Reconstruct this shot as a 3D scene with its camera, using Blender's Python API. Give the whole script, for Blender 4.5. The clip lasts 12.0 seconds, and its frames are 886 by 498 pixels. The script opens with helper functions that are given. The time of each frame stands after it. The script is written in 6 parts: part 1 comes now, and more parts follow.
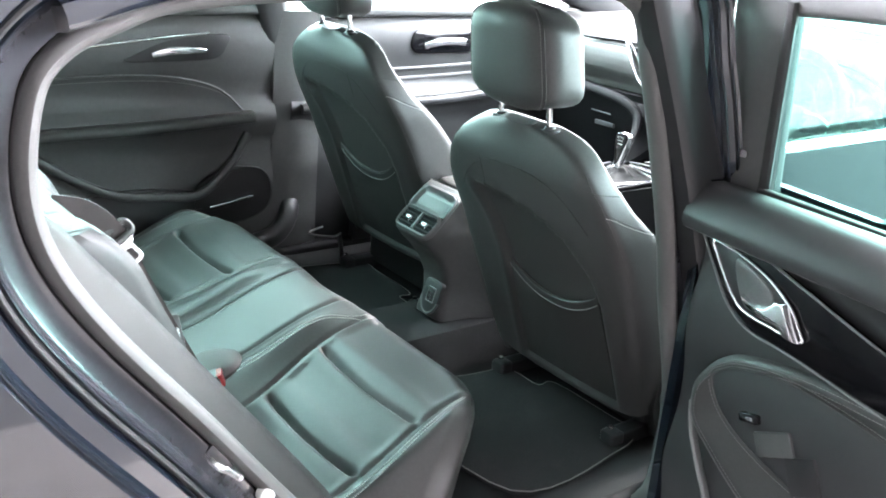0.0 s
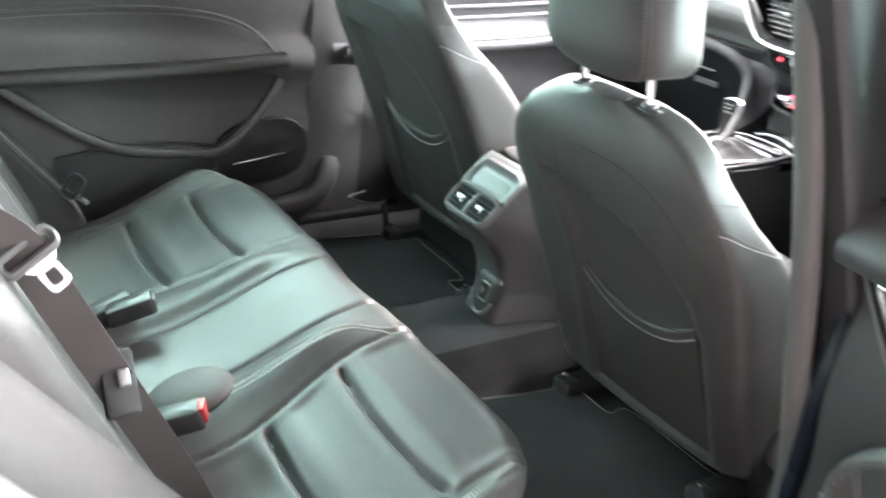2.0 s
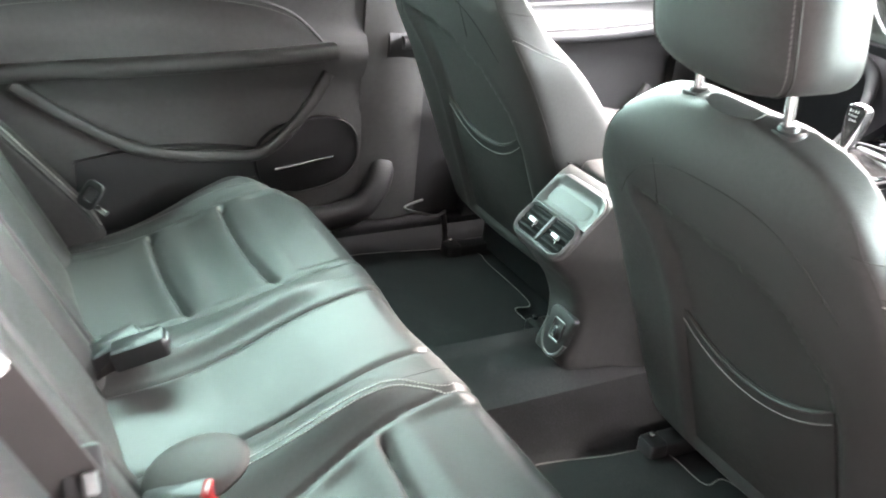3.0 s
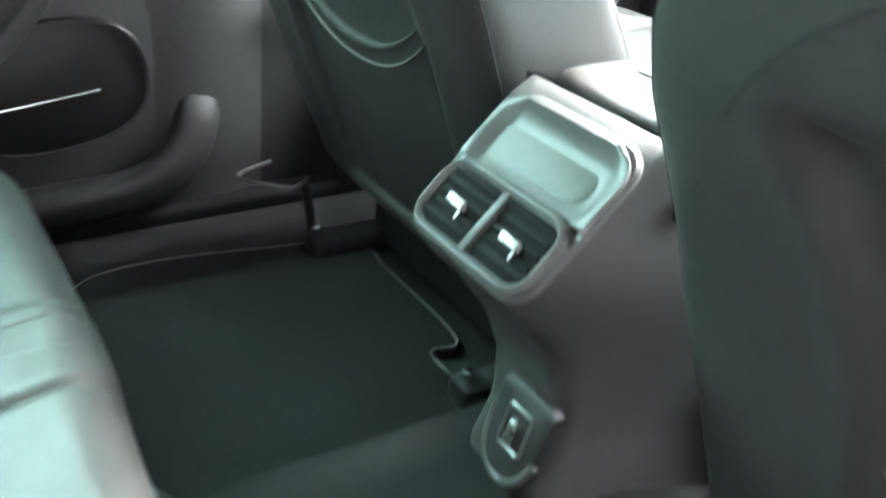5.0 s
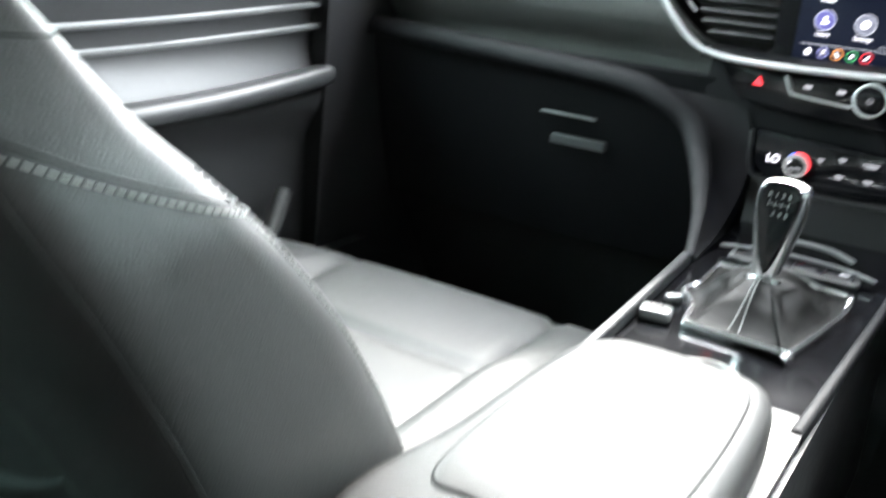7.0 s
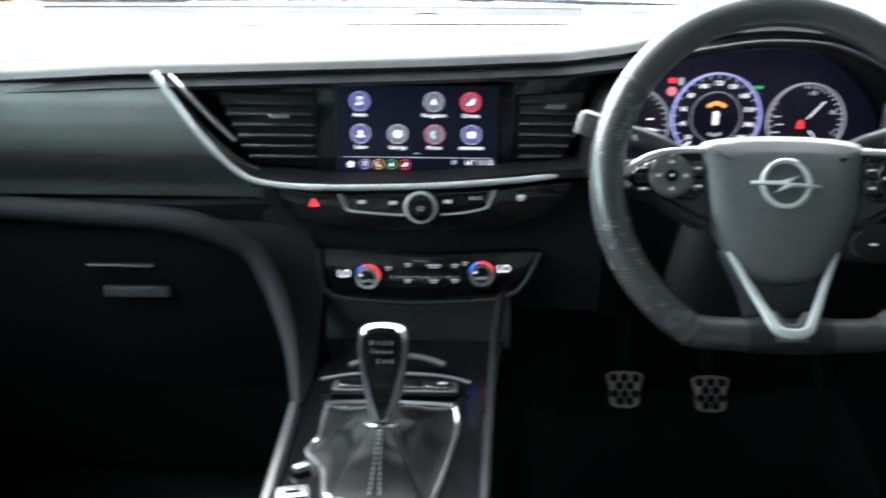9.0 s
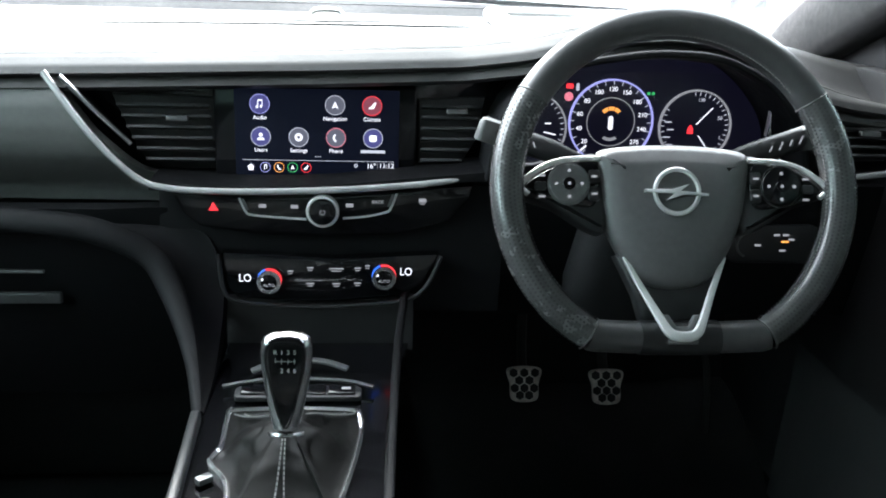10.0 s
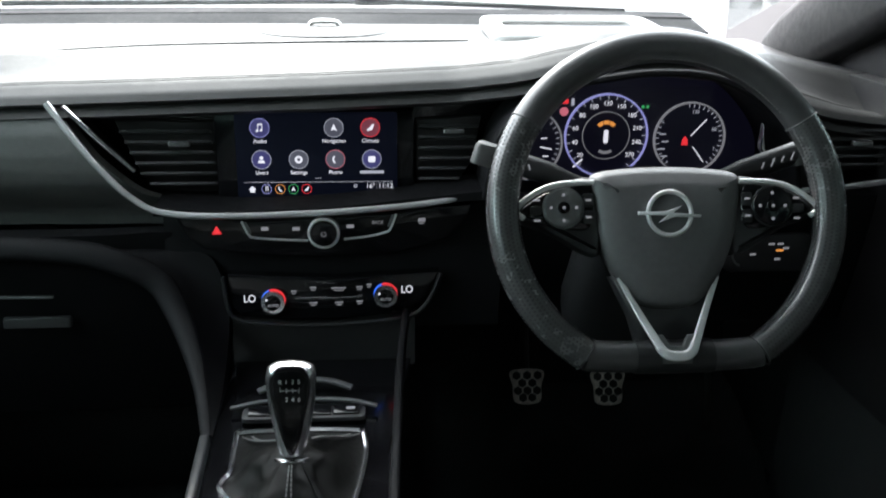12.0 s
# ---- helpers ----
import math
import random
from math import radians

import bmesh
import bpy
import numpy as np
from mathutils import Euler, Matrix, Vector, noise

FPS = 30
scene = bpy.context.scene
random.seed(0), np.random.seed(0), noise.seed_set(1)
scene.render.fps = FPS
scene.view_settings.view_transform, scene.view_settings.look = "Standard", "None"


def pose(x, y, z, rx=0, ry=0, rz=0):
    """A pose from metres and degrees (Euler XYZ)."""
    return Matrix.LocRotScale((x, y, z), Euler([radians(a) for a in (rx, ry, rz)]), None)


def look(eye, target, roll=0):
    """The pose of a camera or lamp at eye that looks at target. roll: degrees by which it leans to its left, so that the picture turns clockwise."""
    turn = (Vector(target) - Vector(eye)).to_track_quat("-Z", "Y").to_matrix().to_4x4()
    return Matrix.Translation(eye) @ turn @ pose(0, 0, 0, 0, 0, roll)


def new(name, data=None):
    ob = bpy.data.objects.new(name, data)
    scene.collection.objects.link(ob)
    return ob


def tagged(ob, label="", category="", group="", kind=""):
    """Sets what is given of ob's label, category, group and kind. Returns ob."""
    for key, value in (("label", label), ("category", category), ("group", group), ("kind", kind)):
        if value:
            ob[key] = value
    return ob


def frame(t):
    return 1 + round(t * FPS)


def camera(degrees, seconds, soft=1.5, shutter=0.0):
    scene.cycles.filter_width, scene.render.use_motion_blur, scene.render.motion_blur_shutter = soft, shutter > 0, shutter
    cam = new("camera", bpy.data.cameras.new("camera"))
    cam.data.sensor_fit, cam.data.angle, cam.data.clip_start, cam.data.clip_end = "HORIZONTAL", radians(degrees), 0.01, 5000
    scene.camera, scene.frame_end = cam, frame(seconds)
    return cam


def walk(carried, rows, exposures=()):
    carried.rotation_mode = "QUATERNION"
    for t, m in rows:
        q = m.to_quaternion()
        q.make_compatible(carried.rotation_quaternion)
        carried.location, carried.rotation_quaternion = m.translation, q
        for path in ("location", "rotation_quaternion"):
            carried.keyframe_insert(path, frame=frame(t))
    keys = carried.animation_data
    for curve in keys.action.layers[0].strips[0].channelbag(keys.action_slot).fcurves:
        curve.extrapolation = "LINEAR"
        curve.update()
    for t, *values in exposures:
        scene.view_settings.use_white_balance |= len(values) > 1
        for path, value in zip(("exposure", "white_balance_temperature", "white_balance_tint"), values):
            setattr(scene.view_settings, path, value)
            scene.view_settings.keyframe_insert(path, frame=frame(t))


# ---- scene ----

cam = camera(50.8, 12.0, soft=1.8, shutter=0.8)
PATH = [
    (0, (1.713, -1.637, 1.325), (0.974, -1.056, 0.984), 4.8),
    (0.5, (1.651, -1.605, 1.313), (0.916, -1.023, 0.964), 4.1),
    (1, (1.564, -1.572, 1.287), (0.847, -0.981, 0.919), 3.4),
    (1.5, (1.477, -1.489, 1.281), (0.761, -0.912, 0.887), 4.5),
    (2, (1.370, -1.357, 1.289), (0.617, -0.847, 0.872), 6.2),
    (2.5, (1.262, -1.285, 1.282), (0.481, -0.834, 0.850), 5.7),
    (2.7, (1.205, -1.257, 1.273), (0.424, -0.810, 0.837), 5.9),
    (4.5, (0.634, -0.848, 0.963), (-0.104, -0.364, 0.492), 4.8),
    (5, (0.456, -0.732, 0.909), (-0.262, -0.223, 0.435), 6.0),
    (5.5, (0.366, -0.714, 0.944), (-0.306, -0.118, 0.504), 6.0),
    (5.8, (0.304, -0.671, 0.952), (-0.337, -0.033, 0.525), 5.1),
    (6.1, (0.265, -0.640, 0.954), (-0.341, 0.055, 0.565), 5.3),
    (6.5, (0.223, -0.603, 0.966), (-0.338, 0.133, 0.585), 2.6),
    (6.7, (0.195, -0.588, 0.968), (-0.343, 0.176, 0.612), 3.8),
    (8.3, (0.054, -0.482, 1.071), (-0.136, 0.458, 0.786), 0.6),
    (8.5, (0.054, -0.487, 1.079), (-0.080, 0.463, 0.798), 0.5),
    (8.8, (0.055, -0.489, 1.088), (-0.018, 0.468, 0.810), 0.0),
    (9, (0.058, -0.487, 1.096), (0.029, 0.472, 0.815), 0.4),
    (9.5, (0.055, -0.481, 1.107), (0.098, 0.476, 0.821), 1.4),
    (10, (0.055, -0.488, 1.119), (0.133, 0.465, 0.825), 1.9),
    (10.5, (0.056, -0.497, 1.132), (0.136, 0.455, 0.838), 1.4),
    (11, (0.058, -0.498, 1.141), (0.143, 0.454, 0.849), 1.3),
    (11.5, (0.059, -0.496, 1.154), (0.140, 0.457, 0.864), 1.1),
    (12, (0.062, -0.494, 1.173), (0.133, 0.452, 0.856), 0.6),
]
EXPOSURES = [(0.0, 6.0, 6450, 20), (1.5, 6.25, 6700, 24), (2.5, 6.6, 7200, 30), (4.5, 6.45, 6700, 18), (5.0, 6.5, 6600, 16), (5.5, 6.1, 6450, 14), (6.5, 5.0, 6650, 18), (8.3, 4.85, 6250, 14), (8.7, 4.4, 6250, 14), (10.0, 3.7, 6300, 15), (12.0, 2.9, 6450, 16)]
walk(cam, [(t, look(eye, target, roll)) for t, eye, target, roll in PATH], EXPOSURES)

# ---- light: a bright overcast forecourt, seen through the car's glass ----
SUN_ELEV, SUN_TURN = 40.0, -14.0
world = bpy.data.worlds.new("sky")
scene.world = world
world.use_nodes = True
wn = world.node_tree
bg = wn.nodes["Background"]
sky = wn.nodes.new("ShaderNodeTexSky")
sky.sky_type, sky.sun_disc = "NISHITA", False
sky.sun_elevation, sky.sun_rotation = radians(SUN_ELEV), radians(SUN_TURN)
sky.dust_density, sky.air_density = 4.0, 0.6
haze = wn.nodes.new("ShaderNodeMix")
haze.data_type = "RGBA"
haze.inputs[0].default_value = 0.75
haze.inputs[7].default_value = (14.0, 14.6, 15.0, 1)
wn.links.new(sky.outputs[0], haze.inputs[6])
wn.links.new(haze.outputs[2], bg.inputs[0])
bg.inputs[1].default_value = 0.11
sun = new("sun", bpy.data.lights.new("sun", "SUN"))
sun.data.energy, sun.data.angle, sun.data.color = 0.45, radians(16), (1.0, 0.97, 0.93)
sun.matrix_world = look((0, 0, 10), Vector((0, 0, 10)) - 10 * Vector((
    math.sin(radians(SUN_TURN)) * math.cos(radians(SUN_ELEV)), math.cos(radians(SUN_TURN)) * math.cos(radians(SUN_ELEV)), math.sin(radians(SUN_ELEV)))))


# ---- materials ----
LAMP = 0.16  # how bright the lit displays are beside the daylight


def material(name, colour, rough, metal=0.0, grain=0.0, scale=900.0, vary=0.15, spots=(4.0, 40.0), coat=0.0, glow=None, strength=0.0, spec=0.5, kind="NOISE"):
    """A surface with stains and grain in its colour and roughness, and a fine relief of the given depth in metres."""
    m = bpy.data.materials.new(name)
    m.use_nodes = True
    nt = m.node_tree
    b = nt.nodes["Principled BSDF"]
    b.inputs["Metallic"].default_value = metal
    b.inputs["Specular IOR Level"].default_value = spec
    b.inputs["Coat Weight"].default_value = coat
    b.inputs["Coat Roughness"].default_value = 0.06
    at = nt.nodes.new("ShaderNodeTexCoord")
    big, small = nt.nodes.new("ShaderNodeTexNoise"), nt.nodes.new("ShaderNodeTexNoise")
    for n, s in ((big, spots[0]), (small, spots[1])):
        n.inputs["Scale"].default_value, n.inputs["Detail"].default_value = s, 4.0
        nt.links.new(at.outputs["Object"], n.inputs["Vector"])
    add = nt.nodes.new("ShaderNodeMath")
    add.operation = "ADD"
    nt.links.new(big.outputs[0], add.inputs[0])
    nt.links.new(small.outputs[0], add.inputs[1])
    ramp = nt.nodes.new("ShaderNodeMapRange")
    ramp.inputs[1].default_value, ramp.inputs[2].default_value = 0.7, 1.3
    ramp.inputs[3].default_value, ramp.inputs[4].default_value = 1 - vary, 1 + vary
    nt.links.new(add.outputs[0], ramp.inputs[0])
    tint = nt.nodes.new("ShaderNodeVectorMath")
    tint.operation = "SCALE"
    tint.inputs[0].default_value = colour
    nt.links.new(ramp.outputs[0], tint.inputs["Scale"])
    nt.links.new(tint.outputs[0], b.inputs["Base Color"])
    gloss = nt.nodes.new("ShaderNodeMath")
    gloss.operation = "MULTIPLY"
    gloss.inputs[1].default_value = rough
    nt.links.new(ramp.outputs[0], gloss.inputs[0])
    nt.links.new(gloss.outputs[0], b.inputs["Roughness"])
    if grain:
        if kind == "NOISE":
            tex = nt.nodes.new("ShaderNodeTexNoise")
            tex.inputs["Detail"].default_value = 3.0
        else:
            tex = nt.nodes.new("ShaderNodeTexVoronoi")
            if kind == "CELLS":
                tex.feature = "DISTANCE_TO_EDGE"
            else:
                tex.inputs["Randomness"].default_value = 0.2
                hole, punched = nt.nodes.new("ShaderNodeMapRange"), nt.nodes.new("ShaderNodeVectorMath")
                punched.operation = "SCALE"
                hole.inputs[1].default_value, hole.inputs[2].default_value = 0.28, 0.42
                hole.inputs[3].default_value, hole.inputs[4].default_value = 0.08, 1.0
                nt.links.new(tex.outputs[0], hole.inputs[0])
                nt.links.new(tint.outputs[0], punched.inputs[0])
                nt.links.new(hole.outputs[0], punched.inputs["Scale"])
                nt.links.new(punched.outputs[0], b.inputs["Base Color"])
        tex.inputs["Scale"].default_value = scale
        nt.links.new(at.outputs["Object"], tex.inputs["Vector"])
        bump = nt.nodes.new("ShaderNodeBump")
        bump.inputs["Strength"].default_value, bump.inputs["Distance"].default_value = 0.6, grain
        nt.links.new(tex.outputs[0], bump.inputs["Height"])
        nt.links.new(bump.outputs[0], b.inputs["Normal"])
    if glow:
        b.inputs["Emission Color"].default_value = (*glow, 1)
        b.inputs["Emission Strength"].default_value = strength * LAMP
    return m


def glass(name, tint, gloss=0.9):
    """Thin glass: a tinted clear pane with the reflection of its surface."""
    m = bpy.data.materials.new(name)
    m.use_nodes = True
    nt = m.node_tree
    nt.nodes.remove(nt.nodes["Principled BSDF"])
    clear, shine, mix, fres = (nt.nodes.new("ShaderNode" + n) for n in ("BsdfTransparent", "BsdfGlossy", "MixShader", "LayerWeight"))
    clear.inputs[0].default_value = (*tint, 1)
    shine.inputs[0].default_value = (gloss, gloss, gloss, 1)
    shine.inputs["Roughness"].default_value = 0.03
    fres.inputs[0].default_value = 0.5
    power, share = nt.nodes.new("ShaderNodeMath"), nt.nodes.new("ShaderNodeMath")
    power.operation, share.operation = "POWER", "MULTIPLY_ADD"
    power.inputs[1].default_value = 5.0
    share.inputs[1].default_value, share.inputs[2].default_value = 0.6, 0.02
    nt.links.new(fres.outputs["Facing"], power.inputs[0])
    nt.links.new(power.outputs[0], share.inputs[0])
    nt.links.new(share.outputs[0], mix.inputs[0])
    nt.links.new(clear.outputs[0], mix.inputs[1])
    nt.links.new(shine.outputs[0], mix.inputs[2])
    nt.links.new(mix.outputs[0], nt.nodes["Material Output"].inputs[0])
    return m


LEATHER = material("black_leather", (0.042, 0.043, 0.042), 0.47, spec=0.50, grain=0.0004, scale=420, vary=0.18, spots=(7, 160), kind="CELLS")
LEATHER_SMOOTH = material("smooth_black_leather", (0.036, 0.036, 0.035), 0.50, spec=0.28, grain=0.0003, scale=700, vary=0.15, spots=(9, 120), kind="CELLS")
PERFORATED = material("perforated_black_leather", (0.075, 0.075, 0.075), 0.25, spec=1.0, grain=0.0002, scale=700, vary=0.15, spots=(9, 90), kind="CELLS")
HUB = material("charcoal_airbag_cover", (0.115, 0.115, 0.116), 0.42, spec=0.8, grain=0.0003, scale=1100, vary=0.12, spots=(9, 140))
WHEEL_HIDE = material("dark_grey_wheel_leather", (0.045, 0.045, 0.046), 0.34, spec=0.8, grain=0.0002, scale=900, vary=0.15, spots=(9, 120), kind="CELLS")
# black plastic, colour and specular lowered further to stand in for shade
SHADED_TRIM = material("shade_darkened_black_trim", (0.007, 0.007, 0.008), 0.62, spec=0.15, grain=0.0004, scale=900, vary=0.12, spots=(5, 90))
SOFT = material("soft_black_plastic", (0.030, 0.031, 0.032), 0.46, grain=0.0004, scale=900, vary=0.12, spots=(5, 90))
SOFT_GREY = material("grained_charcoal_plastic", (0.060, 0.062, 0.061), 0.46, grain=0.0004, scale=900, vary=0.12, spots=(5, 90))
HARD = material("hard_black_plastic", (0.018, 0.018, 0.019), 0.40, grain=0.0003, scale=1100, vary=0.15, spots=(8, 130))
PIANO = material("gloss_black_trim", (0.005, 0.005, 0.006), 0.13, vary=0.3, spots=(20, 300), coat=0.15, spec=0.35)
CHROME = material("satin_chrome", (0.80, 0.80, 0.81), 0.20, metal=0.95, vary=0.12, spots=(20, 300))
BRIGHT = material("bright_satin_metal", (0.80, 0.80, 0.80), 0.30, metal=0.35, vary=0.03, spots=(20, 60))
TRIM = material("polished_trim_metal", (0.80, 0.80, 0.81), 0.27, metal=0.70, vary=0.0)
PANEL_SKIN = material("soft_charcoal_dash_skin", (0.095, 0.097, 0.093), 0.42, spec=0.6, grain=0.0004, scale=800, vary=0.12, spots=(5, 110), kind="CELLS")
FASCIA = material("grained_silver_plastic", (0.11, 0.113, 0.113), 0.44, metal=0.15, grain=0.0002, scale=1200, vary=0.10, spots=(15, 200))
SATIN = material("satin_silver_plastic", (0.19, 0.194, 0.194), 0.33, metal=0.6, vary=0.10, spots=(15, 200))
ALLOY = material("brushed_pedal_alloy", (0.72, 0.67, 0.63), 0.38, metal=0.35, vary=0.25, spots=(60, 600))
MATT = material("matt_black_plastic", (0.020, 0.020, 0.021), 0.85, spec=0.15, grain=0.0004, scale=900, vary=0.15, spots=(6, 110))
RUBBER = material("black_rubber", (0.015, 0.015, 0.015), 0.65, grain=0.0003, scale=700, vary=0.2)
SEAL = material("grey_flocked_door_seal", (0.075, 0.073, 0.071), 0.55, grain=0.0004, scale=1500, vary=0.12, spots=(12, 260))
CARPET = material("charcoal_carpet", (0.027, 0.028, 0.029), 0.95, grain=0.0030, scale=700, vary=0.35, spots=(9, 320), spec=0.1)
MAT = material("black_velour_mat", (0.030, 0.030, 0.031), 0.95, grain=0.0024, scale=900, vary=0.35, spots=(9, 380), spec=0.1)
PAINT = material("dark_blue_black_car_paint", (0.008, 0.011, 0.016), 0.08, metal=0.0, vary=0.1, spots=(3, 600), coat=1.0)
JAMB = material("dark_painted_door_jamb", (0.030, 0.031, 0.036), 0.22, vary=0.12, spots=(8, 200), coat=0.8)
WEB = material("dark_brown_seat_belt_webbing", (0.045, 0.038, 0.037), 0.62, grain=0.0006, scale=1200, vary=0.2, spots=(20, 500))
RED = material("red_release_button", (0.30, 0.010, 0.010), 0.35, vary=0.1)
THREAD = material("pale_grey_thread", (0.42, 0.42, 0.40), 0.7, vary=0.2, spots=(30, 900))
THREAD_DARK = material("grey_thread", (0.16, 0.16, 0.155), 0.7, vary=0.2, spots=(30, 900))
HEADLINER = material("grey_headlining_cloth", (0.50, 0.50, 0.49), 0.95, grain=0.0015, scale=900, vary=0.1, spec=0.1)
# surfaces of the added, unseen light blockers round the car
WALL = material("light_block_dark_grey", (0.09, 0.088, 0.086), 0.8, grain=0.002, scale=60, vary=0.15, spots=(0.4, 6))
CEILING = material("light_block_grey", (0.30, 0.30, 0.30), 0.9, grain=0.001, scale=80, vary=0.08, spots=(0.5, 8))
CONCRETE = material("grey_concrete", (0.18, 0.176, 0.172), 0.55, grain=0.002, scale=60, vary=0.15, spots=(0.4, 6))
WOOD = material("pale_wood", (0.42, 0.27, 0.16), 0.6, grain=0.001, scale=60, vary=0.2, spots=(3, 40))
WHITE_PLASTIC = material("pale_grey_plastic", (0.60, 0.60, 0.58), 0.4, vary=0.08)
GRILLE = material("dark_speaker_mesh", (0.035, 0.035, 0.035), 0.6, grain=0.001, scale=500, vary=0.2, kind="DOTS")
DEEP_TINT = glass("deep_green_glass", (0.42, 0.60, 0.57))
TINT = glass("green_tinted_glass", (0.64, 0.85, 0.80))
PALE_TINT = glass("pale_green_glass", (0.80, 0.93, 0.90))
CLEAR = glass("clear_windscreen_glass", (0.93, 0.97, 0.96))
COVER = glass("instrument_cover", (0.96, 0.96, 0.96), 0.35)
BOOT = material("soft_dark_boot_leather", (0.0065, 0.0064, 0.0060), 0.50, spec=0.12, grain=0.0003, scale=800, vary=0.2, spots=(20, 200), kind="CELLS")
SCREEN = material("dark_display_glass", (0.004, 0.005, 0.010), 0.35, vary=0.05, spec=0.15, glow=(0.010, 0.014, 0.034), strength=0.12)
DIAL = material("black_dial_face", (0.006, 0.006, 0.008), 0.35, vary=0.1, glow=(0.004, 0.004, 0.010), strength=0.5)


def lit(name, colour, strength):
    return material(name, tuple(0.3 * c for c in colour), 0.4, vary=0.05, glow=colour, strength=strength * 0.88)


L_WHITE = lit("lit_white", (0.85, 0.88, 0.95), 0.9)
L_GREY = lit("lit_grey", (0.62, 0.66, 0.75), 0.55)
L_DIM = lit("lit_dim_white", (0.5, 0.52, 0.55), 0.35)
L_RED = lit("lit_red", (0.9, 0.04, 0.05), 0.9)
L_BLUE = lit("lit_blue", (0.03, 0.16, 0.95), 0.9)
L_VIOLET = lit("lit_violet", (0.38, 0.40, 0.85), 0.7)
L_ORANGE = lit("lit_orange", (0.95, 0.38, 0.08), 0.8)
L_GREEN = lit("lit_green", (0.05, 0.55, 0.16), 0.6)
L_PINK = lit("lit_pink_red", (0.75, 0.20, 0.26), 0.7)
L_DISC_B = lit("lit_blue_disc", (0.10, 0.10, 0.32), 0.38)
L_DISC_G = lit("lit_grey_disc", (0.16, 0.17, 0.22), 0.38)
L_DISC_R = lit("lit_red_disc", (0.36, 0.09, 0.13), 0.38)


# ---- builders ----
def part(name, data, mat, parent=None, label="", smooth=40.0, category="", kind="", group=""):
    """Links (verts, faces) as one mesh under a thing, a part, or at the top level."""
    verts, faces = data
    me = bpy.data.meshes.new(name)
    me.from_pydata([tuple(v) for v in verts], [], faces)
    bm = bmesh.new()
    bm.from_mesh(me)
    bmesh.ops.recalc_face_normals(bm, faces=bm.faces)
    bm.to_mesh(me)
    bm.free()
    me.materials.append(mat)
    if smooth:
        me.shade_smooth()
        me.set_sharp_from_angle(angle=radians(smooth))
    ob = new(name, me)
    if parent is not None:
        ob.parent = parent
        ob.matrix_parent_inverse = parent.matrix_basis.inverted() if parent.parent is None else Matrix.Identity(4)
    return tagged(ob, label, category, group, kind)


def thing(name, at, label, category, group="", kind=""):
    ob = new(name)
    ob.empty_display_size = 0.05
    ob.matrix_basis = Matrix.Translation(at)
    return tagged(ob, label, category, group, kind)


def join(*datas):
    verts, faces = [], []
    for v, f in datas:
        n = len(verts)
        verts += list(v)
        faces += [tuple(i + n for i in q) for q in f]
    return verts, faces


def moved(data, m):
    return [m @ Vector(v) for v in data[0]], data[1]


def loft(rings, closed=True, caps=(True, True), loop=False):
    """A skin over rings of equal count. closed: each ring closes on itself; loop: the last ring joins the first."""
    n, m = len(rings[0]), len(rings)
    verts = [Vector(p) for r in rings for p in r]
    faces = []
    for i in range(m if loop else m - 1):
        a, b = i * n, ((i + 1) % m) * n
        for j in range(n if closed else n - 1):
            k = (j + 1) % n
            faces.append((a + j, a + k, b + k, b + j))
    if closed and not loop:
        if caps[0]:
            faces.append(tuple(range(n)))
        if caps[1]:
            faces.append(tuple(range((m - 1) * n, m * n)))
    return verts, faces


def lerp(table, x):
    """Linear between the (x, value) pairs of a table."""
    if x <= table[0][0]:
        return table[0][1]
    for (a, p), (b, q) in zip(table, table[1:]):
        if x <= b:
            return p + (q - p) * (x - a) / (b - a)
    return table[-1][1]


def smooth01(x):
    x = min(max(x, 0.0), 1.0)
    return x * x * (3 - 2 * x)


def bell(x, width):
    return math.exp(-(x / width) ** 2)


def spow(x, e):
    return math.copysign(abs(x) ** e, x)


def curve(points, n, closed=False):
    """n places along a smooth line through the points."""
    p = [Vector(q) for q in points]
    k = len(p)
    spans = k if closed else k - 1
    out = []
    for i in range(n):
        t = i * spans / (n if closed else n - 1)
        s = min(int(t), spans - 1)
        f = t - s
        if closed:
            a, b, c, d = (p[(s + o) % k] for o in (-1, 0, 1, 2))
        else:
            a, b, c, d = (p[min(max(s + o, 0), k - 1)] for o in (-1, 0, 1, 2))
        out.append(0.5 * ((2 * b) + (c - a) * f + (2 * a - 5 * b + 4 * c - d) * f * f + (3 * b - a - 3 * c + d) * f ** 3))
    return out


def oval(a, b, n=12, e=1.0):
    return [(a * spow(math.cos(2 * math.pi * i / n), e), b * spow(math.sin(2 * math.pi * i / n), e)) for i in range(n)]


def sweep(path, profile, up=(0, 0, 1), closed=False, sizes=None):
    """A profile of (across, up) carried along a path."""
    rings, k = [], len(path)
    for i, p in enumerate(path):
        a = path[(i - 1) % k] if closed or i else path[i]
        b = path[(i + 1) % k] if closed or i < k - 1 else path[i]
        t = (b - a).normalized()
        side = t.cross(Vector(up)).normalized()
        top = side.cross(t).normalized()
        s = sizes[i] if sizes else 1.0
        rings.append([p + side * x * s + top * y * s for x, y in profile])
    return loft(rings, loop=closed)


def rounded(w, h, r, n=4):
    """A rectangle with round corners, as points about its middle."""
    out = []
    for cx, cy, a in ((w / 2 - r, h / 2 - r, 0), (r - w / 2, h / 2 - r, 90), (r - w / 2, r - h / 2, 180), (w / 2 - r, r - h / 2, 270)):
        out += [(cx + r * math.cos(radians(a + 90 * i / n)), cy + r * math.sin(radians(a + 90 * i / n))) for i in range(n + 1)]
    return out


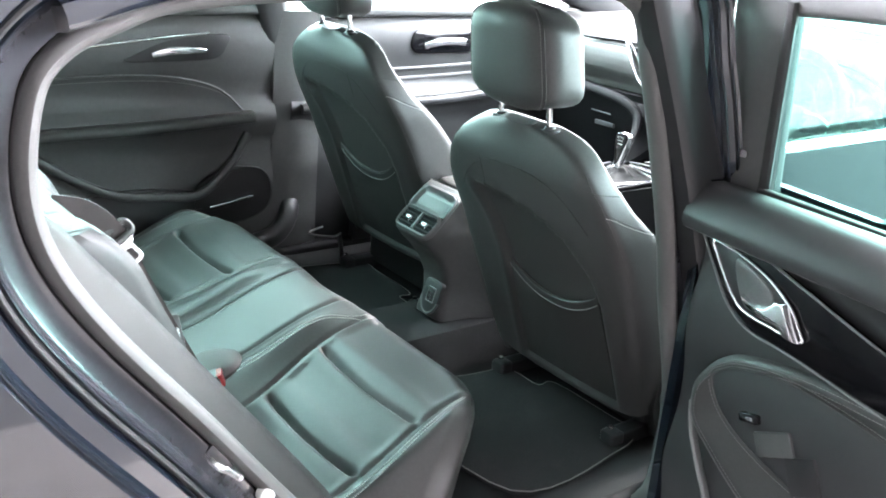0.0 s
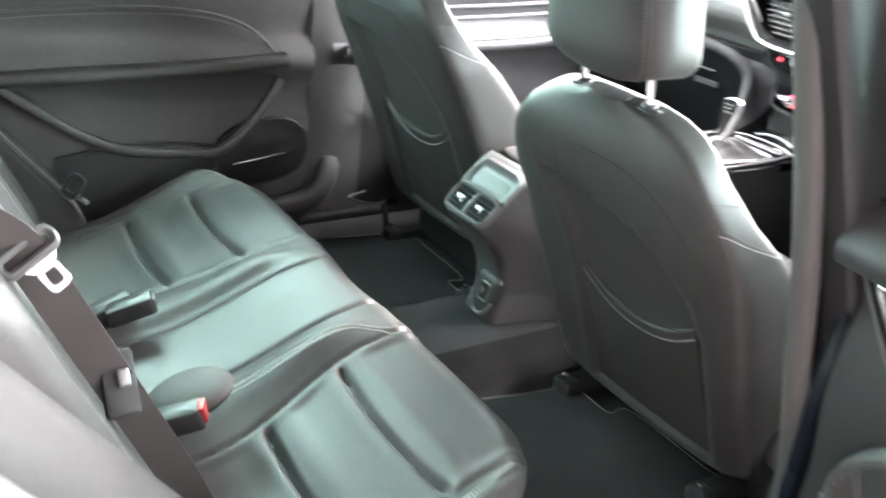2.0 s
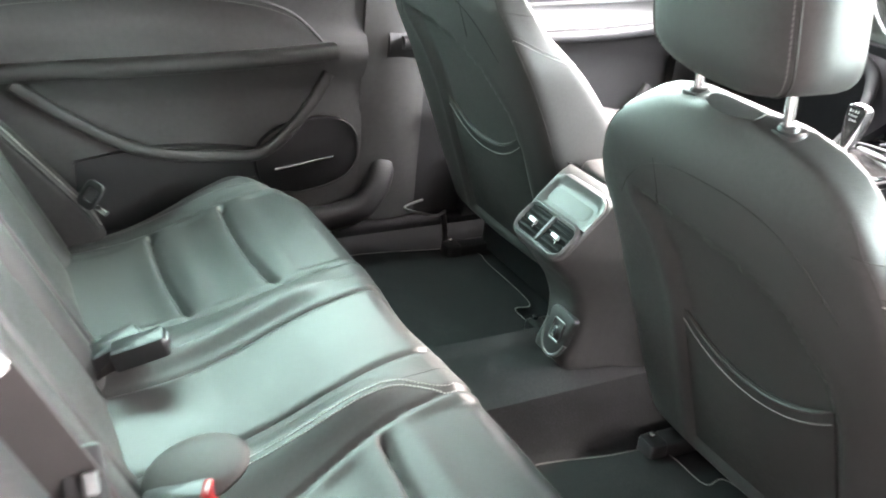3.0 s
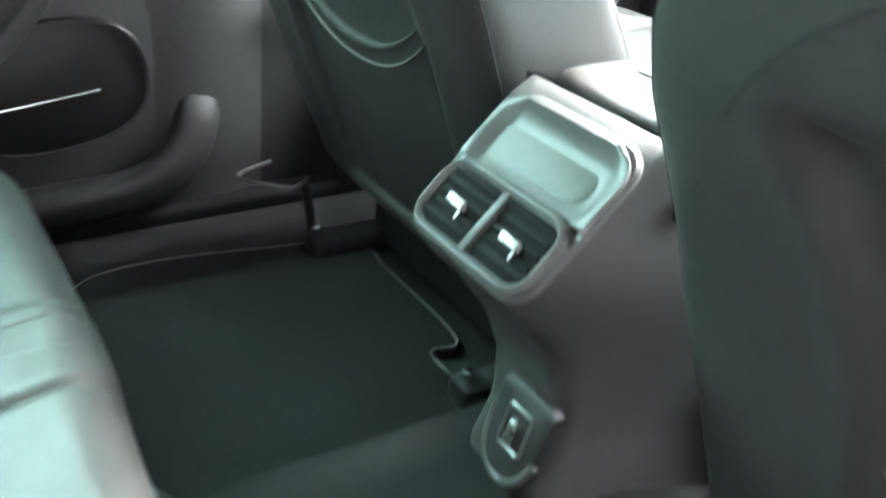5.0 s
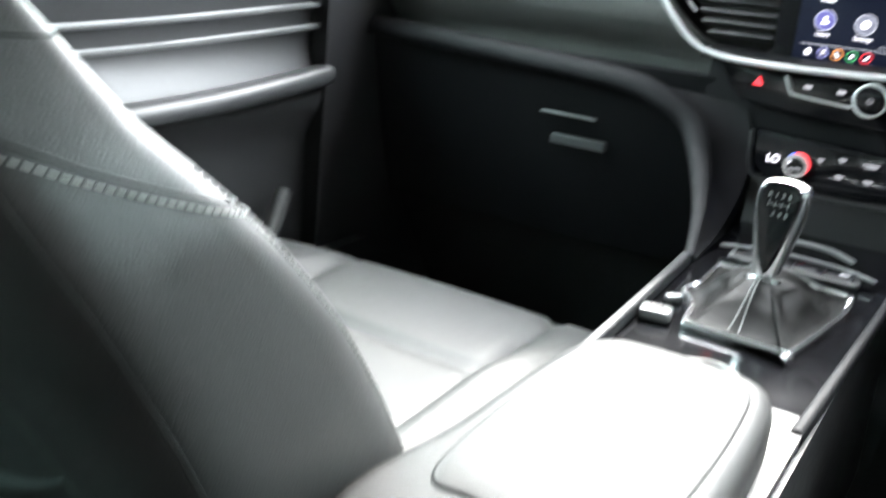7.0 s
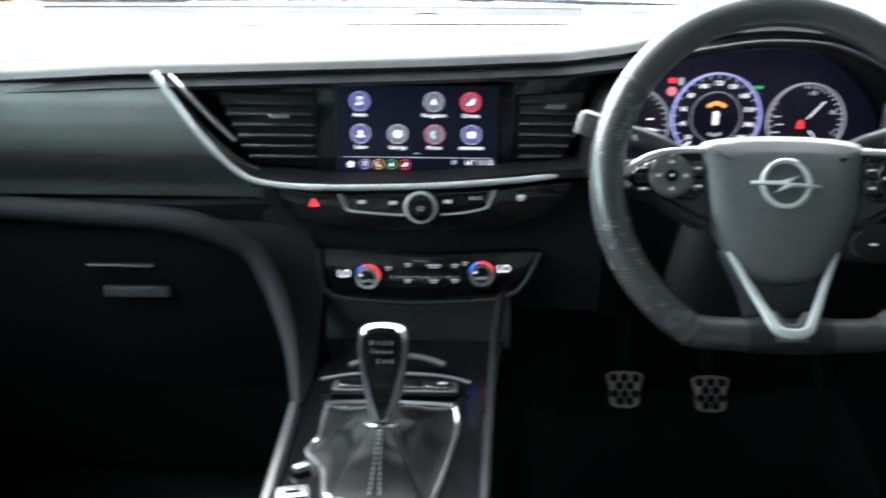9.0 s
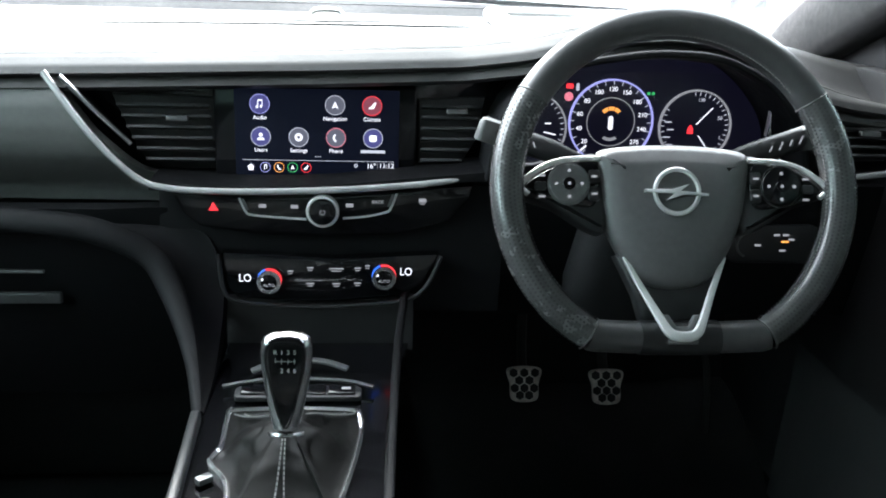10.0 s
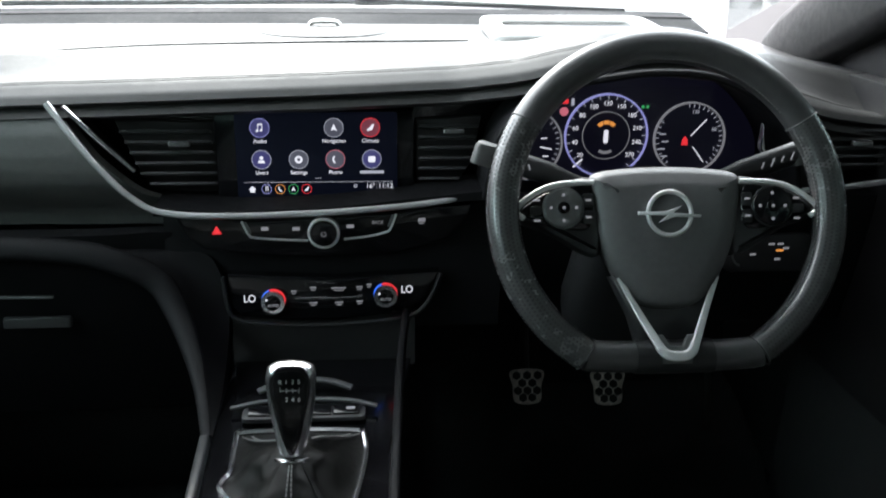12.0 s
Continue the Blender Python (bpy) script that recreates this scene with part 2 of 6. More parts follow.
def inset(line, d):
    """The outline drawn in by d (for lines that run against the clock)."""
    out, n = [], len(line)
    for i in range(n):
        (ax, ay), (bx, by), (cx, cy) = line[i - 1], line[i], line[(i + 1) % n]
        p, q = Vector((bx - ax, by - ay)), Vector((cx - bx, cy - by))
        if p.length < 1e-9 or q.length < 1e-9:
            out.append((bx, by))
            continue
        p.normalize(), q.normalize()
        nx = Vector((-p.y - q.y, p.x + q.x))
        if nx.length < 1e-6:
            nx = Vector((-p.y, p.x))
        nx.normalize()
        k = max(nx.dot(Vector((-p.y, p.x))), 0.5)
        out.append((bx + nx.x * d / k, by + nx.y * d / k))
    return out


def counter(line):
    area = sum(a[0] * b[1] - b[0] * a[1] for a, b in zip(line, line[1:] + line[:1]))
    return line if area > 0 else line[::-1]


def plate(line, depth, bevel, m=None):
    """A slab with bevelled edges: its outline in local x, y, its face at z = depth."""
    line = counter([tuple(p) for p in line])
    k = inset(line, bevel * 0.3)
    rings = [[(x, y, 0) for x, y in line], [(x, y, depth - bevel) for x, y in line], [(x, y, depth - bevel * 0.3) for x, y in k], [(x, y, depth) for x, y in inset(line, bevel)]]
    d = loft(rings)
    return moved(d, m) if m is not None else d


def frame_ring(outer, inner, depth, bevel, m=None):
    """A flat frame between two outlines of equal count."""
    o, i = counter([tuple(p) for p in outer]), counter([tuple(p) for p in inner])
    rings = [[(x, y, 0) for x, y in o], [(x, y, depth - bevel) for x, y in o], [(x, y, depth) for x, y in inset(o, bevel)],
             [(x, y, depth) for x, y in inset(i, -bevel)], [(x, y, depth - bevel) for x, y in i], [(x, y, 0) for x, y in i]]
    d = loft(rings, loop=True)
    return moved(d, m) if m is not None else d


def rbox(sx, sy, sz, r, m=None):
    """A block about its middle with rounded edges."""
    d = plate(rounded(sx, sy, r, 3), sz, min(r, sz * 0.3), Matrix.Translation((0, 0, -sz / 2)))
    return moved(d, m) if m is not None else d


def tube(path, r, n=8, closed=False, up=(0, 0, 1)):
    return sweep([Vector(p) for p in path], oval(r, r, n), up, closed)


def rod(a, b, r, n=14):
    a, b = Vector(a), Vector(b)
    return tube([a, a + (b - a) * 0.02, b - (b - a) * 0.02, b], r, n, up=(0.31, 0.2, 0.93) if abs((b - a).normalized().z) > 0.9 else (0, 0, 1))


def stitches(path, step=0.0062, size=0.0042, thick=0.0007, up=(0, 0, 1)):
    """Single stitches along a line, each a short bar."""
    out, gone, nxt = [], 0.0, 0.0
    for a, b in zip(path, path[1:]):
        a, b = Vector(a), Vector(b)
        span = (b - a).length
        if span < 1e-9:
            continue
        t = (b - a) / span
        side = t.cross(Vector(up)).normalized()
        top = side.cross(t)
        while nxt < gone + span:
            p = a + t * (nxt - gone)
            e, w, h = t * size / 2, side * thick, top * thick
            v = [p - e - w - h, p - e + w - h, p - e + w + h, p - e - w + h, p + e - w - h, p + e + w - h, p + e + w + h, p + e - w + h]
            out.append((v, [(0, 1, 2, 3), (4, 5, 6, 7), (0, 1, 5, 4), (1, 2, 6, 5), (2, 3, 7, 6), (3, 0, 4, 7)]))
            nxt += step
        gone += span
    return join(*out)


def disc(r, depth, m, n=28, bevel=None):
    return plate([(r * math.cos(2 * math.pi * i / n), r * math.sin(2 * math.pi * i / n)) for i in range(n)], depth, bevel or depth * 0.4, m)


def ring(r1, r0, depth, m, n=40, a0=0.0, a1=360.0):
    """A flat ring, or an arc of one between two angles."""
    if a1 - a0 >= 359.9:
        o = [(r1 * math.cos(2 * math.pi * i / n), r1 * math.sin(2 * math.pi * i / n)) for i in range(n)]
        k = [(x * r0 / r1, y * r0 / r1) for x, y in o]
        return frame_ring(o, k, depth, depth * 0.3, m)
    o = [(math.cos(radians(a0 + (a1 - a0) * i / n)), math.sin(radians(a0 + (a1 - a0) * i / n))) for i in range(n + 1)]
    return plate([(r1 * x, r1 * y) for x, y in o] + [(r0 * x, r0 * y) for x, y in reversed(o)], depth, depth * 0.2, m)


WORDS = []


def words(text, size, m, mat, parent, name="lettering", wide=1.0, align="CENTER"):
    """Lettering in the built-in font, turned into a mesh at the end of the file."""
    c = bpy.data.curves.new(name, "FONT")
    c.body, c.size, c.extrude, c.align_x, c.align_y = text, size, 0.0002, align, "CENTER"
    ob = bpy.data.objects.new(name, c)
    scene.collection.objects.link(ob)
    ob.matrix_world = m @ Matrix.Diagonal((wide, 1, 1, 1))
    WORDS.append((ob, mat, parent, name))


def facing(x, y, z, lean=0.0):
    """A pose whose local x, y lie in a panel that faces rearwards, local z towards the rear; lean tips its top forwards."""
    return pose(x, y, z, 90 - lean)


# ---- ground and the car's shell ----
G = 40.0
part("ground", ([(-G, -G, 0), (G, -G, 0), (G, G, 0), (-G, G, 0), (-G, -G, -0.2), (G, -G, -0.2), (G, G, -0.2), (-G, G, -0.2)],
     [(0, 1, 2, 3), (4, 5, 6, 7), (0, 1, 5, 4), (1, 2, 6, 5), (2, 3, 7, 6), (3, 0, 4, 7)]), CONCRETE, None, "grey concrete ground under the car", smooth=0, category="ground", kind="structure")

def block(x0, x1, y0, y1, z0, z1):
    return ([(x, y, z) for z in (z0, z1) for x, y in ((x0, y0), (x1, y0), (x1, y1), (x0, y1))], [(0, 1, 2, 3), (4, 5, 6, 7), (0, 1, 5, 4), (1, 2, 6, 5), (2, 3, 7, 6), (3, 0, 4, 7)])


# added, unseen: walls that keep sun and sky off the doorway, paint and rear
part("unseen_wall_east", join(block(2.7, 2.9, -4.6, 1.15, 0, 3.2), block(2.7, 2.9, 2.6, 6.5, 0, 1.5)), WALL, None, "unseen dark grey wall added to block light beside the car", smooth=0, category="wall", kind="structure")
part("unseen_wall_south", block(-6.0, 2.9, -4.8, -4.6, 0, 3.2), WALL, None, "unseen dark grey wall added to block light from behind the car", smooth=0, category="wall", kind="structure")
# added, unseen: cuts the overhead sky light on the cabin
part("ceiling", block(-1.2, 2.9, -4.8, 1.2, 3.204, 3.4), CEILING, None, "unseen grey ceiling added to block sky light over the car", smooth=0, category="ceiling", kind="structure")

# the rear door opening on the driver's side, as (x, y, z) round its seal
OPENING = [(.700, -.520, 1.222), (.698, -.80, 1.232), (.700, -1.19, 1.215), (.715, -1.32, 1.186), (.728, -1.385, 1.150), (.738, -1.410, 1.100), (.745, -1.418, 1.020),
           (.752, -1.398, .940), (.758, -1.340, .845), (.762, -1.240, .715), (.764, -1.140, .580), (.765, -1.030, .440), (.765, -.930, .345), (.765, -.800, .300),
           (.765, -.600, .288), (.765, -.380, .288), (.765, -.322, .330), (.762, -.318, .500), (.752, -.365, .700), (.742, -.395, .850), (.722, -.462, 1.090)]
SEAL_LINE = curve(OPENING, 140, True)


def outward(i, far, x):
    """A place far metres outside the seal's line, at the given distance x further out than the seal."""
    a, b = SEAL_LINE[i - 2], SEAL_LINE[(i + 2) % len(SEAL_LINE)]
    t = (b - a).normalized()
    n = Vector((0, t.z, -t.y)).normalized()
    mid = Vector((0, -0.85, 0.72))
    p = SEAL_LINE[i]
    if n.dot(Vector((0, p.y, p.z)) - mid) < 0:
        n = -n
    return Vector((p.x + x, p.y + n.y * far, p.z + n.z * far))


def body_side():
    body = thing("car_body", (0.8, -0.9, 0.3), "dark blue-black painted car body round the open rear doorway", "car body", kind="structure")
    n = len(SEAL_LINE)
    part("door_seal", sweep(SEAL_LINE, oval(.013, .020, 12), (1, 0, 0), True), SEAL, body, "pale grey rubber door seal round the opening")
    inner = [[outward(i, f, x) for f, x in ((.010, -.004), (.016, .006), (.040, .012), (.048, .020), (.052, .034))] for i in range(n)]
    part("door_jamb", loft(inner, closed=False, loop=True), JAMB, body, "dark blue-black painted inner door jamb")
    ledge = [[outward(i, f, x) for f, x in ((.050, .030), (.066, .036), (.070, .052), (.090, .056), (.094, .074), (.103, .086))] for i in range(n)]
    part("painted_jamb", loft(ledge, closed=False, loop=True), PAINT, body, "glossy dark painted stepped jamb edge")
    lip = [outward(i, .060, .036) for i in range(n)]
    part("rubber_lip", sweep(lip, oval(.004, .006, 8), (1, 0, 0), True), RUBBER, body)
    edge = [outward(i, .097, .080) for i in range(n)]
    part("outer_lip", sweep(edge, oval(.003, .004, 8), (1, 0, 0), True), PAINT, body)
    # rear quarter panel beyond the jamb, a thick curved sheet
    rows = []
    for i in range(18, 88):
        p = outward(i, .103, .086)
        rows.append([p + Vector((.012 * smooth01(k / 3) - .10 * (k / 8) ** 2 - .02 * max(p.z - .95, 0), -.05 * k - .012 * k * k, -.012 * k)) for k in range(9)])
    out = [[q for q in r] for r in rows]
    inn = [[q - Vector((.012, 0, 0)) for q in reversed(r)] for r in rows]
    part("quarter_panel", loft([a + b for a, b in zip(out, inn)]), PAINT, body, "glossy dark rear quarter panel")
    # striker and latch screw on the jamb
    striker = part("door_striker", tube(curve([(.772, -1.240, .672), (.800, -1.238, .672), (.802, -1.222, .660), (.800, -1.207, .645), (.772, -1.205, .645)], 20), .0045, 8, up=(0, .6, .8)), CHROME, body, "bright steel U-shaped door striker")
    part("striker_plate", plate(rounded(.05, .03, .006), .006, .002, Matrix.Translation((.766, -1.222, .658)) @ pose(0, 0, 0, 0, 90, 0) @ pose(0, 0, 0, 0, 0, 48)), JAMB, body)
    part("bump_stop", disc(.013, .012, Matrix.Translation((.772, -1.160, .592)) @ pose(0, 0, 0, 0, 90, 0)), WHITE_PLASTIC, body, "white round bump stop")
    return body


body_side()


def slab(fn, nu, nv, thick, axis=(0, 0, 1)):
    """A thick sheet over fn(u, v), u and v from 0 to 1."""
    a = Vector(axis) * thick
    top = [[Vector(fn(i / (nu - 1), j / (nv - 1))) for j in range(nv)] for i in range(nu)]
    verts = [p for r in top for p in r] + [p - a for r in top for p in r]
    off, faces = nu * nv, []
    for i in range(nu - 1):
        for j in range(nv - 1):
            q = (i * nv + j, i * nv + j + 1, (i + 1) * nv + j + 1, (i + 1) * nv + j)
            faces += [q, tuple(k + off for k in reversed(q))]
    edge = [i * nv for i in range(nu)] + [(nu - 1) * nv + j for j in range(1, nv)] + [i * nv + nv - 1 for i in reversed(range(nu - 1))] + [j for j in reversed(range(1, nv - 1))]
    faces += [(a_, b_, b_ + off, a_ + off) for a_, b_ in zip(edge, edge[1:] + edge[:1])]
    return verts, faces


def roof_height(x, y):
    return 1.310 - .055 * (x / .62) ** 2 - .035 * max(0, (-y - .9)) ** 1.4 - .05 * max(0, y - .05) ** 1.3


roof = thing("roof", (0, -.6, 1.25), "dark painted roof with grey headlining", "roof", kind="structure")
part("roof_skin", slab(lambda u, v: (-.66 + 1.32 * u, -1.62 + 2.00 * v, roof_height(-.66 + 1.32 * u, -1.62 + 2.00 * v)), 25, 25, .012), PAINT, roof, "glossy dark roof skin")
part("headlining", slab(lambda u, v: (-.645 + 1.29 * u, -1.60 + 1.96 * v, roof_height(-.645 + 1.29 * u, -1.60 + 1.96 * v) - .018), 25, 25, .02), HEADLINER, roof, "pale grey cloth headlining")
for sx in (-1, 1):
    rail = curve([(sx * .70, .42, 1.215), (sx * .700, 0, 1.245), (sx * .698, -.50, 1.252), (sx * .698, -.85, 1.256), (sx * .70, -1.2, 1.240), (sx * .715, -1.38, 1.200)], 30)
    part("roof_rail_trim", sweep(rail, [(x * 1.0, y) for x, y in oval(.055, .020, 14, .6)]), PAINT, roof, "dark painted roof side rail")


def pillar(name, points, w, d, mat, label, up=(1, 0, 0)):
    return part(name, sweep(curve(points, 16), oval(w, d, 14, .55), up), mat, None, label, category="pillar", kind="structure")


for sx, side in ((1, "east"), (-1, "west")):
    # the front pillars' backlit shade is put into their colour
    pillar("pillar_a_" + side, [(sx * .700, .34, 1.245), (sx * .732, .60, 1.165), (sx * .752, .86, 1.075), (sx * .765, 1.03, 1.010), (sx * .775, 1.12, .965)], .034, .062, SHADED_TRIM, "windscreen pillar with grained trim, darkened as if backlit", (0, 0, 1))
    pillar("pillar_b_" + side, [(sx * .725, -.47, 1.235), (sx * .750, -.405, 1.06), (sx * .775, -.335, .85), (sx * .790, -.27, .62), (sx * .790, -.245, .30)], .048, .030, HARD, "black trimmed centre door pillar")
pillar("pillar_c_west", [(-.70, -1.42, 1.20), (-.735, -1.50, 1.05), (-.75, -1.50, .80), (-.75, -1.45, .40)], .10, .05, SOFT_GREY, "grey trimmed rear pillar")
part("pillar_c_east", sweep(curve([(.66, -1.52, 1.18), (.70, -1.56, 1.05), (.70, -1.56, .80), (.70, -1.50, .40)], 12), oval(.07, .03, 12, .6), (1, 0, 0)), SOFT_GREY, None, "grey trimmed rear pillar", category="pillar", kind="structure")

for sx, side in ((1, "east"), (-1, "west")):
    part("rear_quarter_trim_" + side, slab(lambda u, v: (sx * (.715 - .05 * v), -1.46 - .74 * u, .90 + (.36 - .26 * u) * v), 7, 6, .03, (-sx, 0, 0)), SOFT_GREY, None, "grey trimmed rear quarter beside the rear window", category="pillar trim", kind="structure")

# glass
part("windscreen", slab(lambda u, v: ((-.66 + 1.32 * u) * (1 + .12 * v), .36 + 1.03 * v - .10 * (2 * u - 1) ** 2 * v, 1.272 - .238 * v - .02 * (2 * u - 1) ** 2), 17, 13, .004), CLEAR, None, "clear curved windscreen", category="windscreen", kind="structure")
part("rear_window", slab(lambda u, v: ((-.60 + 1.20 * u) * (1 + .05 * v), -1.61 - .58 * v + .06 * (2 * u - 1) ** 2, 1.278 - .30 * v - .045 * (2 * u - 1) ** 2), 17, 9, .004), PALE_TINT, None, "green-tinted sloping rear window", category="rear window", kind="structure")


def side_glass(name, sx, y0, y1, label):
    return part(name, slab(lambda u, v: (sx * (.785 - .085 * v - .01 * v * v), y0 + (y1 - y0) * u, .925 + .30 * v), 9, 7, .004, (1, 0, 0)), TINT if y1 < 0 else PALE_TINT, None, label, category="window", kind="structure")


side_glass("window_west_rear", -1, -1.40, -.44, "green-tinted rear side window")
side_glass("window_west_front", -1, -.36, .62, "green-tinted front side window")
side_glass("window_east_front", 1, -.36, .62, "green-tinted front side window of the driver's door")
part("window_frame_west", tube(curve([(-.705, -.42, 1.222), (-.70, -.90, 1.228), (-.70, -1.25, 1.205), (-.73, -1.40, 1.13), (-.77, -1.44, .98)], 24), .018, 8), RUBBER, None, "black window frame seal", category="window frame", kind="structure")

# front door of the driver's side, from outside: skin with the belt moulding
door = thing("front_door", (.86, .15, .3), "closed dark painted front door on the driver's side", "car door")
part("door_skin", slab(lambda u, v: (.860 + .02 * math.sin(math.pi * v) - .030 * max(0, (v - .72) / .28) ** 1.6, -.31 + 1.25 * u, .28 + .700 * v), 9, 13, .02, (1, 0, 0)), PAINT, door, "glossy dark painted skin")
part("belt_moulding", sweep(curve([(.822, -.33, .988), (.824, .2, .990), (.805, .90, .990)], 12), rounded(.012, .018, .004), (1, 0, 0)), CHROME, door, "bright belt moulding")
part("sail_panel", slab(lambda u, v: (.752 + .008 * u, .56 + .50 * u, .93 + (.245 - .17 * u) * v), 7, 6, .03, (-1, 0, 0)), SHADED_TRIM, door, "black corner panel ahead of the window")
part("inner_trim", slab(lambda u, v: (.735 + .03 * v, -.28 + 1.1 * u, .30 + .61 * v), 7, 9, .025, (1, 0, 0)), SOFT, door)
part("door_handle", rbox(.16, .022, .02, .009, Matrix.Translation((.892, -.16, .80)) @ pose(0, 0, 0, 90, 0, 90)), PAINT, door)

# bonnet, cowl and wiper ahead of the windscreen
bonnet = thing("bonnet", (0, 1.9, .8), "dark painted bonnet ahead of the windscreen", "car bonnet", kind="structure")
part("bonnet_skin", slab(lambda u, v: (-.80 + 1.6 * u, 1.46 + 1.15 * v, .995 - .03 * (2 * u - 1) ** 2 - .18 * v ** 1.8), 15, 11, .015), PAINT, bonnet)
part("cowl_panel", slab(lambda u, v: (-.78 + 1.56 * u, 1.34 + .14 * v - .10 * (2 * u - 1) ** 2, 1.012 - .010 * v - .03 * (2 * u - 1) ** 2), 15, 5, .03), HARD, bonnet, "black plastic cowl panel")
wiper = thing("windscreen_wiper", (.08, 1.36, 1.03), "black wiper arm lying at the foot of the windscreen", "wiper")
part("wiper_arm", sweep(curve([(-.62, 1.335, 1.050), (-.25, 1.362, 1.052), (.06, 1.37, 1.054), (.30, 1.368, 1.048), (.55, 1.35, 1.040)], 30), rounded(.014, .010, .003)), HARD, wiper)
part("wiper_pivot", rbox(.070, .045, .018, .008, pose(.060, 1.385, 1.056, 0, 0, 8)), HARD, wiper, "black pivot cap")
part("wooden_beam", join(rbox(.9, .12, .11, .004, pose(-1.30, 2.5, 1.065)), rbox(.9, .12, .05, .004, pose(-1.30, 2.5, 1.005))), WOOD, None, "pale wooden beam outside ahead of the car", category="beam")
part("wooden_post", rbox(.12, .10, 1.02, .004, pose(-1.5, 2.5, .5)), WOOD, None, "pale wooden post under the beam", category="post")

# floor
def floor_height(x, y):
    tunnel = .090 * smooth01((.155 - abs(x + .01)) / .055)
    return .262 + tunnel + .10 * smooth01((y - .75) / .35) + .012 * smooth01((abs(x) - .58) / .08)


part("floor", slab(lambda u, v: (-.77 + 1.54 * u, -1.30 + 2.55 * v, floor_height(-.77 + 1.54 * u, -1.30 + 2.55 * v)), 71, 60, .05), CARPET, None, "charcoal carpeted car floor with a central tunnel", category="car floor", kind="structure")
part("firewall", slab(lambda u, v: (-.77 + 1.54 * u, 1.10 + .06 * v, .25 + .68 * v), 9, 9, .05, (0, -1, 0)), CARPET, None, "dark carpeted bulkhead", category="bulkhead", kind="structure")
for sx, side in ((1, "east"), (-1, "west")):
    part("sill_" + side, sweep(curve([(sx * .752, -1.0, .275), (sx * .752, -.3, .275), (sx * .752, .6, .275), (sx * .752, 1.0, .29)], 12), rounded(.06, .05, .018)), SHADED_TRIM, None, "black plastic door sill trim", category="sill", kind="structure")
part("boot_bulkhead", slab(lambda u, v: (-.70 + 1.4 * u, -1.42 - .10 * v, .28 + .66 * v), 5, 5, .03, (0, -1, 0)), CARPET, None, "carpeted panel behind the rear seat", category="bulkhead", kind="structure")
part("parcel_shelf", slab(lambda u, v: (-.66 + 1.32 * u, -1.36 - .62 * v, .925 + .02 * v), 7, 5, .03), CARPET, None, "dark carpeted parcel shelf under the rear window", category="parcel shelf", kind="structure")


for sx, side in ((1, "east"), (-1, "west")):
    part("kick_panel_" + side, slab(lambda u, v: (sx * (.762 - .02 * v), .50 + .72 * u, .24 + .76 * v), 6, 6, .03, (sx, 0, 0)), HARD, None, "black footwell side panel", category="side panel", kind="structure")
part("pillar_trim_west", slab(lambda u, v: (-.752 + .02 * v * v + .012 * math.sin(math.pi * u), -.385 + .16 * u, .27 + .75 * v), 8, 10, .02, (1, 0, 0)), SOFT_GREY, None, "black lower trim of the centre pillar", category="pillar trim", kind="structure")


def floor_mat(cx, label):
    line = [(-.20, -.20), (.21, -.20), (.215, .05), (.19, .13), (.10, .14), (.085, .185), (-.10, .19), (-.16, .19), (-.205, .10)]
    line = [(p.x, p.y) for p in curve([(x, y, 0) for x, y in line], 60, True)]
    if cx > 0:
        line = [(-x, y) for x, y in line]
    mat = part("floor_mat", plate(line, .010, .003, pose(cx, -.345, .268)), MAT, None, label, category="floor mat", group="rear floor mats")
    edge = [Vector((cx + x, -.345 + y, .277)) for x, y in counter(line)]
    part("piping", tube(edge, .0014, 6, True), THREAD_DARK, mat, "thin grey stitched edge")


floor_mat(-.39, "black velour floor mat with grey piped edge in the rear footwell")
floor_mat(.40, "black velour floor mat with grey piped edge in the rear footwell")


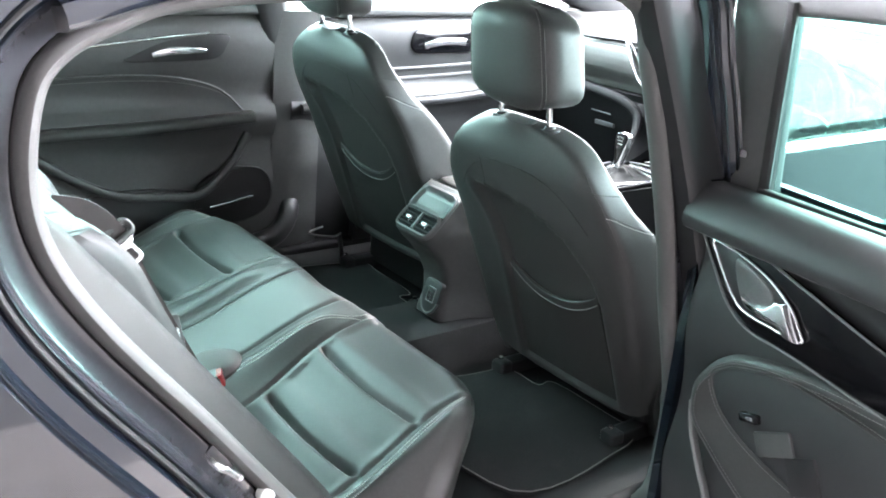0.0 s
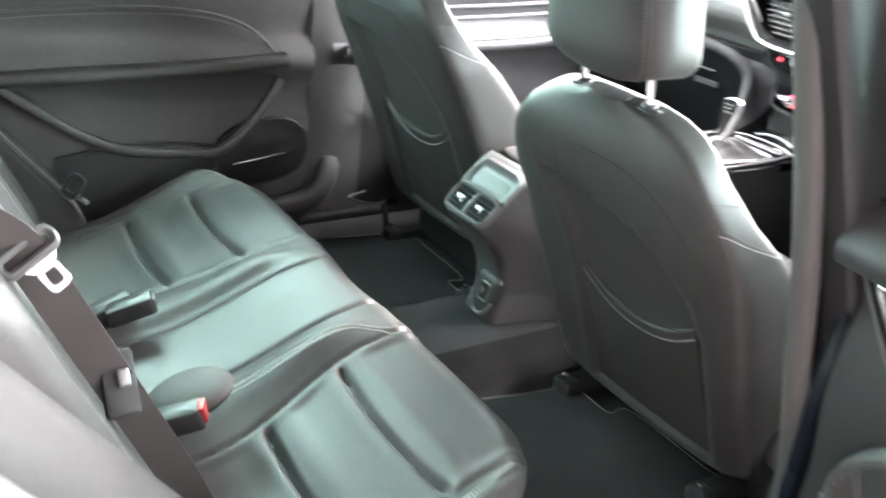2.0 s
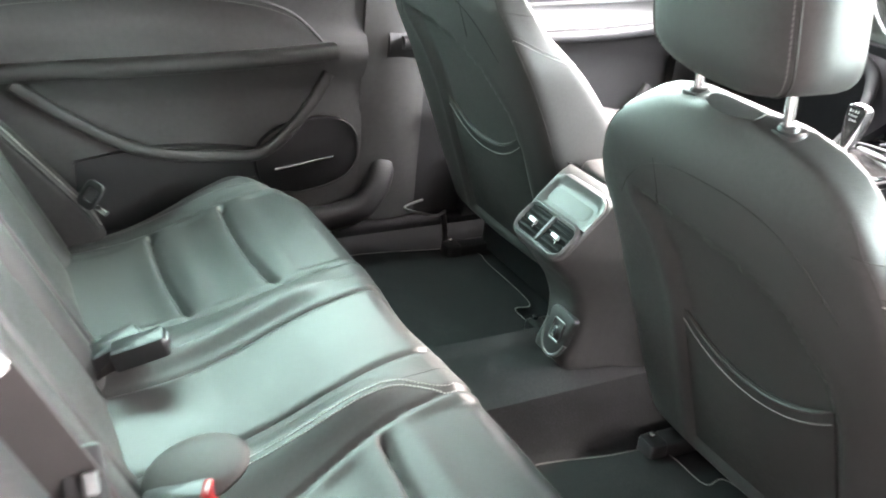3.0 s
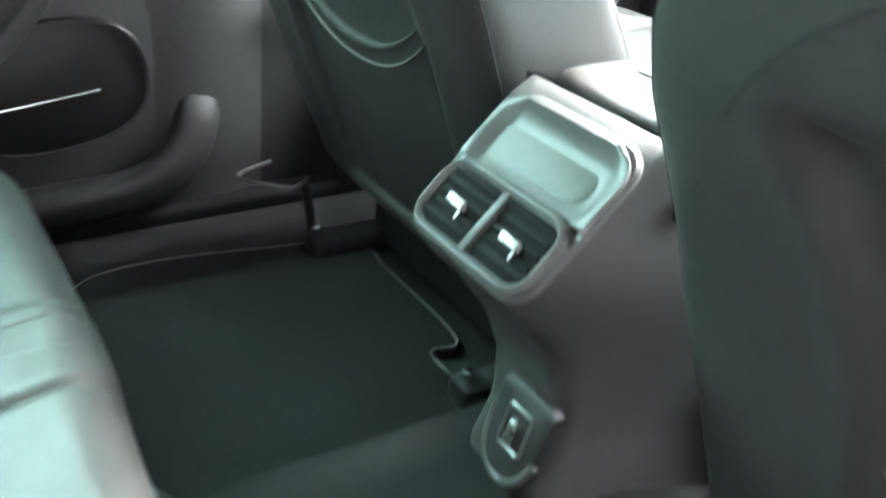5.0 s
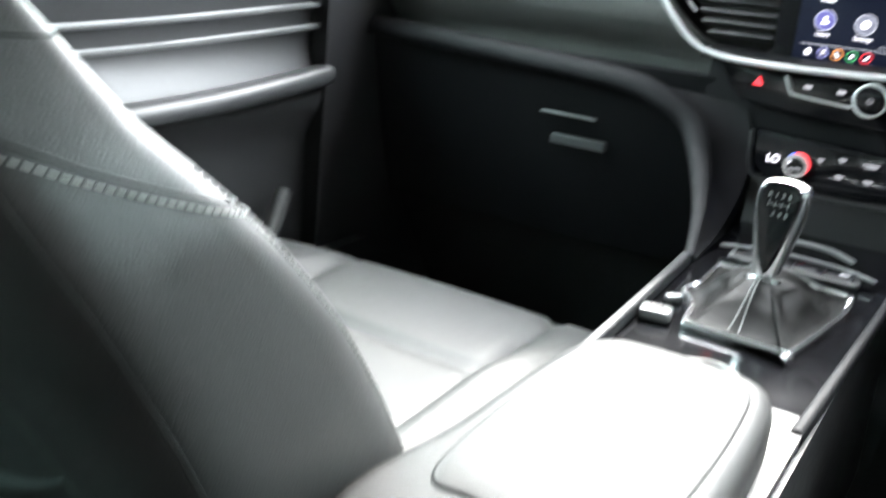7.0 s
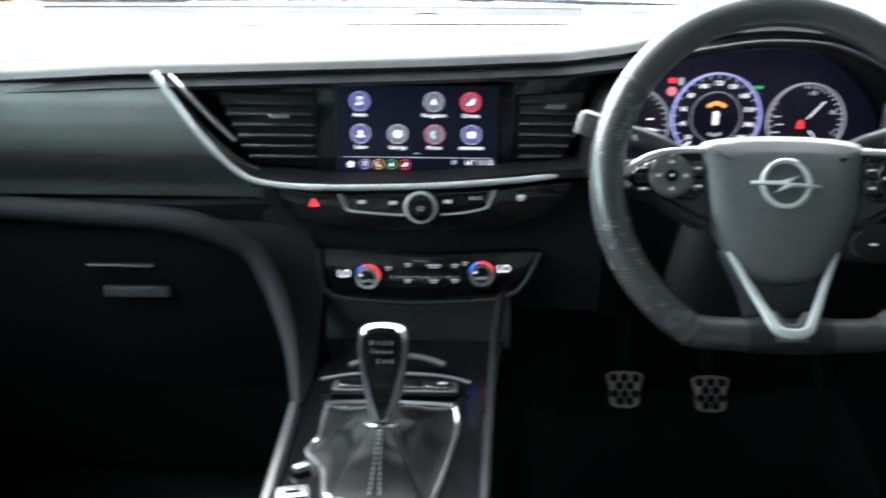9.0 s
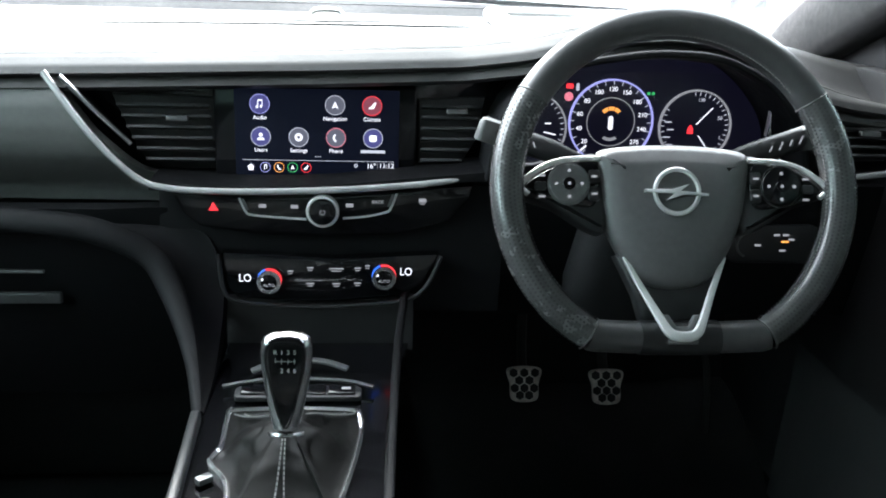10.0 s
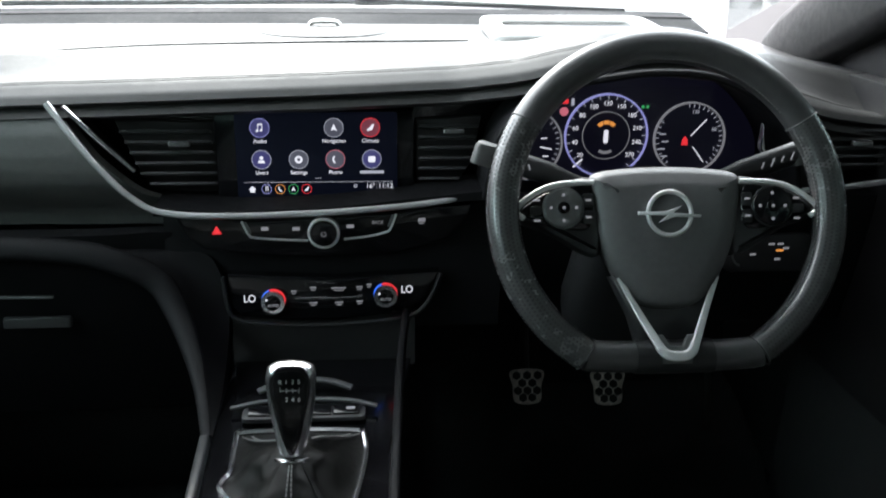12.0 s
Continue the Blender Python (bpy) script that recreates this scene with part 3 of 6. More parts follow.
# ---- door trims of the passenger side ----
def rear_door_trim():
    d = thing("rear_door", (-.78, -.9, .3), "closed black rear door with leather armrest and chrome handle", "car door")
    x0 = -.755

    def face(u, v):
        y, z = -1.40 + 1.02 * u, .30 + .72 * v
        x = x0 + .018 * bell(z - .92, .09) - .004 * bell(z - .80, .05) + .030 * bell(z - .71, .045) * smooth01((y + 1.25) / .2) + .012 * bell(z - .50, .10) - .035 * smooth01((z - .99) / .03)
        return (x, y, z)

    part("door_panel", slab(face, 40, 44, .05, (1, 0, 0)), SOFT_GREY, d, "grained black plastic door panel")
    arm = curve([(-.737, -1.20, .700), (-.722, -1.00, .706), (-.712, -.75, .712), (-.712, -.58, .718), (-.718, -.462, .724)], 30)
    part("armrest", sweep(arm, oval(.024, .018, 14, .7), (0, 0, 1)), LEATHER, d, "padded black armrest")
    bow = curve([(-.746, -1.20, .800), (-.742, -1.12, .838), (-.740, -.90, .850), (-.740, -.70, .842), (-.740, -.56, .805), (-.738, -.475, .732)], 50)
    part("insert_piping", tube(bow, .0035, 8, up=(1, 0, 0)), SOFT_GREY, d, "raised bow round the upper insert")
    bow2 = [p + Vector((.002, .012, -.014)) for p in bow[6:-4]]
    part("stitching", stitches(bow2, up=(1, 0, 0)), THREAD_DARK, d)
    pocket = curve([(-.735, -1.10, .680), (-.728, -.97, .585), (-.716, -.86, .532), (-.710, -.72, .512), (-.712, -.62, .512), (-.722, -.53, .585), (-.734, -.468, .672)], 50)
    part("door_pocket", sweep(pocket, oval(.013, .010, 12, .8), (1, 0, 0)), SOFT_GREY, d, "curved rim of the door pocket")
    part("pocket_face", slab(lambda u, v: (-.734 + .008 * math.sin(math.pi * u), -1.00 + .37 * u, .36 + (.155 + .02 * math.sin(math.pi * u)) * v), 12, 8, .02, (1, 0, 0)), SOFT, d)
    spk = [(.122 * spow(math.cos(a), .8), .084 * spow(math.sin(a), .8)) for a in (2 * math.pi * i / 40 for i in range(40))]
    m = Matrix.Translation((-.738, -.512, .488)) @ pose(0, 0, 0, 90, 0, 90) @ pose(0, 0, 0, 0, 0, 8)
    speaker = part("speaker_grille", plate(spk, .012, .004, m), HARD, d, "round black speaker grille")
    part("speaker_ring", frame_ring(spk, [(x * .95, y * .95) for x, y in spk], .015, .004, m), SOFT, speaker)
    part("chrome_line", sweep(curve([(-.724, -.590, .463), (-.722, -.52, .473), (-.724, -.455, .481)], 10), oval(.003, .0016, 8), (1, 0, 0)), CHROME, speaker)
    cup = part("handle_recess", plate([(p.x, p.y) for p in curve([(x, y, 0) for x, y in ((-.150, -.030), (-.02, -.032), (.10, -.026), (.135, .010), (.140, .036), (.10, .040), (-.03, .026), (-.12, -.008))], 48, True)], .006, .002, Matrix.Translation((-.742, -.665, .915)) @ pose(0, 0, 0, 90, 0, 90)), HARD, d, "gloss black handle surround")
    part("inner_handle", sweep(curve([(-.732, -.745, .902), (-.722, -.700, .914), (-.720, -.64, .915), (-.728, -.595, .912)], 16), oval(.011, .005, 10, .7), (1, 0, 0), sizes=[.4 + .6 * math.sin(math.pi * min(1, .15 + i / 18)) for i in range(16)]), CHROME, cup, "chrome door pull")
    part("trim_strip", sweep(curve([(-.736, -1.0, .918), (-.734, -.84, .935), (-.734, -.70, .950), (-.738, -.58, .958)], 16), oval(.0035, .002, 8), (1, 0, 0)), CHROME, d, "thin chrome trim strip")
    part("belt_ledge", sweep(curve([(-.765, -1.42, 1.012), (-.762, -.9, 1.018), (-.765, -.42, 1.022)], 10), rounded(.06, .028, .010), (0, 0, 1)), SOFT_GREY, d)
    part("pillar_foot_trim", sweep(curve([(-.742, -.58, .315), (-.735, -.50, .322), (-.728, -.43, .330), (-.724, -.375, .352), (-.732, -.340, .390), (-.750, -.322, .430), (-.775, -.32, .46)], 24), oval(.032, .024, 14, .8), (1, 0, 0)), SOFT, d, "rounded charcoal foot trim at the door pillar")


def front_door_trim():
    d = thing("passenger_door", (-.78, .2, .3), "closed black front passenger door with chrome pull and pocket", "car door")

    def face(u, v):
        y, z = -.33 + 1.15 * u, .30 + .72 * v
        x = -.755 + .020 * bell(z - .93, .08) + .032 * bell(z - .73, .045) - .03 * smooth01((z - .99) / .03)
        return (x, y, z)

    part("door_panel", slab(face, 40, 40, .05, (1, 0, 0)), SOFT, d, "grained black plastic door panel")
    part("armrest", sweep(curve([(-.728, -.30, .735), (-.712, -.05, .74), (-.708, .25, .745), (-.72, .50, .76)], 24), oval(.020, .015, 14, .7)), SOFT, d, "padded black armrest")
    for dz in (0, -.030):
        part("trim_strip", sweep(curve([(-.736, -.28, .835 + dz), (-.730, 0, .842 + dz), (-.728, .25, .848 + dz), (-.735, .55, .86 + dz)], 20), oval(.0045, .0025, 8), (1, 0, 0)), SATIN, d, "thin chrome trim strip")
    cup = part("handle_recess", plate(rounded(.26, .075, .034), .006, .002, Matrix.Translation((-.737, .22, .925)) @ pose(0, 0, 0, 90, 0, 90)), PIANO, d)
    part("inner_handle", sweep(curve([(-.728, .14, .912), (-.716, .19, .925), (-.716, .25, .926), (-.724, .30, .922)], 14), oval(.012, .005, 10, .7), (1, 0, 0)), CHROME, cup, "chrome door pull")
    part("door_pocket", sweep(curve([(-.722, -.20, .58), (-.705, -.05, .50), (-.700, .15, .47), (-.705, .33, .50), (-.72, .42, .60)], 30), oval(.013, .011, 12, .8), (1, 0, 0)), SOFT_GREY, d, "curved rim of the door pocket")
    part("belt_ledge", sweep(curve([(-.765, -.36, 1.012), (-.762, .2, 1.018), (-.765, .85, 1.022)], 10), rounded(.06, .028, .010)), SOFT_GREY, d)
    part("lower_skirt", slab(lambda u, v: (-.722 + .02 * v, -.10 + .70 * u, .29 + .20 * v), 8, 5, .03, (1, 0, 0)), HARD, d)


rear_door_trim()
front_door_trim()


# ---- the open rear door, hinged at the centre pillar ----
def open_door():
    hinge = Matrix.Translation((.815, -.325, 0)) @ pose(0, 0, 0, 0, 0, -9)   # local x runs from the hinge along the door, local -y is its inner face
    d = thing("open_rear_door", (1.2, -.38, .3), "rear door standing wide open, black trim with chrome pull", "car door")

    def put(name, data, mat, parent=d, label=""):
        return part(name, moved(data, hinge), mat, parent, label)

    def face(u, v):
        x, z = .0 + .98 * u, .30 + .63 * v
        cut = .17 * smooth01((.62 - z) / .25) * u
        y = -.030 - .030 * bell(z - .90, .05) - .020 * bell(z - .70, .10) - .018 * bell(z - .42, .08)
        return (x - cut, y, z)

    put("door_panel", slab(face, 40, 40, .03, (0, -1, 0)), SOFT, label="grained charcoal door panel")
    put("upper_pad", sweep(curve([(-.02, -.045, .895), (.30, -.050, .905), (.65, -.050, .915), (.98, -.045, .925)], 20), [(-.030, -.040), (.022, -.040), (.034, -.034), (.039, -.022), (.038, -.010), (.026, .014), (.010, .034), (-.006, .042), (-.030, .042)]), SOFT, label="soft charcoal upper door pad")
    put("door_skin", slab(lambda u, v: (-.02 + 1.0 * u - .17 * u * smooth01((.62 - (.28 + .66 * v)) / .25), .075 + .012 * math.sin(math.pi * v), .28 + .66 * v), 12, 12, .02, (0, 1, 0)), PAINT, label="glossy dark outer skin")
    put("hinge_edge", slab(lambda u, v: (-.03, -.04 + .11 * u, .28 + .66 * v), 4, 8, .02, (-1, 0, 0)), PAINT)
    # window frame and pane
    put("window_frame", sweep(curve([(.008, .020, .93), (-.004, .020, 1.08), (-.014, .018, 1.235)], 12), rounded(.122, .04, .012), (0, 1, 0)), SOFT_GREY, label="charcoal trimmed window upright")
    put("frame_seal", sweep(curve([(.066, -.002, .93), (.058, -.002, 1.08), (.050, -.002, 1.235)], 12), oval(.010, .008, 8), (0, 1, 0)), RUBBER)
    put("frame_strip", sweep(curve([(-.050, -.006, .93), (-.062, -.006, 1.08), (-.072, -.006, 1.235)], 12), oval(.005, .004, 8), (0, 1, 0)), PIANO)
    put("frame_top", sweep(curve([(.012, .018, 1.235), (.35, .018, 1.245), (.70, .018, 1.21), (.93, .02, 1.06), (.985, .02, .94)], 24), rounded(.045, .035, .010), (0, 1, 0)), SOFT_GREY)
    put("window_pane", slab(lambda u, v: (.05 + .91 * u - .10 * u * v, .020, .93 + (.30 - .10 * u * u) * v), 9, 7, .004, (0, 1, 0)), DEEP_TINT, label="green-tinted door glass")
    put("waist_seal", sweep(curve([(.06, -.004, .938), (.5, -.004, .944), (.97, -.004, .948)], 8), rounded(.016, .016, .004)), RUBBER, label="black rubber waist seal")
    # gloss insert with the pull
    blade = [(-.003, .876), (.028, .835), (.055, .803), (.093, .761), (.149, .737), (.253, .733), (.398, .722), (.62, .700), (.92, .665), (.92, .715), (.62, .760), (.381, .806), (.226, .842), (.115, .868), (.05, .880)]
    insert = put("trim_insert", plate(blade, .010, .003, pose(0, -.050, 0, 90)), PIANO, label="gloss black blade-shaped insert")
    put("insert_edge", tube(curve([(-.003, -.061, .877), (.115, -.061, .869), (.226, -.061, .843), (.381, -.061, .807), (.62, -.061, .761), (.92, -.061, .716)], 30), .0022, 8), SATIN, insert)
    put("insert_edge", tube(curve([(-.003, -.061, .876), (.055, -.061, .802), (.093, -.061, .760), (.149, -.061, .736), (.253, -.061, .732), (.62, -.061, .699)], 30), .0020, 8), SATIN, insert)
    cupl = [(.041, .853), (.055, .832), (.073, .810), (.100, .782), (.130, .765), (.190, .762), (.246, .763), (.238, .782), (.214, .808), (.170, .832), (.122, .846), (.08, .853)]
    cupc = [(p.x, p.y) for p in curve([(x, z, 0) for x, z in cupl], 60, True)]
    cup = put("handle_cup", plate(cupc, .005, .002, pose(0, -.058, 0, 90)), HARD, insert, "dark hollow behind the door pull")
    put("cup_rim", tube([Vector((x, -.064, z)) for x, z in counter(cupc)], .0024, 8, True, (0, 1, 0)), CHROME, cup, "thin chrome rim")
    bowl = [(.098, .843), (.143, .832), (.178, .814), (.183, .780), (.150, .772), (.127, .776), (.104, .812)]
    put("cup_bowl", plate([(p.x, p.y) for p in curve([(x, z, 0) for x, z in bowl], 30, True)], .0040, .002, pose(0, -.0625, 0, 90)), SATIN, cup, "satin silver handle cup")
    lever = [(.126, .794), (.150, .786), (.176, .790), (.196, .810), (.211, .811), (.230, .782), (.246, .762), (.225, .761), (.205, .771), (.170, .771), (.140, .780)]
    pull = put("inner_handle", plate(lever, .014, .006, pose(0, -.064, 0, 90)), CHROME, cup, "angular chrome door pull")
    # armrest pod with its switch
    pod = [(.046, .592), (.071, .640), (.105, .672), (.148, .694), (.257, .719), (.40, .731), (.65, .740), (.90, .742), (.90, .43), (.60, .40), (.35, .405), (.255, .425), (.185, .450), (.107, .493), (.055, .532)]
    podc = counter([(p.x, p.y) for p in curve([(x, z, 0) for x, z in pod], 90, True)])
    rings = []
    for lift, ins in ((0, 0), (.014, .0), (.024, .004), (.029, .012), (.030, .018), (.028, .022), (.026, .026)):
        rings.append([pose(0, -.034, 0, 90) @ Vector((x, z, lift)) for x, z in inset(podc, ins)])
    arm = put("armrest", loft(rings), LEATHER, label="padded black leather armrest pod")
    for ins, lift in ((.010, .0295), (.019, .0305)):
        put("stitching", stitches([pose(0, -.034, 0, 90) @ Vector((x, z, lift)) for x, z in inset(podc, ins)], thick=.0005, up=(0, 1, 0)), THREAD_DARK, arm, "grey double stitching")
    wellc = [(.092, .628), (.115, .655), (.153, .674), (.242, .694), (.413, .690), (.60, .66), (.60, .56), (.42, .53), (.28, .535), (.18, .555), (.12, .585)]
    wellc = counter([(p.x, p.y) for p in curve([(x, z, 0) for x, z in wellc], 70, True)])
    well = put("switch_well", plate(wellc, .004, .002, pose(0, -.0595, 0, 90)), SOFT, arm, "black switch panel")
    put("well_welt", tube([Vector((x, -.0640, z)) for x, z in wellc], .0022, 6, True, (0, 1, 0)), LEATHER, well)
    put("stitching", stitches([Vector((x, -.0645, z)) for x, z in inset(wellc, -.006)], thick=.0005, up=(0, 1, 0)), THREAD_DARK, well)
    sw = put("window_switch", rbox(.040, .016, .014, .004, pose(.188, -.066, .604, 90, -16, 0)), PIANO, well, "black window switch")
    put("switch_tip", rbox(.014, .005, .003, .001, pose(.192, -.0735, .606, 90, -16, 0)), CHROME, sw)
    put("pull_pocket", rbox(.075, .040, .008, .004, pose(.242, -.064, .586, 90, -28, 0)), SOFT_GREY, well, "shallow grey grip pocket")
    put("pocket_slot", rbox(.060, .060, .006, .004, pose(.305, -.064, .565, 90, -28, 0)), HARD, well)
    put("side_trim", sweep(curve([(.050, -.052, .56), (.066, -.058, .515), (.095, -.058, .46), (.125, -.058, .41), (.15, -.055, .33)], 14), oval(.006, .008, 8), (0, 1, 0)), SATIN, label="satin silver lower trim strip")
    for z in (.42, .78):
        part("door_hinge", rbox(.06, .05, .05, .012, pose(.795, -.318, z)), PAINT, d)


open_door()


# ---- front seats ----
LEAN = radians(21.2)
BACK_W = [(0, .240), (.1, .256), (.3, .265), (.44, .262), (.49, .250), (.535, .230), (.575, .202), (.600, .172), (.620, .130), (.632, .085), (.638, .040)]
BOLSTER = [(0, .150), (.12, .188), (.20, .184), (.26, .170), (.33, .150), (.40, .126), (.455, .100), (.49, .082), (.53, .072), (.58, .064), (.61, .056), (.63, .042), (.642, .020)]
MIDDLE = [(0, .125), (.28, .112), (.40, .098), (.5, .074), (.58, .062), (.61, .055), (.63, .042), (.642, .020)]


def front_seat(cx, dy, dz, label, inner):
    """inner: the sign of x of the side that faces the console."""
    seat = thing("front_seat", (cx, dy - .05, .27), label, "car seat", "front seats")

    def at(u, s, d):
        return Vector((cx + u, -.222 + dy - s * math.sin(LEAN) + d * math.cos(LEAN), .348 + dz + s * math.cos(LEAN) + d * math.sin(LEAN)))

    def shift(s):
        return -.010 * smooth01((s - .32) / .18) + .030 * smooth01((s - .55) / .09)

    out_ = -inner

    def lip(u):
        return .246 + .048 * min(1.2, abs(u - .036) / .13) ** 2.2

    def recess(u, s):
        """The hollow of the map pocket: how far the rear face is drawn in, with a soft raised brim."""
        v = u
        e = min(v - lerp([(0, -.108), (.30, -.100), (.40, -.115), (.44, -.132), (.465, -.152)], s),
                lerp([(0, .184), (.27, .184), (.342, .167), (.42, .114), (.445, .072), (.46, .032), (.47, -.03), (.478, -.08)], s) - v, .480 - s, s - .015)
        return .013 * smooth01((e + .006) / .018) - .0022 * bell(e + .012, .011)

    def skin(s, a):
        w, tb, tc = lerp(BACK_W, s), lerp(BOLSTER, s), lerp(MIDDLE, s)
        u, q = w * spow(math.cos(a), .34 if math.sin(a) > 0 else .20), spow(math.sin(a), .36)
        f = tc + (tb - tc) * smooth01((abs(u) / w - .45) / .40)
        d = tb / 2 * (1 + q) if q < 0 else tb / 2 + (f - tb / 2) * q
        if q < 0:
            d += -.010 * (1 - (u / w) ** 2) * -q
            d += recess(u, s) * smooth01((-q - .6) / .3) if .0 < s < .5 else 0
        return at(u, s, d + shift(s))

    def flank(sg, s, v):
        """A place on the side of the backrest, v of the way from its rear to its front edge."""
        q = 2 * v - 1
        sa = min(1, abs(q)) ** (1 / .36)
        a = math.atan2(math.copysign(sa, q), (1 - sa * sa) ** .5)
        return skin(s, a if sg > 0 else math.pi - a)

    angles = [math.pi * k / 34 for k in range(34)] + [math.pi * (1 + .012 * k) for k in range(1, 17)]
    for k in range(57):
        c = (.955 * (2 * k / 56 - 1))
        cc = spow(c, 1 / .20)
        angles.append(2 * math.pi - math.acos(cc))
    angles = sorted(a % (2 * math.pi) for a in angles) + [2 * math.pi * (1 - .006 * k) for k in range(16, 0, -1)]
    angles = sorted(set(round(a, 6) for a in angles))
    stations = [0, .008, .016, .024] + [.036 + .012 * i for i in range(40)] + [.516, .53, .55, .57, .59, .605, .618, .628, .635, .640, .642]
    back = part("backrest", loft([[skin(s, a) for a in angles] for s in stations]), LEATHER, seat, "black leather backrest with raised side bolsters and hollowed rear", smooth=60)

    def rear(u, s, lift=0.0):
        w = lerp(BACK_W, s)
        return at(u, s, -.010 * (1 - min(1, abs(u) / w) ** 2) - lift + shift(s))

    # map pocket drawn across the hollow, with its sagging rolled edge
    LC = .036
    rows = []
    for i in range(16):
        v = i / 15
        row = [LC + (.134 + .008 * (1 - v)) * (2 * k / 24 - 1) for k in range(25)]
        rows.append([rear(u, .022 + (lip(u) - .022) * v, -.008 + (.006 * math.sin(math.pi * v * .9) + .002 * v) * (1 - ((u - LC) / .142) ** 2)) for u in row]
                    + [rear(u, .022 + (lip(u) - .022) * v, -.0145) for u in reversed(row)])
    skin_, quads = loft(rows, caps=(False, False))
    for end in (0, 15 * 50):
        quads += [(end + k, end + k + 1, end + 48 - k, end + 49 - k) for k in range(24)]
    pocket = part("map_pocket", (skin_, quads), LEATHER_SMOOTH, back, "sagging black map pocket")
    span = [LC - .133 + .266 * i / 40 for i in range(41)]
    def brim(u, low, lift):
        g = 1 - ((u - LC) / .142) ** 2
        return rear(u, lip(u) - low, -.008 + .0035 * g + lift)
    part("pocket_edge", sweep([brim(u, 0, -.001) for u in span], oval(.0036, .0036, 8), (0, 1, 0), sizes=[.3 + .7 * min(1, 4 * min(i, 40 - i) / 40) for i in range(41)]), LEATHER, pocket, "rolled edge of the pocket")
    part("pocket_seam", tube([brim(u, .019, .0015) for u in span], .0012, 6, up=(0, 1, 0)), THREAD_DARK, pocket, "thin grey seam")

    def rear_on(u, s):
        return skin(s, -math.acos(spow(u / lerp(BACK_W, s), 1 / .20)))

    # seams: round the rear edge, across the bolsters, over the shoulders
    for sg in (-1, 1):
        seam = [flank(sg, s, .11) for s in (.02 + .565 * i / 60 for i in range(61))]
        part("seam", tube(seam, .0009, 6, up=(0, 1, 0)), LEATHER_SMOOTH, back)
        side = [flank(sg, .516 - .090 * v ** 1.3, .12 + .82 * v) for v in (i / 30 for i in range(31))]
        part("seam", tube(side, .0008, 6, up=(1, 0, 0)), LEATHER_SMOOTH, back)
        upper = [flank(sg, .556 - .03 * v, .05 + .85 * v) for v in (i / 24 for i in range(25))]
        part("seam", tube(upper, .0007, 6, up=(1, 0, 0)), LEATHER_SMOOTH, back)
        low = [flank(sg, .508 - .090 * v ** 1.3, .12 + .82 * v) + Vector((sg * .0006, 0, 0)) for v in (i / 60 for i in range(61))]
        part("stitching", stitches(low, .0046, .0032, .0006, up=(1, 0, 0)), THREAD, back, "pale stitching across the bolster")
        edge = [flank(sg, s, .86) + Vector((sg * .0004, .0, 0)) for s in (.10 + .36 * i / 60 for i in range(61))]
        part("stitching", stitches(edge, .0052, .0036, .0005, up=(1, 0, 0)), THREAD_DARK, back)
    top = [rear_on(u, .560 - .10 * (abs(u) / .19) ** 3) for u in (-.19 + .38 * i / 40 for i in range(41))]
    part("seam", tube(top, .0008, 6, up=(0, 1, 0)), LEATHER_SMOOTH, back)
    part("seam", tube([rear_on(-.10 * out_, .485 + .07 * i / 12) for i in range(13)], .0008, 6, up=(1, 0, 0)), LEATHER_SMOOTH, back)

    # headrest on its two posts
    base = at(0, .632, .045)

    def head_skin(v, a, lift=0.0):
        g = min(1, (1 - (2 * v - 1) ** 6)) ** .45
        w, t = (.130 - .012 * v) * max(g, .25) + lift, .060 * max(g, .25) + lift
        c = base + Vector((0, -.012 - .10 * v * .30, .024 + .205 * v))
        return c + Vector((w * spow(math.cos(a), .5), t * spow(math.sin(a), .6) + .006 * math.cos(a) ** 2, .010 * math.cos(a) ** 2 * (1 - 2 * v)))

    levels = [0, .008, .02, .04, .07, .11] + [.16 + .0425 * k for k in range(17)] + [.89, .93, .96, .98, .992, 1]
    head = part("headrest", loft([[head_skin(v, 2 * math.pi * k / 48) for k in range(48)] for v in levels]), LEATHER, seat, "black leather headrest", smooth=60)
    for sg in (-1, 1):
        a = radians(270 + sg * 47)
        pipe = [head_skin(.03 + .94 * i / 60, a, .0004) for i in range(61)]
        part("piping", tube(pipe, .0016, 6, up=(1, 0, 0)), LEATHER_SMOOTH, head, "piped seam")
        part("stitching", stitches([head_skin(.05 + .90 * i / 80, radians(270 + sg * 41), .0006) for i in range(81)], .0058, .0038, .0005, up=(0, 1, 0)), THREAD_DARK, head)
    for sg in (-1, 1):
        p = part("headrest_post", rod(base + Vector((sg * .071, -.004, -.03)), base + Vector((sg * .071, -.016, .060)), .0062), CHROME, seat, "bright steel headrest post")
        m = Matrix.Translation(base + Vector((sg * .071, -.005, -.0085))) @ pose(0, 0, 0, 6, 0, 0)
        part("post_collar", join(plate(rounded(.044, .030, .014), .007, .002, m), disc(.012, .013, m)), HARD, p, "black plastic collar")

    # cushion: flat middle between round side bolsters that fall away to the front
    def seat_top(u, v, w):
        t = abs(u) / w
        e = min(1, (1 - v) * 6)
        z = .478 + dz + .030 * v - .050 * (1 - e) ** 2
        rise = .052 * (1 - .97 * smooth01((v - .45) / .45))
        z += rise * smooth01((t - .52) / .20) * (1 - max(0, (t - .74) / .26) ** 2.2)
        return z - .010 * bell(t - .56, .030) - .007 * bell(v - .62, .014) * smooth01((.56 - t) / .05)

    rings = []
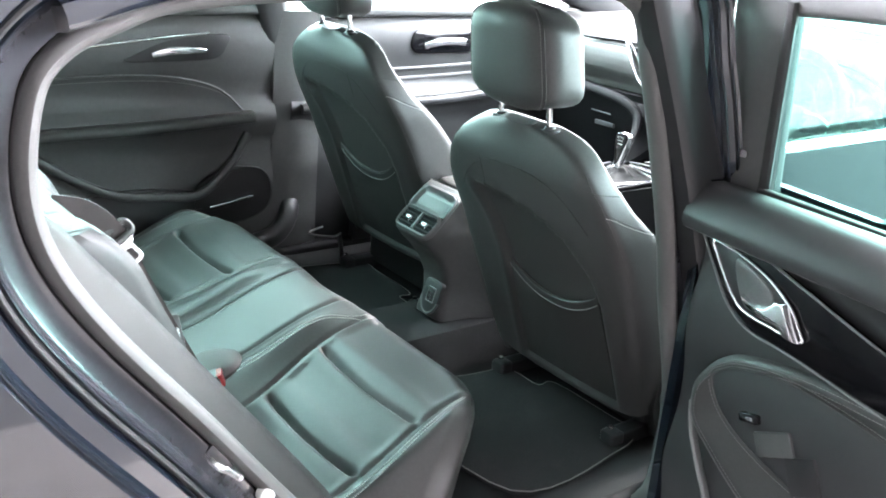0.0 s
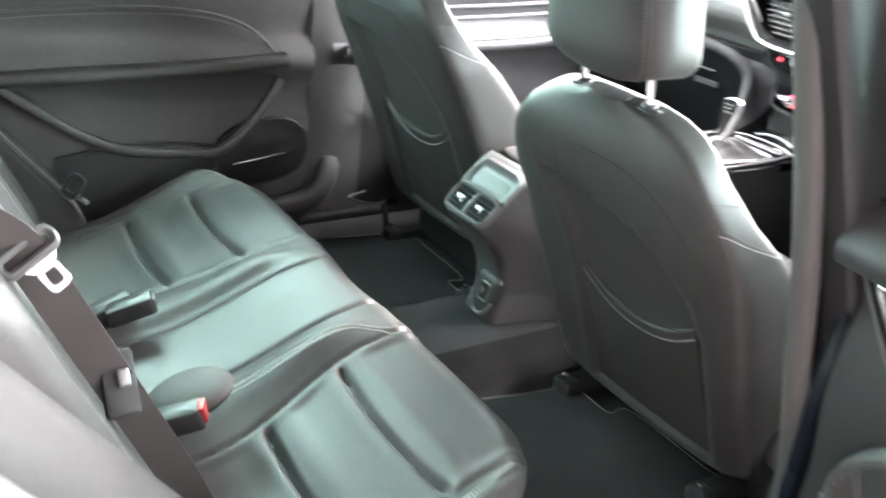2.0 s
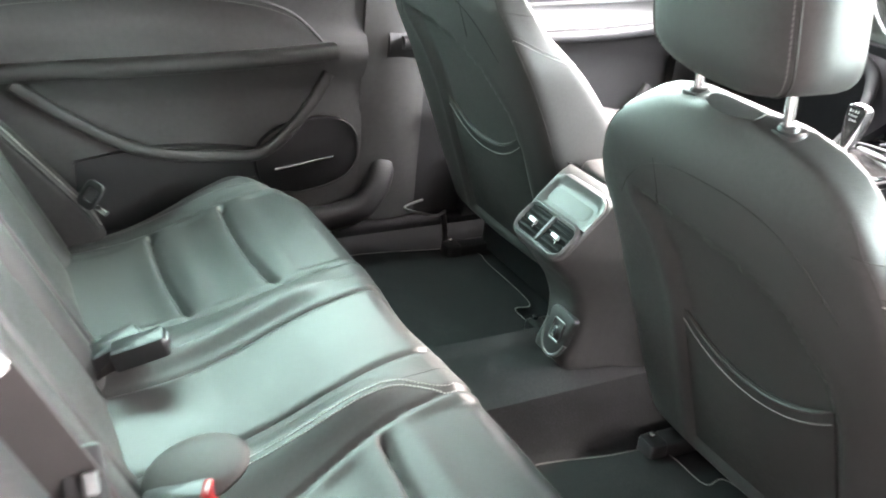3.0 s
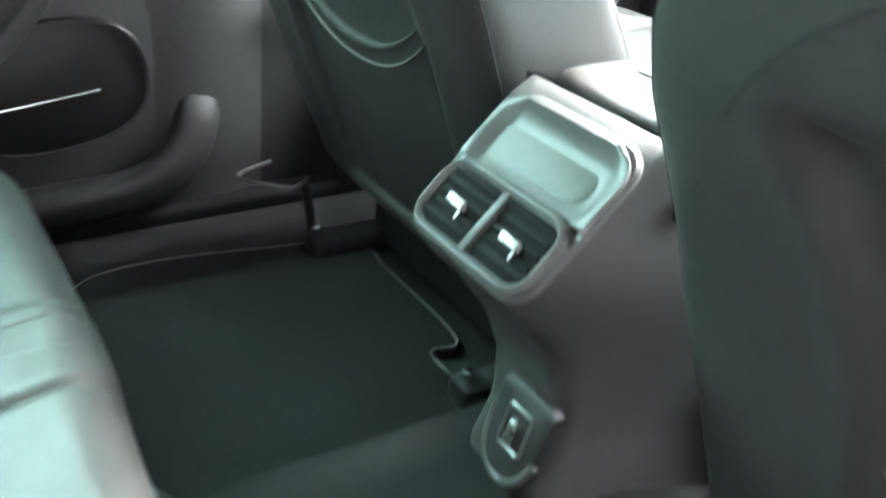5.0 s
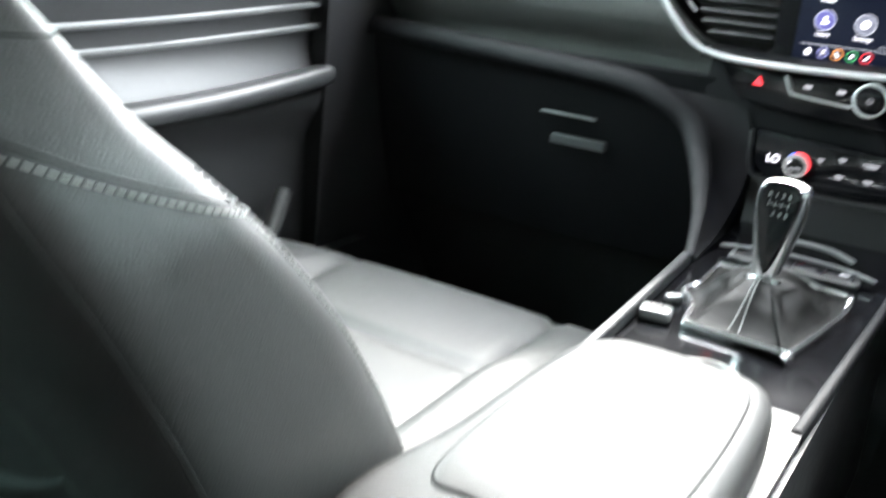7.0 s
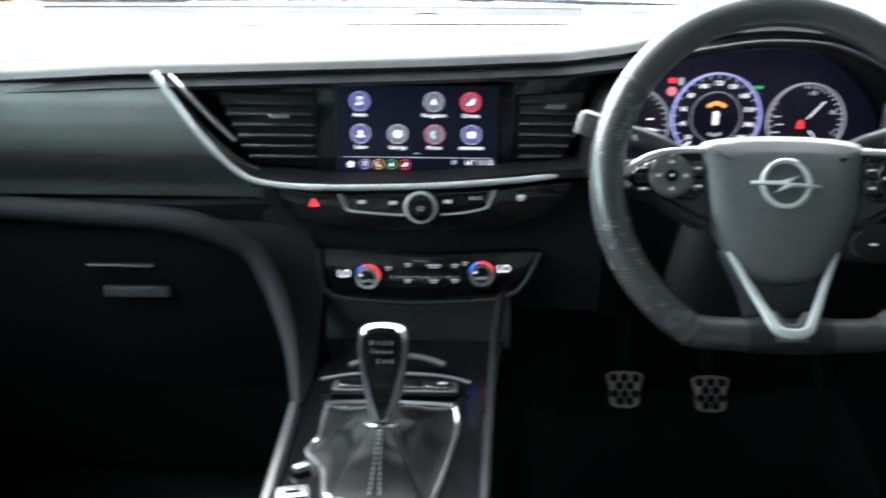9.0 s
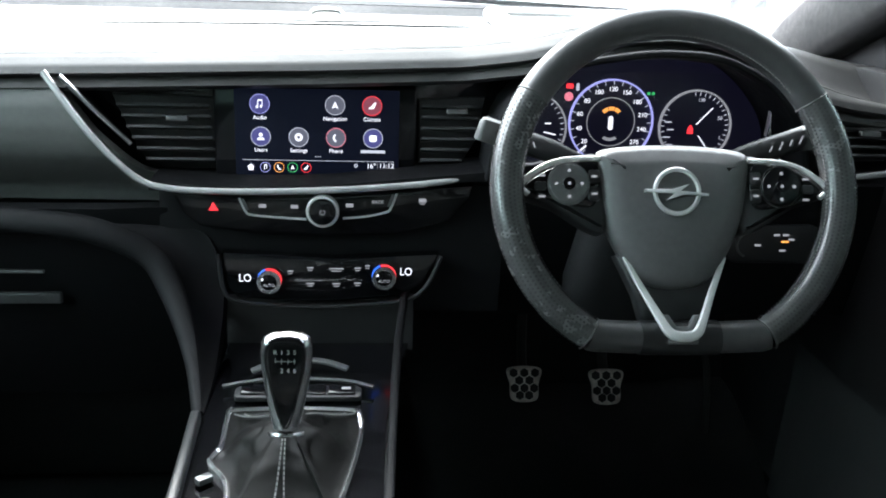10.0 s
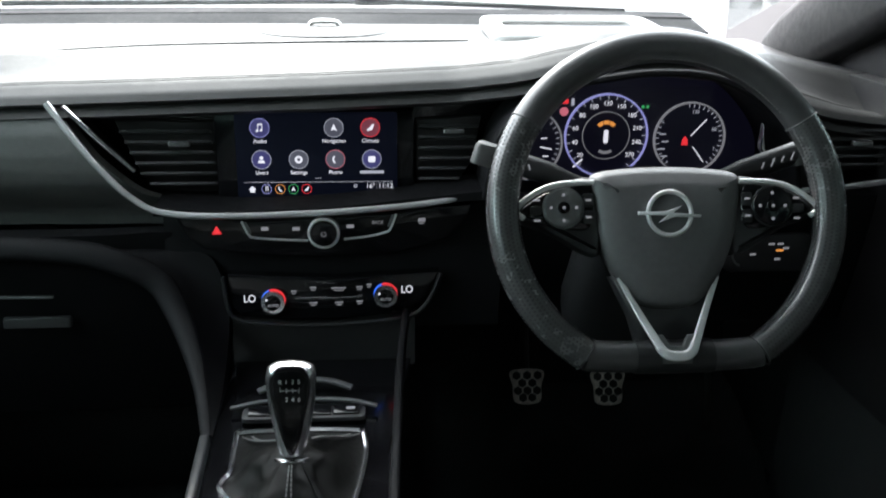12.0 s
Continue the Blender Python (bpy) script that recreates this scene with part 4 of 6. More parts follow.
    for i in range(54):
        v = i / 53
        e = min(1, v * 9, (1 - v) * 7)
        g = (1 - (1 - e) ** 2) ** .5
        w = (.252 + .012 * math.sin(math.pi * v)) * (.86 + .14 * g)
        ring_ = []
        for k in range(61):
            u = w * math.sin(math.pi / 2 * (-1 + k / 30))
            ring_.append((cx + u, -.20 + dy + .57 * v + .020 * (1 - (u / w) ** 2) * smooth01((v - .7) / .3), seat_top(u, v, w) - .03 * (1 - g)))
        for u, drop in ((.96, .055), (.90, .090), (-.90, .090), (-.96, .055)):
            ring_.append((cx + u * w, -.20 + dy + .57 * v, .478 + dz + .02 * v - drop))
        rings.append(ring_)
    cushion = part("seat_cushion", loft(rings), LEATHER_SMOOTH, seat, "black leather seat cushion with raised bolsters", smooth=60)
    for sg in (-1, 1):
        line = [(cx + sg * .148, -.15 + dy + .46 * v, seat_top(.148, .09 + .81 * v, .262) + .0008) for v in (i / 30 for i in range(31))]
        part("stitching", stitches(line, thick=.0005), THREAD_DARK, cushion)
    # base, side covers and rails
    part("seat_frame", rbox(.40, .44, .115 + dz, .02, pose(cx, .07 + dy, .345 + dz / 2)), HARD, seat, "black steel and plastic seat base")
    for sg in (-1, 1):
        cover = [(-.17, .30), (.30, .30), (.33, .36), (.31, .425), (.05, .43), (-.12, .47), (-.185, .45), (-.20, .38)]
        cov = part("side_cover", plate(cover, .022, .008, Matrix.Translation((cx + sg * .232, dy, dz)) @ (pose(0, 0, 0, 90, 0, 90) if sg > 0 else pose(0, 0, 0, 90, 0, 90) @ Matrix.Diagonal((1, 1, -1, 1)))), HARD, seat, "black plastic side cover")
        m = Matrix.Translation((cx + sg * .254, dy - .150, .405 + dz)) @ pose(0, 0, 0, 0, 90 * sg, 0)
        part("recliner_cap", disc(.034, .012, m), SOFT_GREY, cov, "round recliner cap")
        rail = part("seat_rail", rbox(.042, .58, .030, .006, pose(cx + sg * .185, .05 + dy, .285)), HARD, seat, "black steel seat rail")
        part("rail_end_cap", rbox(.044, .040, .030, .010, pose(cx + sg * .185, -.232 + dy, .288)), HARD, rail, "plastic rail end cap")
        part("rail_bolt", disc(.007, .006, pose(cx + sg * .185, -.24 + dy, .311)), CHROME, rail)
        part("rail_foot", rbox(.05, .06, .022, .004, pose(cx + sg * .185, .30 + dy, .268)), HARD, rail)
    part("lever_tip", rbox(.008, .030, .014, .003, pose(cx - inner * .272, -.16 + dy, .70 + dz, -25)), CHROME, back, "small bright backrest release")
    return seat


front_seat(.384, 0, 0, "black leather front seat with map pocket, driver's side", -1)
front_seat(-.382, .020, .070, "black leather front seat raised higher, passenger's side", 1)
hook = part("seat_rail_handle", tube(curve([(-.667, -.246, .374), (-.655, -.290, .371), (-.640, -.304, .369), (-.615, -.275, .366), (-.590, -.248, .368), (-.596, -.222, .374)], 24), .0032, 8), SATIN, None, "small satin loop at the foot of the passenger seat", category="loop handle")
part("rail_bracket", sweep(curve([(-.596, -.214, .280), (-.598, -.216, .31), (-.602, -.220, .345), (-.606, -.224, .366)], 12), rounded(.013, .012, .004), (0, 1, 0)), HARD, hook, "black bracket")


# ---- rear bench ----
CUSHION_Z = [(-1.12, .385), (-.98, .392), (-.89, .413), (-.75, .478), (-.68, .499), (-.62, .507)]


def edge_in(ax):
    return -.592 - .018 * bell(ax, .13) - .19 * max(0, (ax - .46) / .212) ** 2.4


def seat_height(x, y):
    ax = abs(x)
    z = sum(lerp(CUSHION_Z, y + .012 * k) for k in range(-5, 6)) / 11
    back = smooth01((-y - .62) / .40)
    inner = .200 + .062 * back ** 1.4
    outer = .560 + .035 * back
    crest = .150 + .010 * back
    z += .020 * smooth01((-y - .640) / .14) * smooth01((ax - .105) / .045) * (1 - smooth01((ax - crest) / (inner - crest))) + .004 * smooth01((.15 - ax) / .05)
    dish = smooth01((ax - inner) / .03) * smooth01((outer - ax) / .03)
    z -= .008 * dish
    z += .030 * smooth01((ax - outer) / .06)
    for yc in (-.752, -.888):
        z -= .015 * dish * bell(y - yc + .012 * math.sin((ax - .2) * 8), .0060)
        z += .006 * dish * bell(abs(y - yc) - .026, .022)
    z -= .006 * bell(ax - inner, .006) + .006 * bell(ax - outer, .006)
    z -= .0045 * bell(ax - .098, .005)
    z -= .13 * max(0, (ax - .590) / .092) ** 2.2
    return z


def bench_section(x0, x1, n, name, label):
    rings = []
    for i in range(n):
        x = x0 + (x1 - x0) * i / (n - 1)
        f = edge_in(abs(x))
        ys = [-1.12 + (f - .045 + 1.12) * j / 130 for j in range(131)]
        line = [(y, seat_height(x, y)) for y in ys]
        zt = line[-1][1]
        for j in range(1, 9):
            a = math.pi / 2 * j / 8
            line.append((f - .045 + .045 * math.sin(a), zt - .045 * (1 - math.cos(a))))
        line += [(f - .006, zt - .09), (f - .02, zt - .14), (f - .04, .275), (-1.0, .275), (-1.12, .30)]
        rings.append([(x, y, z) for y, z in line])
    return part(name, loft(rings), LEATHER, bench, label, smooth=50)


bench = thing("rear_seat", (0, -.95, .27), "black leather rear bench with stitched seat panels", "car seat")
sec_l = bench_section(-.672, -.149, 110, "seat_cushion", "ribbed black leather outer cushion")
bench_section(-.1485, .1485, 60, "seat_cushion", "flat black leather centre cushion")
sec_r = bench_section(.149, .672, 110, "seat_cushion", "ribbed black leather outer cushion")
for sg, sec in ((-1, sec_l), (1, sec_r)):
    for off in (.0, .011):
        lines = []
        if sg < 0:
            lines = [(sg * ax, y, seat_height(ax, y) + .0008) for ax, y in ((.585 + .035 * smooth01((-y - .62) / .40) + off - .012 * smooth01((y + .75) / .1), y) for y in (-1.0 + .33 * i / 45 for i in range(46)))]
            part("stitching", stitches(lines, thick=.0005), THREAD_DARK, sec, "grey double stitching")
            continue
        for i in range(50):
            y = -1.02 + .385 * i / 49
            ax = .146 + .012 * smooth01((-y - .62) / .40) + off
            ax += .045 * smooth01((y + .74) / .10) ** 2
            lines.append((sg * ax, y, seat_height(ax, y) + .0010))
        part("stitching", stitches(lines, .0055, .0040, .0006), THREAD, sec, "pale double stitching")
        lines = []
        for i in range(46):
            y = -1.0 + .33 * i / 45
            ax = .585 + .035 * smooth01((-y - .62) / .40) + off - .012 * smooth01((y + .75) / .1)
            lines.append((sg * ax, y, seat_height(ax, y) + .0010))
        part("stitching", stitches(lines, .0055, .0040, .0006), THREAD, sec, "pale double stitching")
    welt = [(sg * ax, edge_in(ax) - .0098, seat_height(ax, edge_in(ax) - .045) - .0170) for ax in (.16 + .42 * i / 40 for i in range(41))]
    part("front_welt", tube([Vector(p) for p in welt], .0016, 6), LEATHER_SMOOTH, sec)

BACK_LEAN = .46


def back_place(x, z, lift=0.0):
    return Vector((x, -1.085 - (z - .45) * BACK_LEAN + lift, z))


def rear_back(x0, x1, n, label):
    rings = []
    mid, half = (x0 + x1) / 2, abs(x1 - x0) / 2
    for i in range(n):
        x = x0 + (x1 - x0) * i / (n - 1)
        t = abs(x - mid) / half
        line = []
        for j in range(40):
            z = .37 + .56 * j / 39
            end = min(1, (1 - j / 39) * 9)
            g = 1 - (1 - end) ** 2
            l = .018 * smooth01((t - .55) / .25) - .030 * (1 - g) - .020 * smooth01((t - .93) / .07)
            l -= .007 * bell(t - .60, .02) + .006 * bell(z - .62, .008) * (t < .6) + .006 * bell(z - .77, .008) * (t < .6)
            line.append(back_place(x, z, l))
        line += [Vector((x, -1.41, .925)), Vector((x, -1.36, .60)), Vector((x, -1.25, .37))]
        rings.append(line)
    return part("backrest", loft(rings), LEATHER, bench, label, smooth=50)


rear_back(-.634, -.185, 60, "black leather outer backrest")
rear_back(-.184, .184, 40, "black leather centre backrest")
rear_back(.185, .634, 60, "black leather outer backrest")
EDGE = [(.40, -.970), (.45, -.996), (.52, -1.050), (.654, -1.156), (.78, -1.251), (.864, -1.313), (.945, -1.373), (.985, -1.410)]
for sg in (-1, 1):
    rings = []
    for i in range(34):
        z = .40 + .575 * i / 33
        y = lerp(EDGE, z)
        g = .012 * math.sin(math.pi * i / 33) ** .5
        rings.append([(sg * x, y + o, z + dz_) for x, o, dz_ in ((.614, -.010, -.006), (.618, .000, 0), (.628, .006, .004), (.648, .004 + g, .006), (.670, -.006 + g, .004), (.692, -.022 + g, .000), (.714, -.045 + g, -.004), (.732, -.072, -.008), (.740, -.105, -.012), (.742, -.15, -.02), (.66, -.16, -.02), (.616, -.15, -.02))])
    b = part("side_bolster", loft(rings), LEATHER_SMOOTH, bench, "smooth leather side bolster by the door", smooth=60)
    line = [Vector((sg * .629, lerp(EDGE, z) + .0075, z + .0045)) for z in (.42 + .54 * i / 80 for i in range(81))]
    part("stitching", stitches(line, .0068, .0048, .0009), THREAD, b, "bold pale stitching")
    part("piping", tube([p + Vector((-sg * .012, -.006, -.004)) for p in line], .003, 6, up=(1, 0, 0)), LEATHER, b)


# ---- seat belts ----
def webbing(points, half, n=30, thick=.0014, across=(1, 0, 0)):
    prof = [(-half, -thick), (half, -thick), (half, thick), (-half, thick)]
    return sweep(curve(points, n), prof, tuple(Vector(across).cross(Vector((0, .35, -1))).normalized()))


def belt_right():
    b = thing("seat_belt", (.50, -1.2, .46), "dark brown seat belt with bright steel tongue against the backrest", "seat belt", "rear seat belts")
    part("webbing", webbing([back_place(.430, .895, -.030), back_place(.424, .880, .010), back_place(.412, .84, .030), back_place(.402, .76, .030), back_place(.404, .68, .030), back_place(.410, .60, .030), back_place(.418, .50, .030), back_place(.42, .44, .025)], .024, across=(.1, 1, 0)), WEB, b, "dark brown webbing")
    c = back_place(.412, .836, .032)
    face = Matrix(((0, -.53, .85), (1, 0, 0), (0, .85, .53))).to_4x4()
    m = Matrix.Translation(c) @ face @ pose(0, 0, 0, 0, 0, 32)
    tongue = part("belt_tongue", join(frame_ring(rounded(.074, .032, .014), rounded(.056, .010, .004), .012, .004, m)), SOFT_GREY, b, "grey plastic tongue grip")
    mt = m @ Matrix.Translation((.004, -.036, .004))
    part("tongue_plate", join(frame_ring(rounded(.027, .032, .008), rounded(.013, .017, .004), .003, .001, mt), plate([(-.026, .026), (.026, .026), (.013, .012), (-.013, .012)], .003, .001, mt)), CHROME, tongue, "bright steel latch plate")
    low = back_place(.408, .650, .034)
    guide = part("belt_guide", rbox(.040, .080, .014, .006, Matrix.Translation(low) @ face), RUBBER, b, "black plastic belt stop")
    part("guide_bar", tube([low + Vector((-.02, .012, .028)), low + Vector((-.008, .016, .002)), low + Vector((-.012, .016, -.022))], .0022, 6), CHROME, guide)
    part("guide_button", rbox(.014, .022, .008, .003, Matrix.Translation(low + Vector((.008, .004, .012))) @ face), SATIN, guide)


belt_right()


def buckle(x, y, z, turn, red, label, pad):
    b = thing("belt_buckle", (x, y, z - .03), label, "belt buckle", "rear belt buckles")
    m = Matrix.Translation((x, y, z)) @ pose(0, 0, 0, 0, 0, turn) @ pose(0, 0, 0, 18, 0, 0)
    part("buckle_body", rbox(.044, .084, .032, .008, m), HARD, b, "black plastic buckle body")
    if red:
        part("release_button", rbox(.032, .014, .024, .003, m @ Matrix.Translation((0, .040, .003))), RED, b, "red release button")
    else:
        part("buckle_slot", rbox(.028, .004, .006, .001, m @ Matrix.Translation((0, .042, .003))), SATIN, b)
    part("buckle_strap", webbing([m @ Vector((0, -.02, -.004)), m @ Vector((0, -.06, -.012)), m @ Vector((0, -.10, -.03))], .014, 8), WEB, b)
    if pad:
        rings = []
        for i in range(9):
            v = i / 8
            g = math.sin(math.pi * (.08 + .84 * v)) ** .5
            rings.append([m @ Vector((-.058 + .066 * g * math.cos(a), .012 + .070 * g * math.sin(a), -.020 + .038 * v)) for a in (2 * math.pi * k / 24 for k in range(24))])
        part("buckle_pad", loft(rings), WEB, b, "rounded dark brown buckle sleeve")


buckle(.246, -1.030, .462, -24, True, "black belt buckle with red button lying on the bench", True)
buckle(-.115, -1.000, .455, -12, False, "flat black belt buckle standing by the centre seat", False)
buckle(-.150, -1.030, .440, 10, False, "small black belt buckle tucked in the seat gap", False)
tong = part("belt_tongue", frame_ring(rounded(.040, .055, .012), rounded(.022, .026, .006), .006, .002, Matrix.Translation((-.600, -.990, .500)) @ pose(0, 0, 0, 60, 20, 40)), HARD, None, "black belt tongue hanging by the side bolster", category="belt tongue", group="rear seat belts")
part("tongue_tip", rbox(.036, .012, .008, .003, Matrix.Translation((-.592, -.978, .472)) @ pose(0, 0, 0, 60, 20, 40)), CHROME, tong, "bright steel tip")
part("tongue_bar", rod((-.612, -.985, .520), (-.592, -.972, .505), .004), CHROME, tong)


# ---- centre console ----
XC = -.020
REAR = [(.28, -.300), (.33, -.306), (.36, -.313), (.40, -.300), (.46, -.300), (.50, -.316), (.54, -.346), (.565, -.372), (.585, -.384), (.600, -.378), (.630, -.349), (.660, -.319), (.677, -.300), (.686, -.284)]
REAR_W = [(.28, .072), (.36, .056), (.42, .050), (.48, .056), (.54, .066), (.585, .072), (.62, .075), (.686, .079)]


def console():
    c = thing("centre_console", (XC, 0, .27), "black centre console with armrest, rear vents and gear panel", "centre console")
    rings = []
    for i in range(40):
        z = .28 + .406 * i / 39
        y, w = lerp(REAR, z), lerp(REAR_W, z)
        wf = .098 + .03 * smooth01((.42 - z) / .12)
        pts = []
        r = .022
        for k in range(7):
            a = math.pi + math.pi / 2 * k / 6
            pts.append((XC - w + r + r * math.cos(a), y + r + r * math.sin(a)))
        for k in range(7):
            a = 1.5 * math.pi + math.pi / 2 * k / 6
            pts.append((XC + w - r + r * math.cos(a), y + r + r * math.sin(a)))
        fy = -.262 if z > .645 else -.10
        near = min(y + .09, fy - .006 if z > .645 else -.225)
        pts += [(XC + w * .4 + min(wf, w + .016) * .6, near), (XC + (wf if fy > -.2 else w + .006), fy - .004), (XC + (wf if fy > -.2 else w + .004), fy)]
        pts += [(XC - (wf if fy > -.2 else w + .004), fy), (XC - (wf if fy > -.2 else w + .006), fy - .004), (XC - w * .4 - min(wf, w + .016) * .6, near)]
        rings.append([(a, b, z) for a, b in pts])
    part("rear_housing", loft(rings), SOFT_GREY, c, "tapering charcoal rear housing", smooth=50)
    for sg in (-1, 1):
        part("side_wall", slab(lambda u, v: (XC + sg * (.082 + .014 * v + .02 * (1 - v) ** 2), -.15 + .80 * u, .27 + .372 * v), 10, 8, .018, (sg, 0, 0)), HARD, c, "black plastic side wall")
    part("bin_top", slab(lambda u, v: (XC - .092 + .184 * u, -.262 + .38 * v, .652), 4, 4, .02), HARD, c)
    # armrest lid
    line = [(-.083, -.243), (.081, -.243), (.084, -.10), (.078, .04), (.060, .083), (.02, .094), (-.03, .094), (-.062, .083), (-.080, .04), (-.085, -.10)]
    line = [(p.x, p.y) for p in curve([(x, y, 0) for x, y in line], 64, True)]
    lid = part("armrest_lid", join(plate(line, .034, .014, pose(XC, 0, .654))), LEATHER_SMOOTH, c, "padded black leather armrest lid", smooth=60)
    groove = [(p.x, p.y) for p in curve([(-.062, -.165, 0), (-.025, -.182, 0), (.025, -.182, 0), (.062, -.165, 0), (.066, 0, 0), (.045, .066, 0), (-.045, .066, 0), (-.066, 0, 0)], 60, True)]
    part("lid_pad", plate(groove, .0035, .003, pose(XC, 0, .6865)), LEATHER_SMOOTH, lid, "slightly raised centre pad", smooth=60)
    part("lid_hinge", rbox(.150, .014, .02, .004, pose(XC, -.253, .652)), HARD, c)

    # rear face: one silver surround, a shallow scoop above two vents
    face = pose(XC + .014, -.342, .637, 45)
    fp = part("rear_fascia", frame_ring(rounded(.146, .138, .026, 6), rounded(.128, .120, .018, 6), .005, .003, face @ Matrix.Translation((0, 0, -.003))), FASCIA, c, "satin silver rear fascia")
    rows = []
    for i in range(13):
        v = i / 12
        row = []
        for k in range(21):
            u = -1 + k / 10
            edge = max(smooth01((abs(u) - .78) / .20), smooth01((v - .74) / .22))
            row.append(face @ Vector((u * (.0715 - .026 * max(0, (v - .55) / .45) ** 3), -.001 + .066 * v, .0028 + .0085 * edge - .0045 * (1 - edge) * math.sin(math.pi * min(1, v / .8)) - .004 * smooth01((max(abs(u), v) - .93) / .07))))
        rows.append(row + [face @ Vector((u * (.069 - .026 * max(0, (v - .55) / .45) ** 3), -.001 + .066 * v, -.0035)) for u in (1, .5, 0, -.5, -1)])
    part("scoop", loft(rows), FASCIA, fp, "shallow silver scoop with raised rim", smooth=60)
    vent_m = face @ Matrix.Translation((0, -.0335, .002))
    vf = part("vent_frame", frame_ring(rounded(.142, .068, .024, 6), rounded(.124, .050, .013, 6), .009, .004, vent_m), FASCIA, c, "satin silver vent surround")
    part("vent_divider", rbox(.008, .052, .007, .002, vent_m @ Matrix.Translation((0, 0, .0045))), FASCIA, vf)
    for sg in (-1, 1):
        ctr = vent_m @ Matrix.Translation((sg * .033, 0, 0))
        # well and slats take the shade-darkened black
        well = part("vent", plate(rounded(.060, .052, .010), .0024, .0005, ctr @ Matrix.Translation((0, 0, .0004))), SHADED_TRIM, vf, "black louvred air vent")
        for k in range(5):
            part("slat", rbox(.054, .0062, .0022, .0008, ctr @ Matrix.Translation((0, -.0190 + .0095 * k, .0046)) @ pose(0, 0, 0, 28)), SHADED_TRIM, well)
        part("vent_tab", rbox(.020, .0075, .006, .0015, ctr @ Matrix.Translation((.000, -.001, .0080))), TRIM, well, "bright vent tab")
        part("tab_stem", rbox(.0025, .009, .004, .001, ctr @ Matrix.Translation((.0085, -.008, .0065))), CHROME, well)
    # socket on a rounded tongue at the foot
    um = pose(XC + .019, -.306, .410, 90 - 16)
    tongue = [(p.x, p.y) for p in curve([(x, y, 0) for x, y in ((-.030, .040), (-.034, .010), (-.031, -.022), (-.018, -.042), (.004, -.046), (.022, -.034), (.031, -.012), (.033, .016), (.030, .040))], 40, True)]
    boss = part("socket_plate", plate(tongue, .012, .006, um), SOFT, c, "rounded black socket plate")
    part("socket_rim", tube(curve([um @ Vector(p) for p in ((-.033, .012, .008), (-.030, -.020, .009), (-.017, -.040, .009), (.004, -.044, .009), (.021, -.033, .009), (.030, -.012, .008))], 30), .0042, 8, up=(0, 1, .3)), FASCIA, boss, "silver lower rim")
    part("usb_socket", frame_ring(rounded(.032, .040, .004), rounded(.026, .034, .003), .0035, .001, um @ Matrix.Translation((.001, .004, .011))), SATIN, boss)
    part("usb_hollow", plate(rounded(.026, .034, .003), .001, .0004, um @ Matrix.Translation((.001, .004, .0112))), HARD, boss)
    part("usb_contact", rbox(.011, .020, .004, .001, um @ Matrix.Translation((-.001, .001, .014))), CHROME, boss, "bright socket contact")

    # gear panel, rising to the climate controls
    prof = [(.085, .643), (.30, .644), (.44, .646), (.52, .652), (.575, .656), (.604, .657)]

    def deck(u, v):
        y = .085 + .519 * v
        z = lerp(prof, y)
        return (lerp([(.085, -.106), (.42, -.124), (.604, -.118)], y) + u * (lerp([(.085, .170), (.42, .198), (.604, .222)], y)), y, z)

    part("gear_panel", slab(deck, 12, 30, .02), PIANO, c, "gloss black gear panel")
    part("stack_foot", slab(lambda u, v: (-.122 + .232 * u, .612 + .008 * v, .645 + .07 * v), 4, 4, .02, (0, -1, 0)), HARD, c)
    part("edge_trim", sweep(curve([(-.112, .09, .648), (-.119, .25, .650), (-.126, .412, .654)], 12), rounded(.011, .016, .004)), HARD, c, "black console edge trim")
    part("edge_trim", sweep(curve([(.068, .09, .648), (.074, .25, .650), (.082, .42, .658), (.090, .55, .684), (.104, .64, .74)], 16), rounded(.010, .014, .004)), SHADED_TRIM, c, "black console edge trim")
    tray = [(p.x, p.y, p.z) for p in curve([(-.100, .100, .6475), (-.02, .178, .6475), (.06, .100, .6475)], 16)]
    part("tray_line", tube(tray, .0016, 6), SATIN, c)
    part("tray_edge", sweep(curve([(-.080, .514, .660), (-.055, .524, .666), (-.025, .527, .668), (.005, .524, .667), (.030, .516, .662)], 16), rounded(.010, .004, .0015)), SATIN, c, "bright edge of the phone tray")
    part("tray_edge", sweep(curve([(-.108, .478, .658), (-.07, .487, .661), (-.02, .489, .662), (.03, .485, .661), (.060, .476, .658)], 16), rounded(.006, .003, .001)), SATIN, c)
    row = part("button_bar", plate(rounded(.140, .022, .006), .006, .002, pose(XC - .003, .466, .652, 10)), HARD, c, "row of black console buttons")
    for k in range(4):
        part("button", rbox(.030, .016, .003, .001, pose(XC - .051 + .032 * k, .466, .6595, 10)), PIANO, row)
    part("button_symbol", rbox(.010, .004, .0006, .0002, pose(.030, .466, .6614, 10)), L_DIM, row)
    sw = part("parking_brake_switch", rbox(.030, .022, .010, .004, pose(-.097, .243, .6515, 0, 0, 12)), SATIN, c, "small satin parking brake switch")
    part("switch_mark", rbox(.014, .006, .002, .001, pose(-.097, .243, .6575, 0, 0, 12)), HARD, sw)
    part("switch_mark", rbox(.016, .010, .006, .002, pose(-.098, .296, .6500, 0, 0, 40)), SATIN, c)
    return c


console()


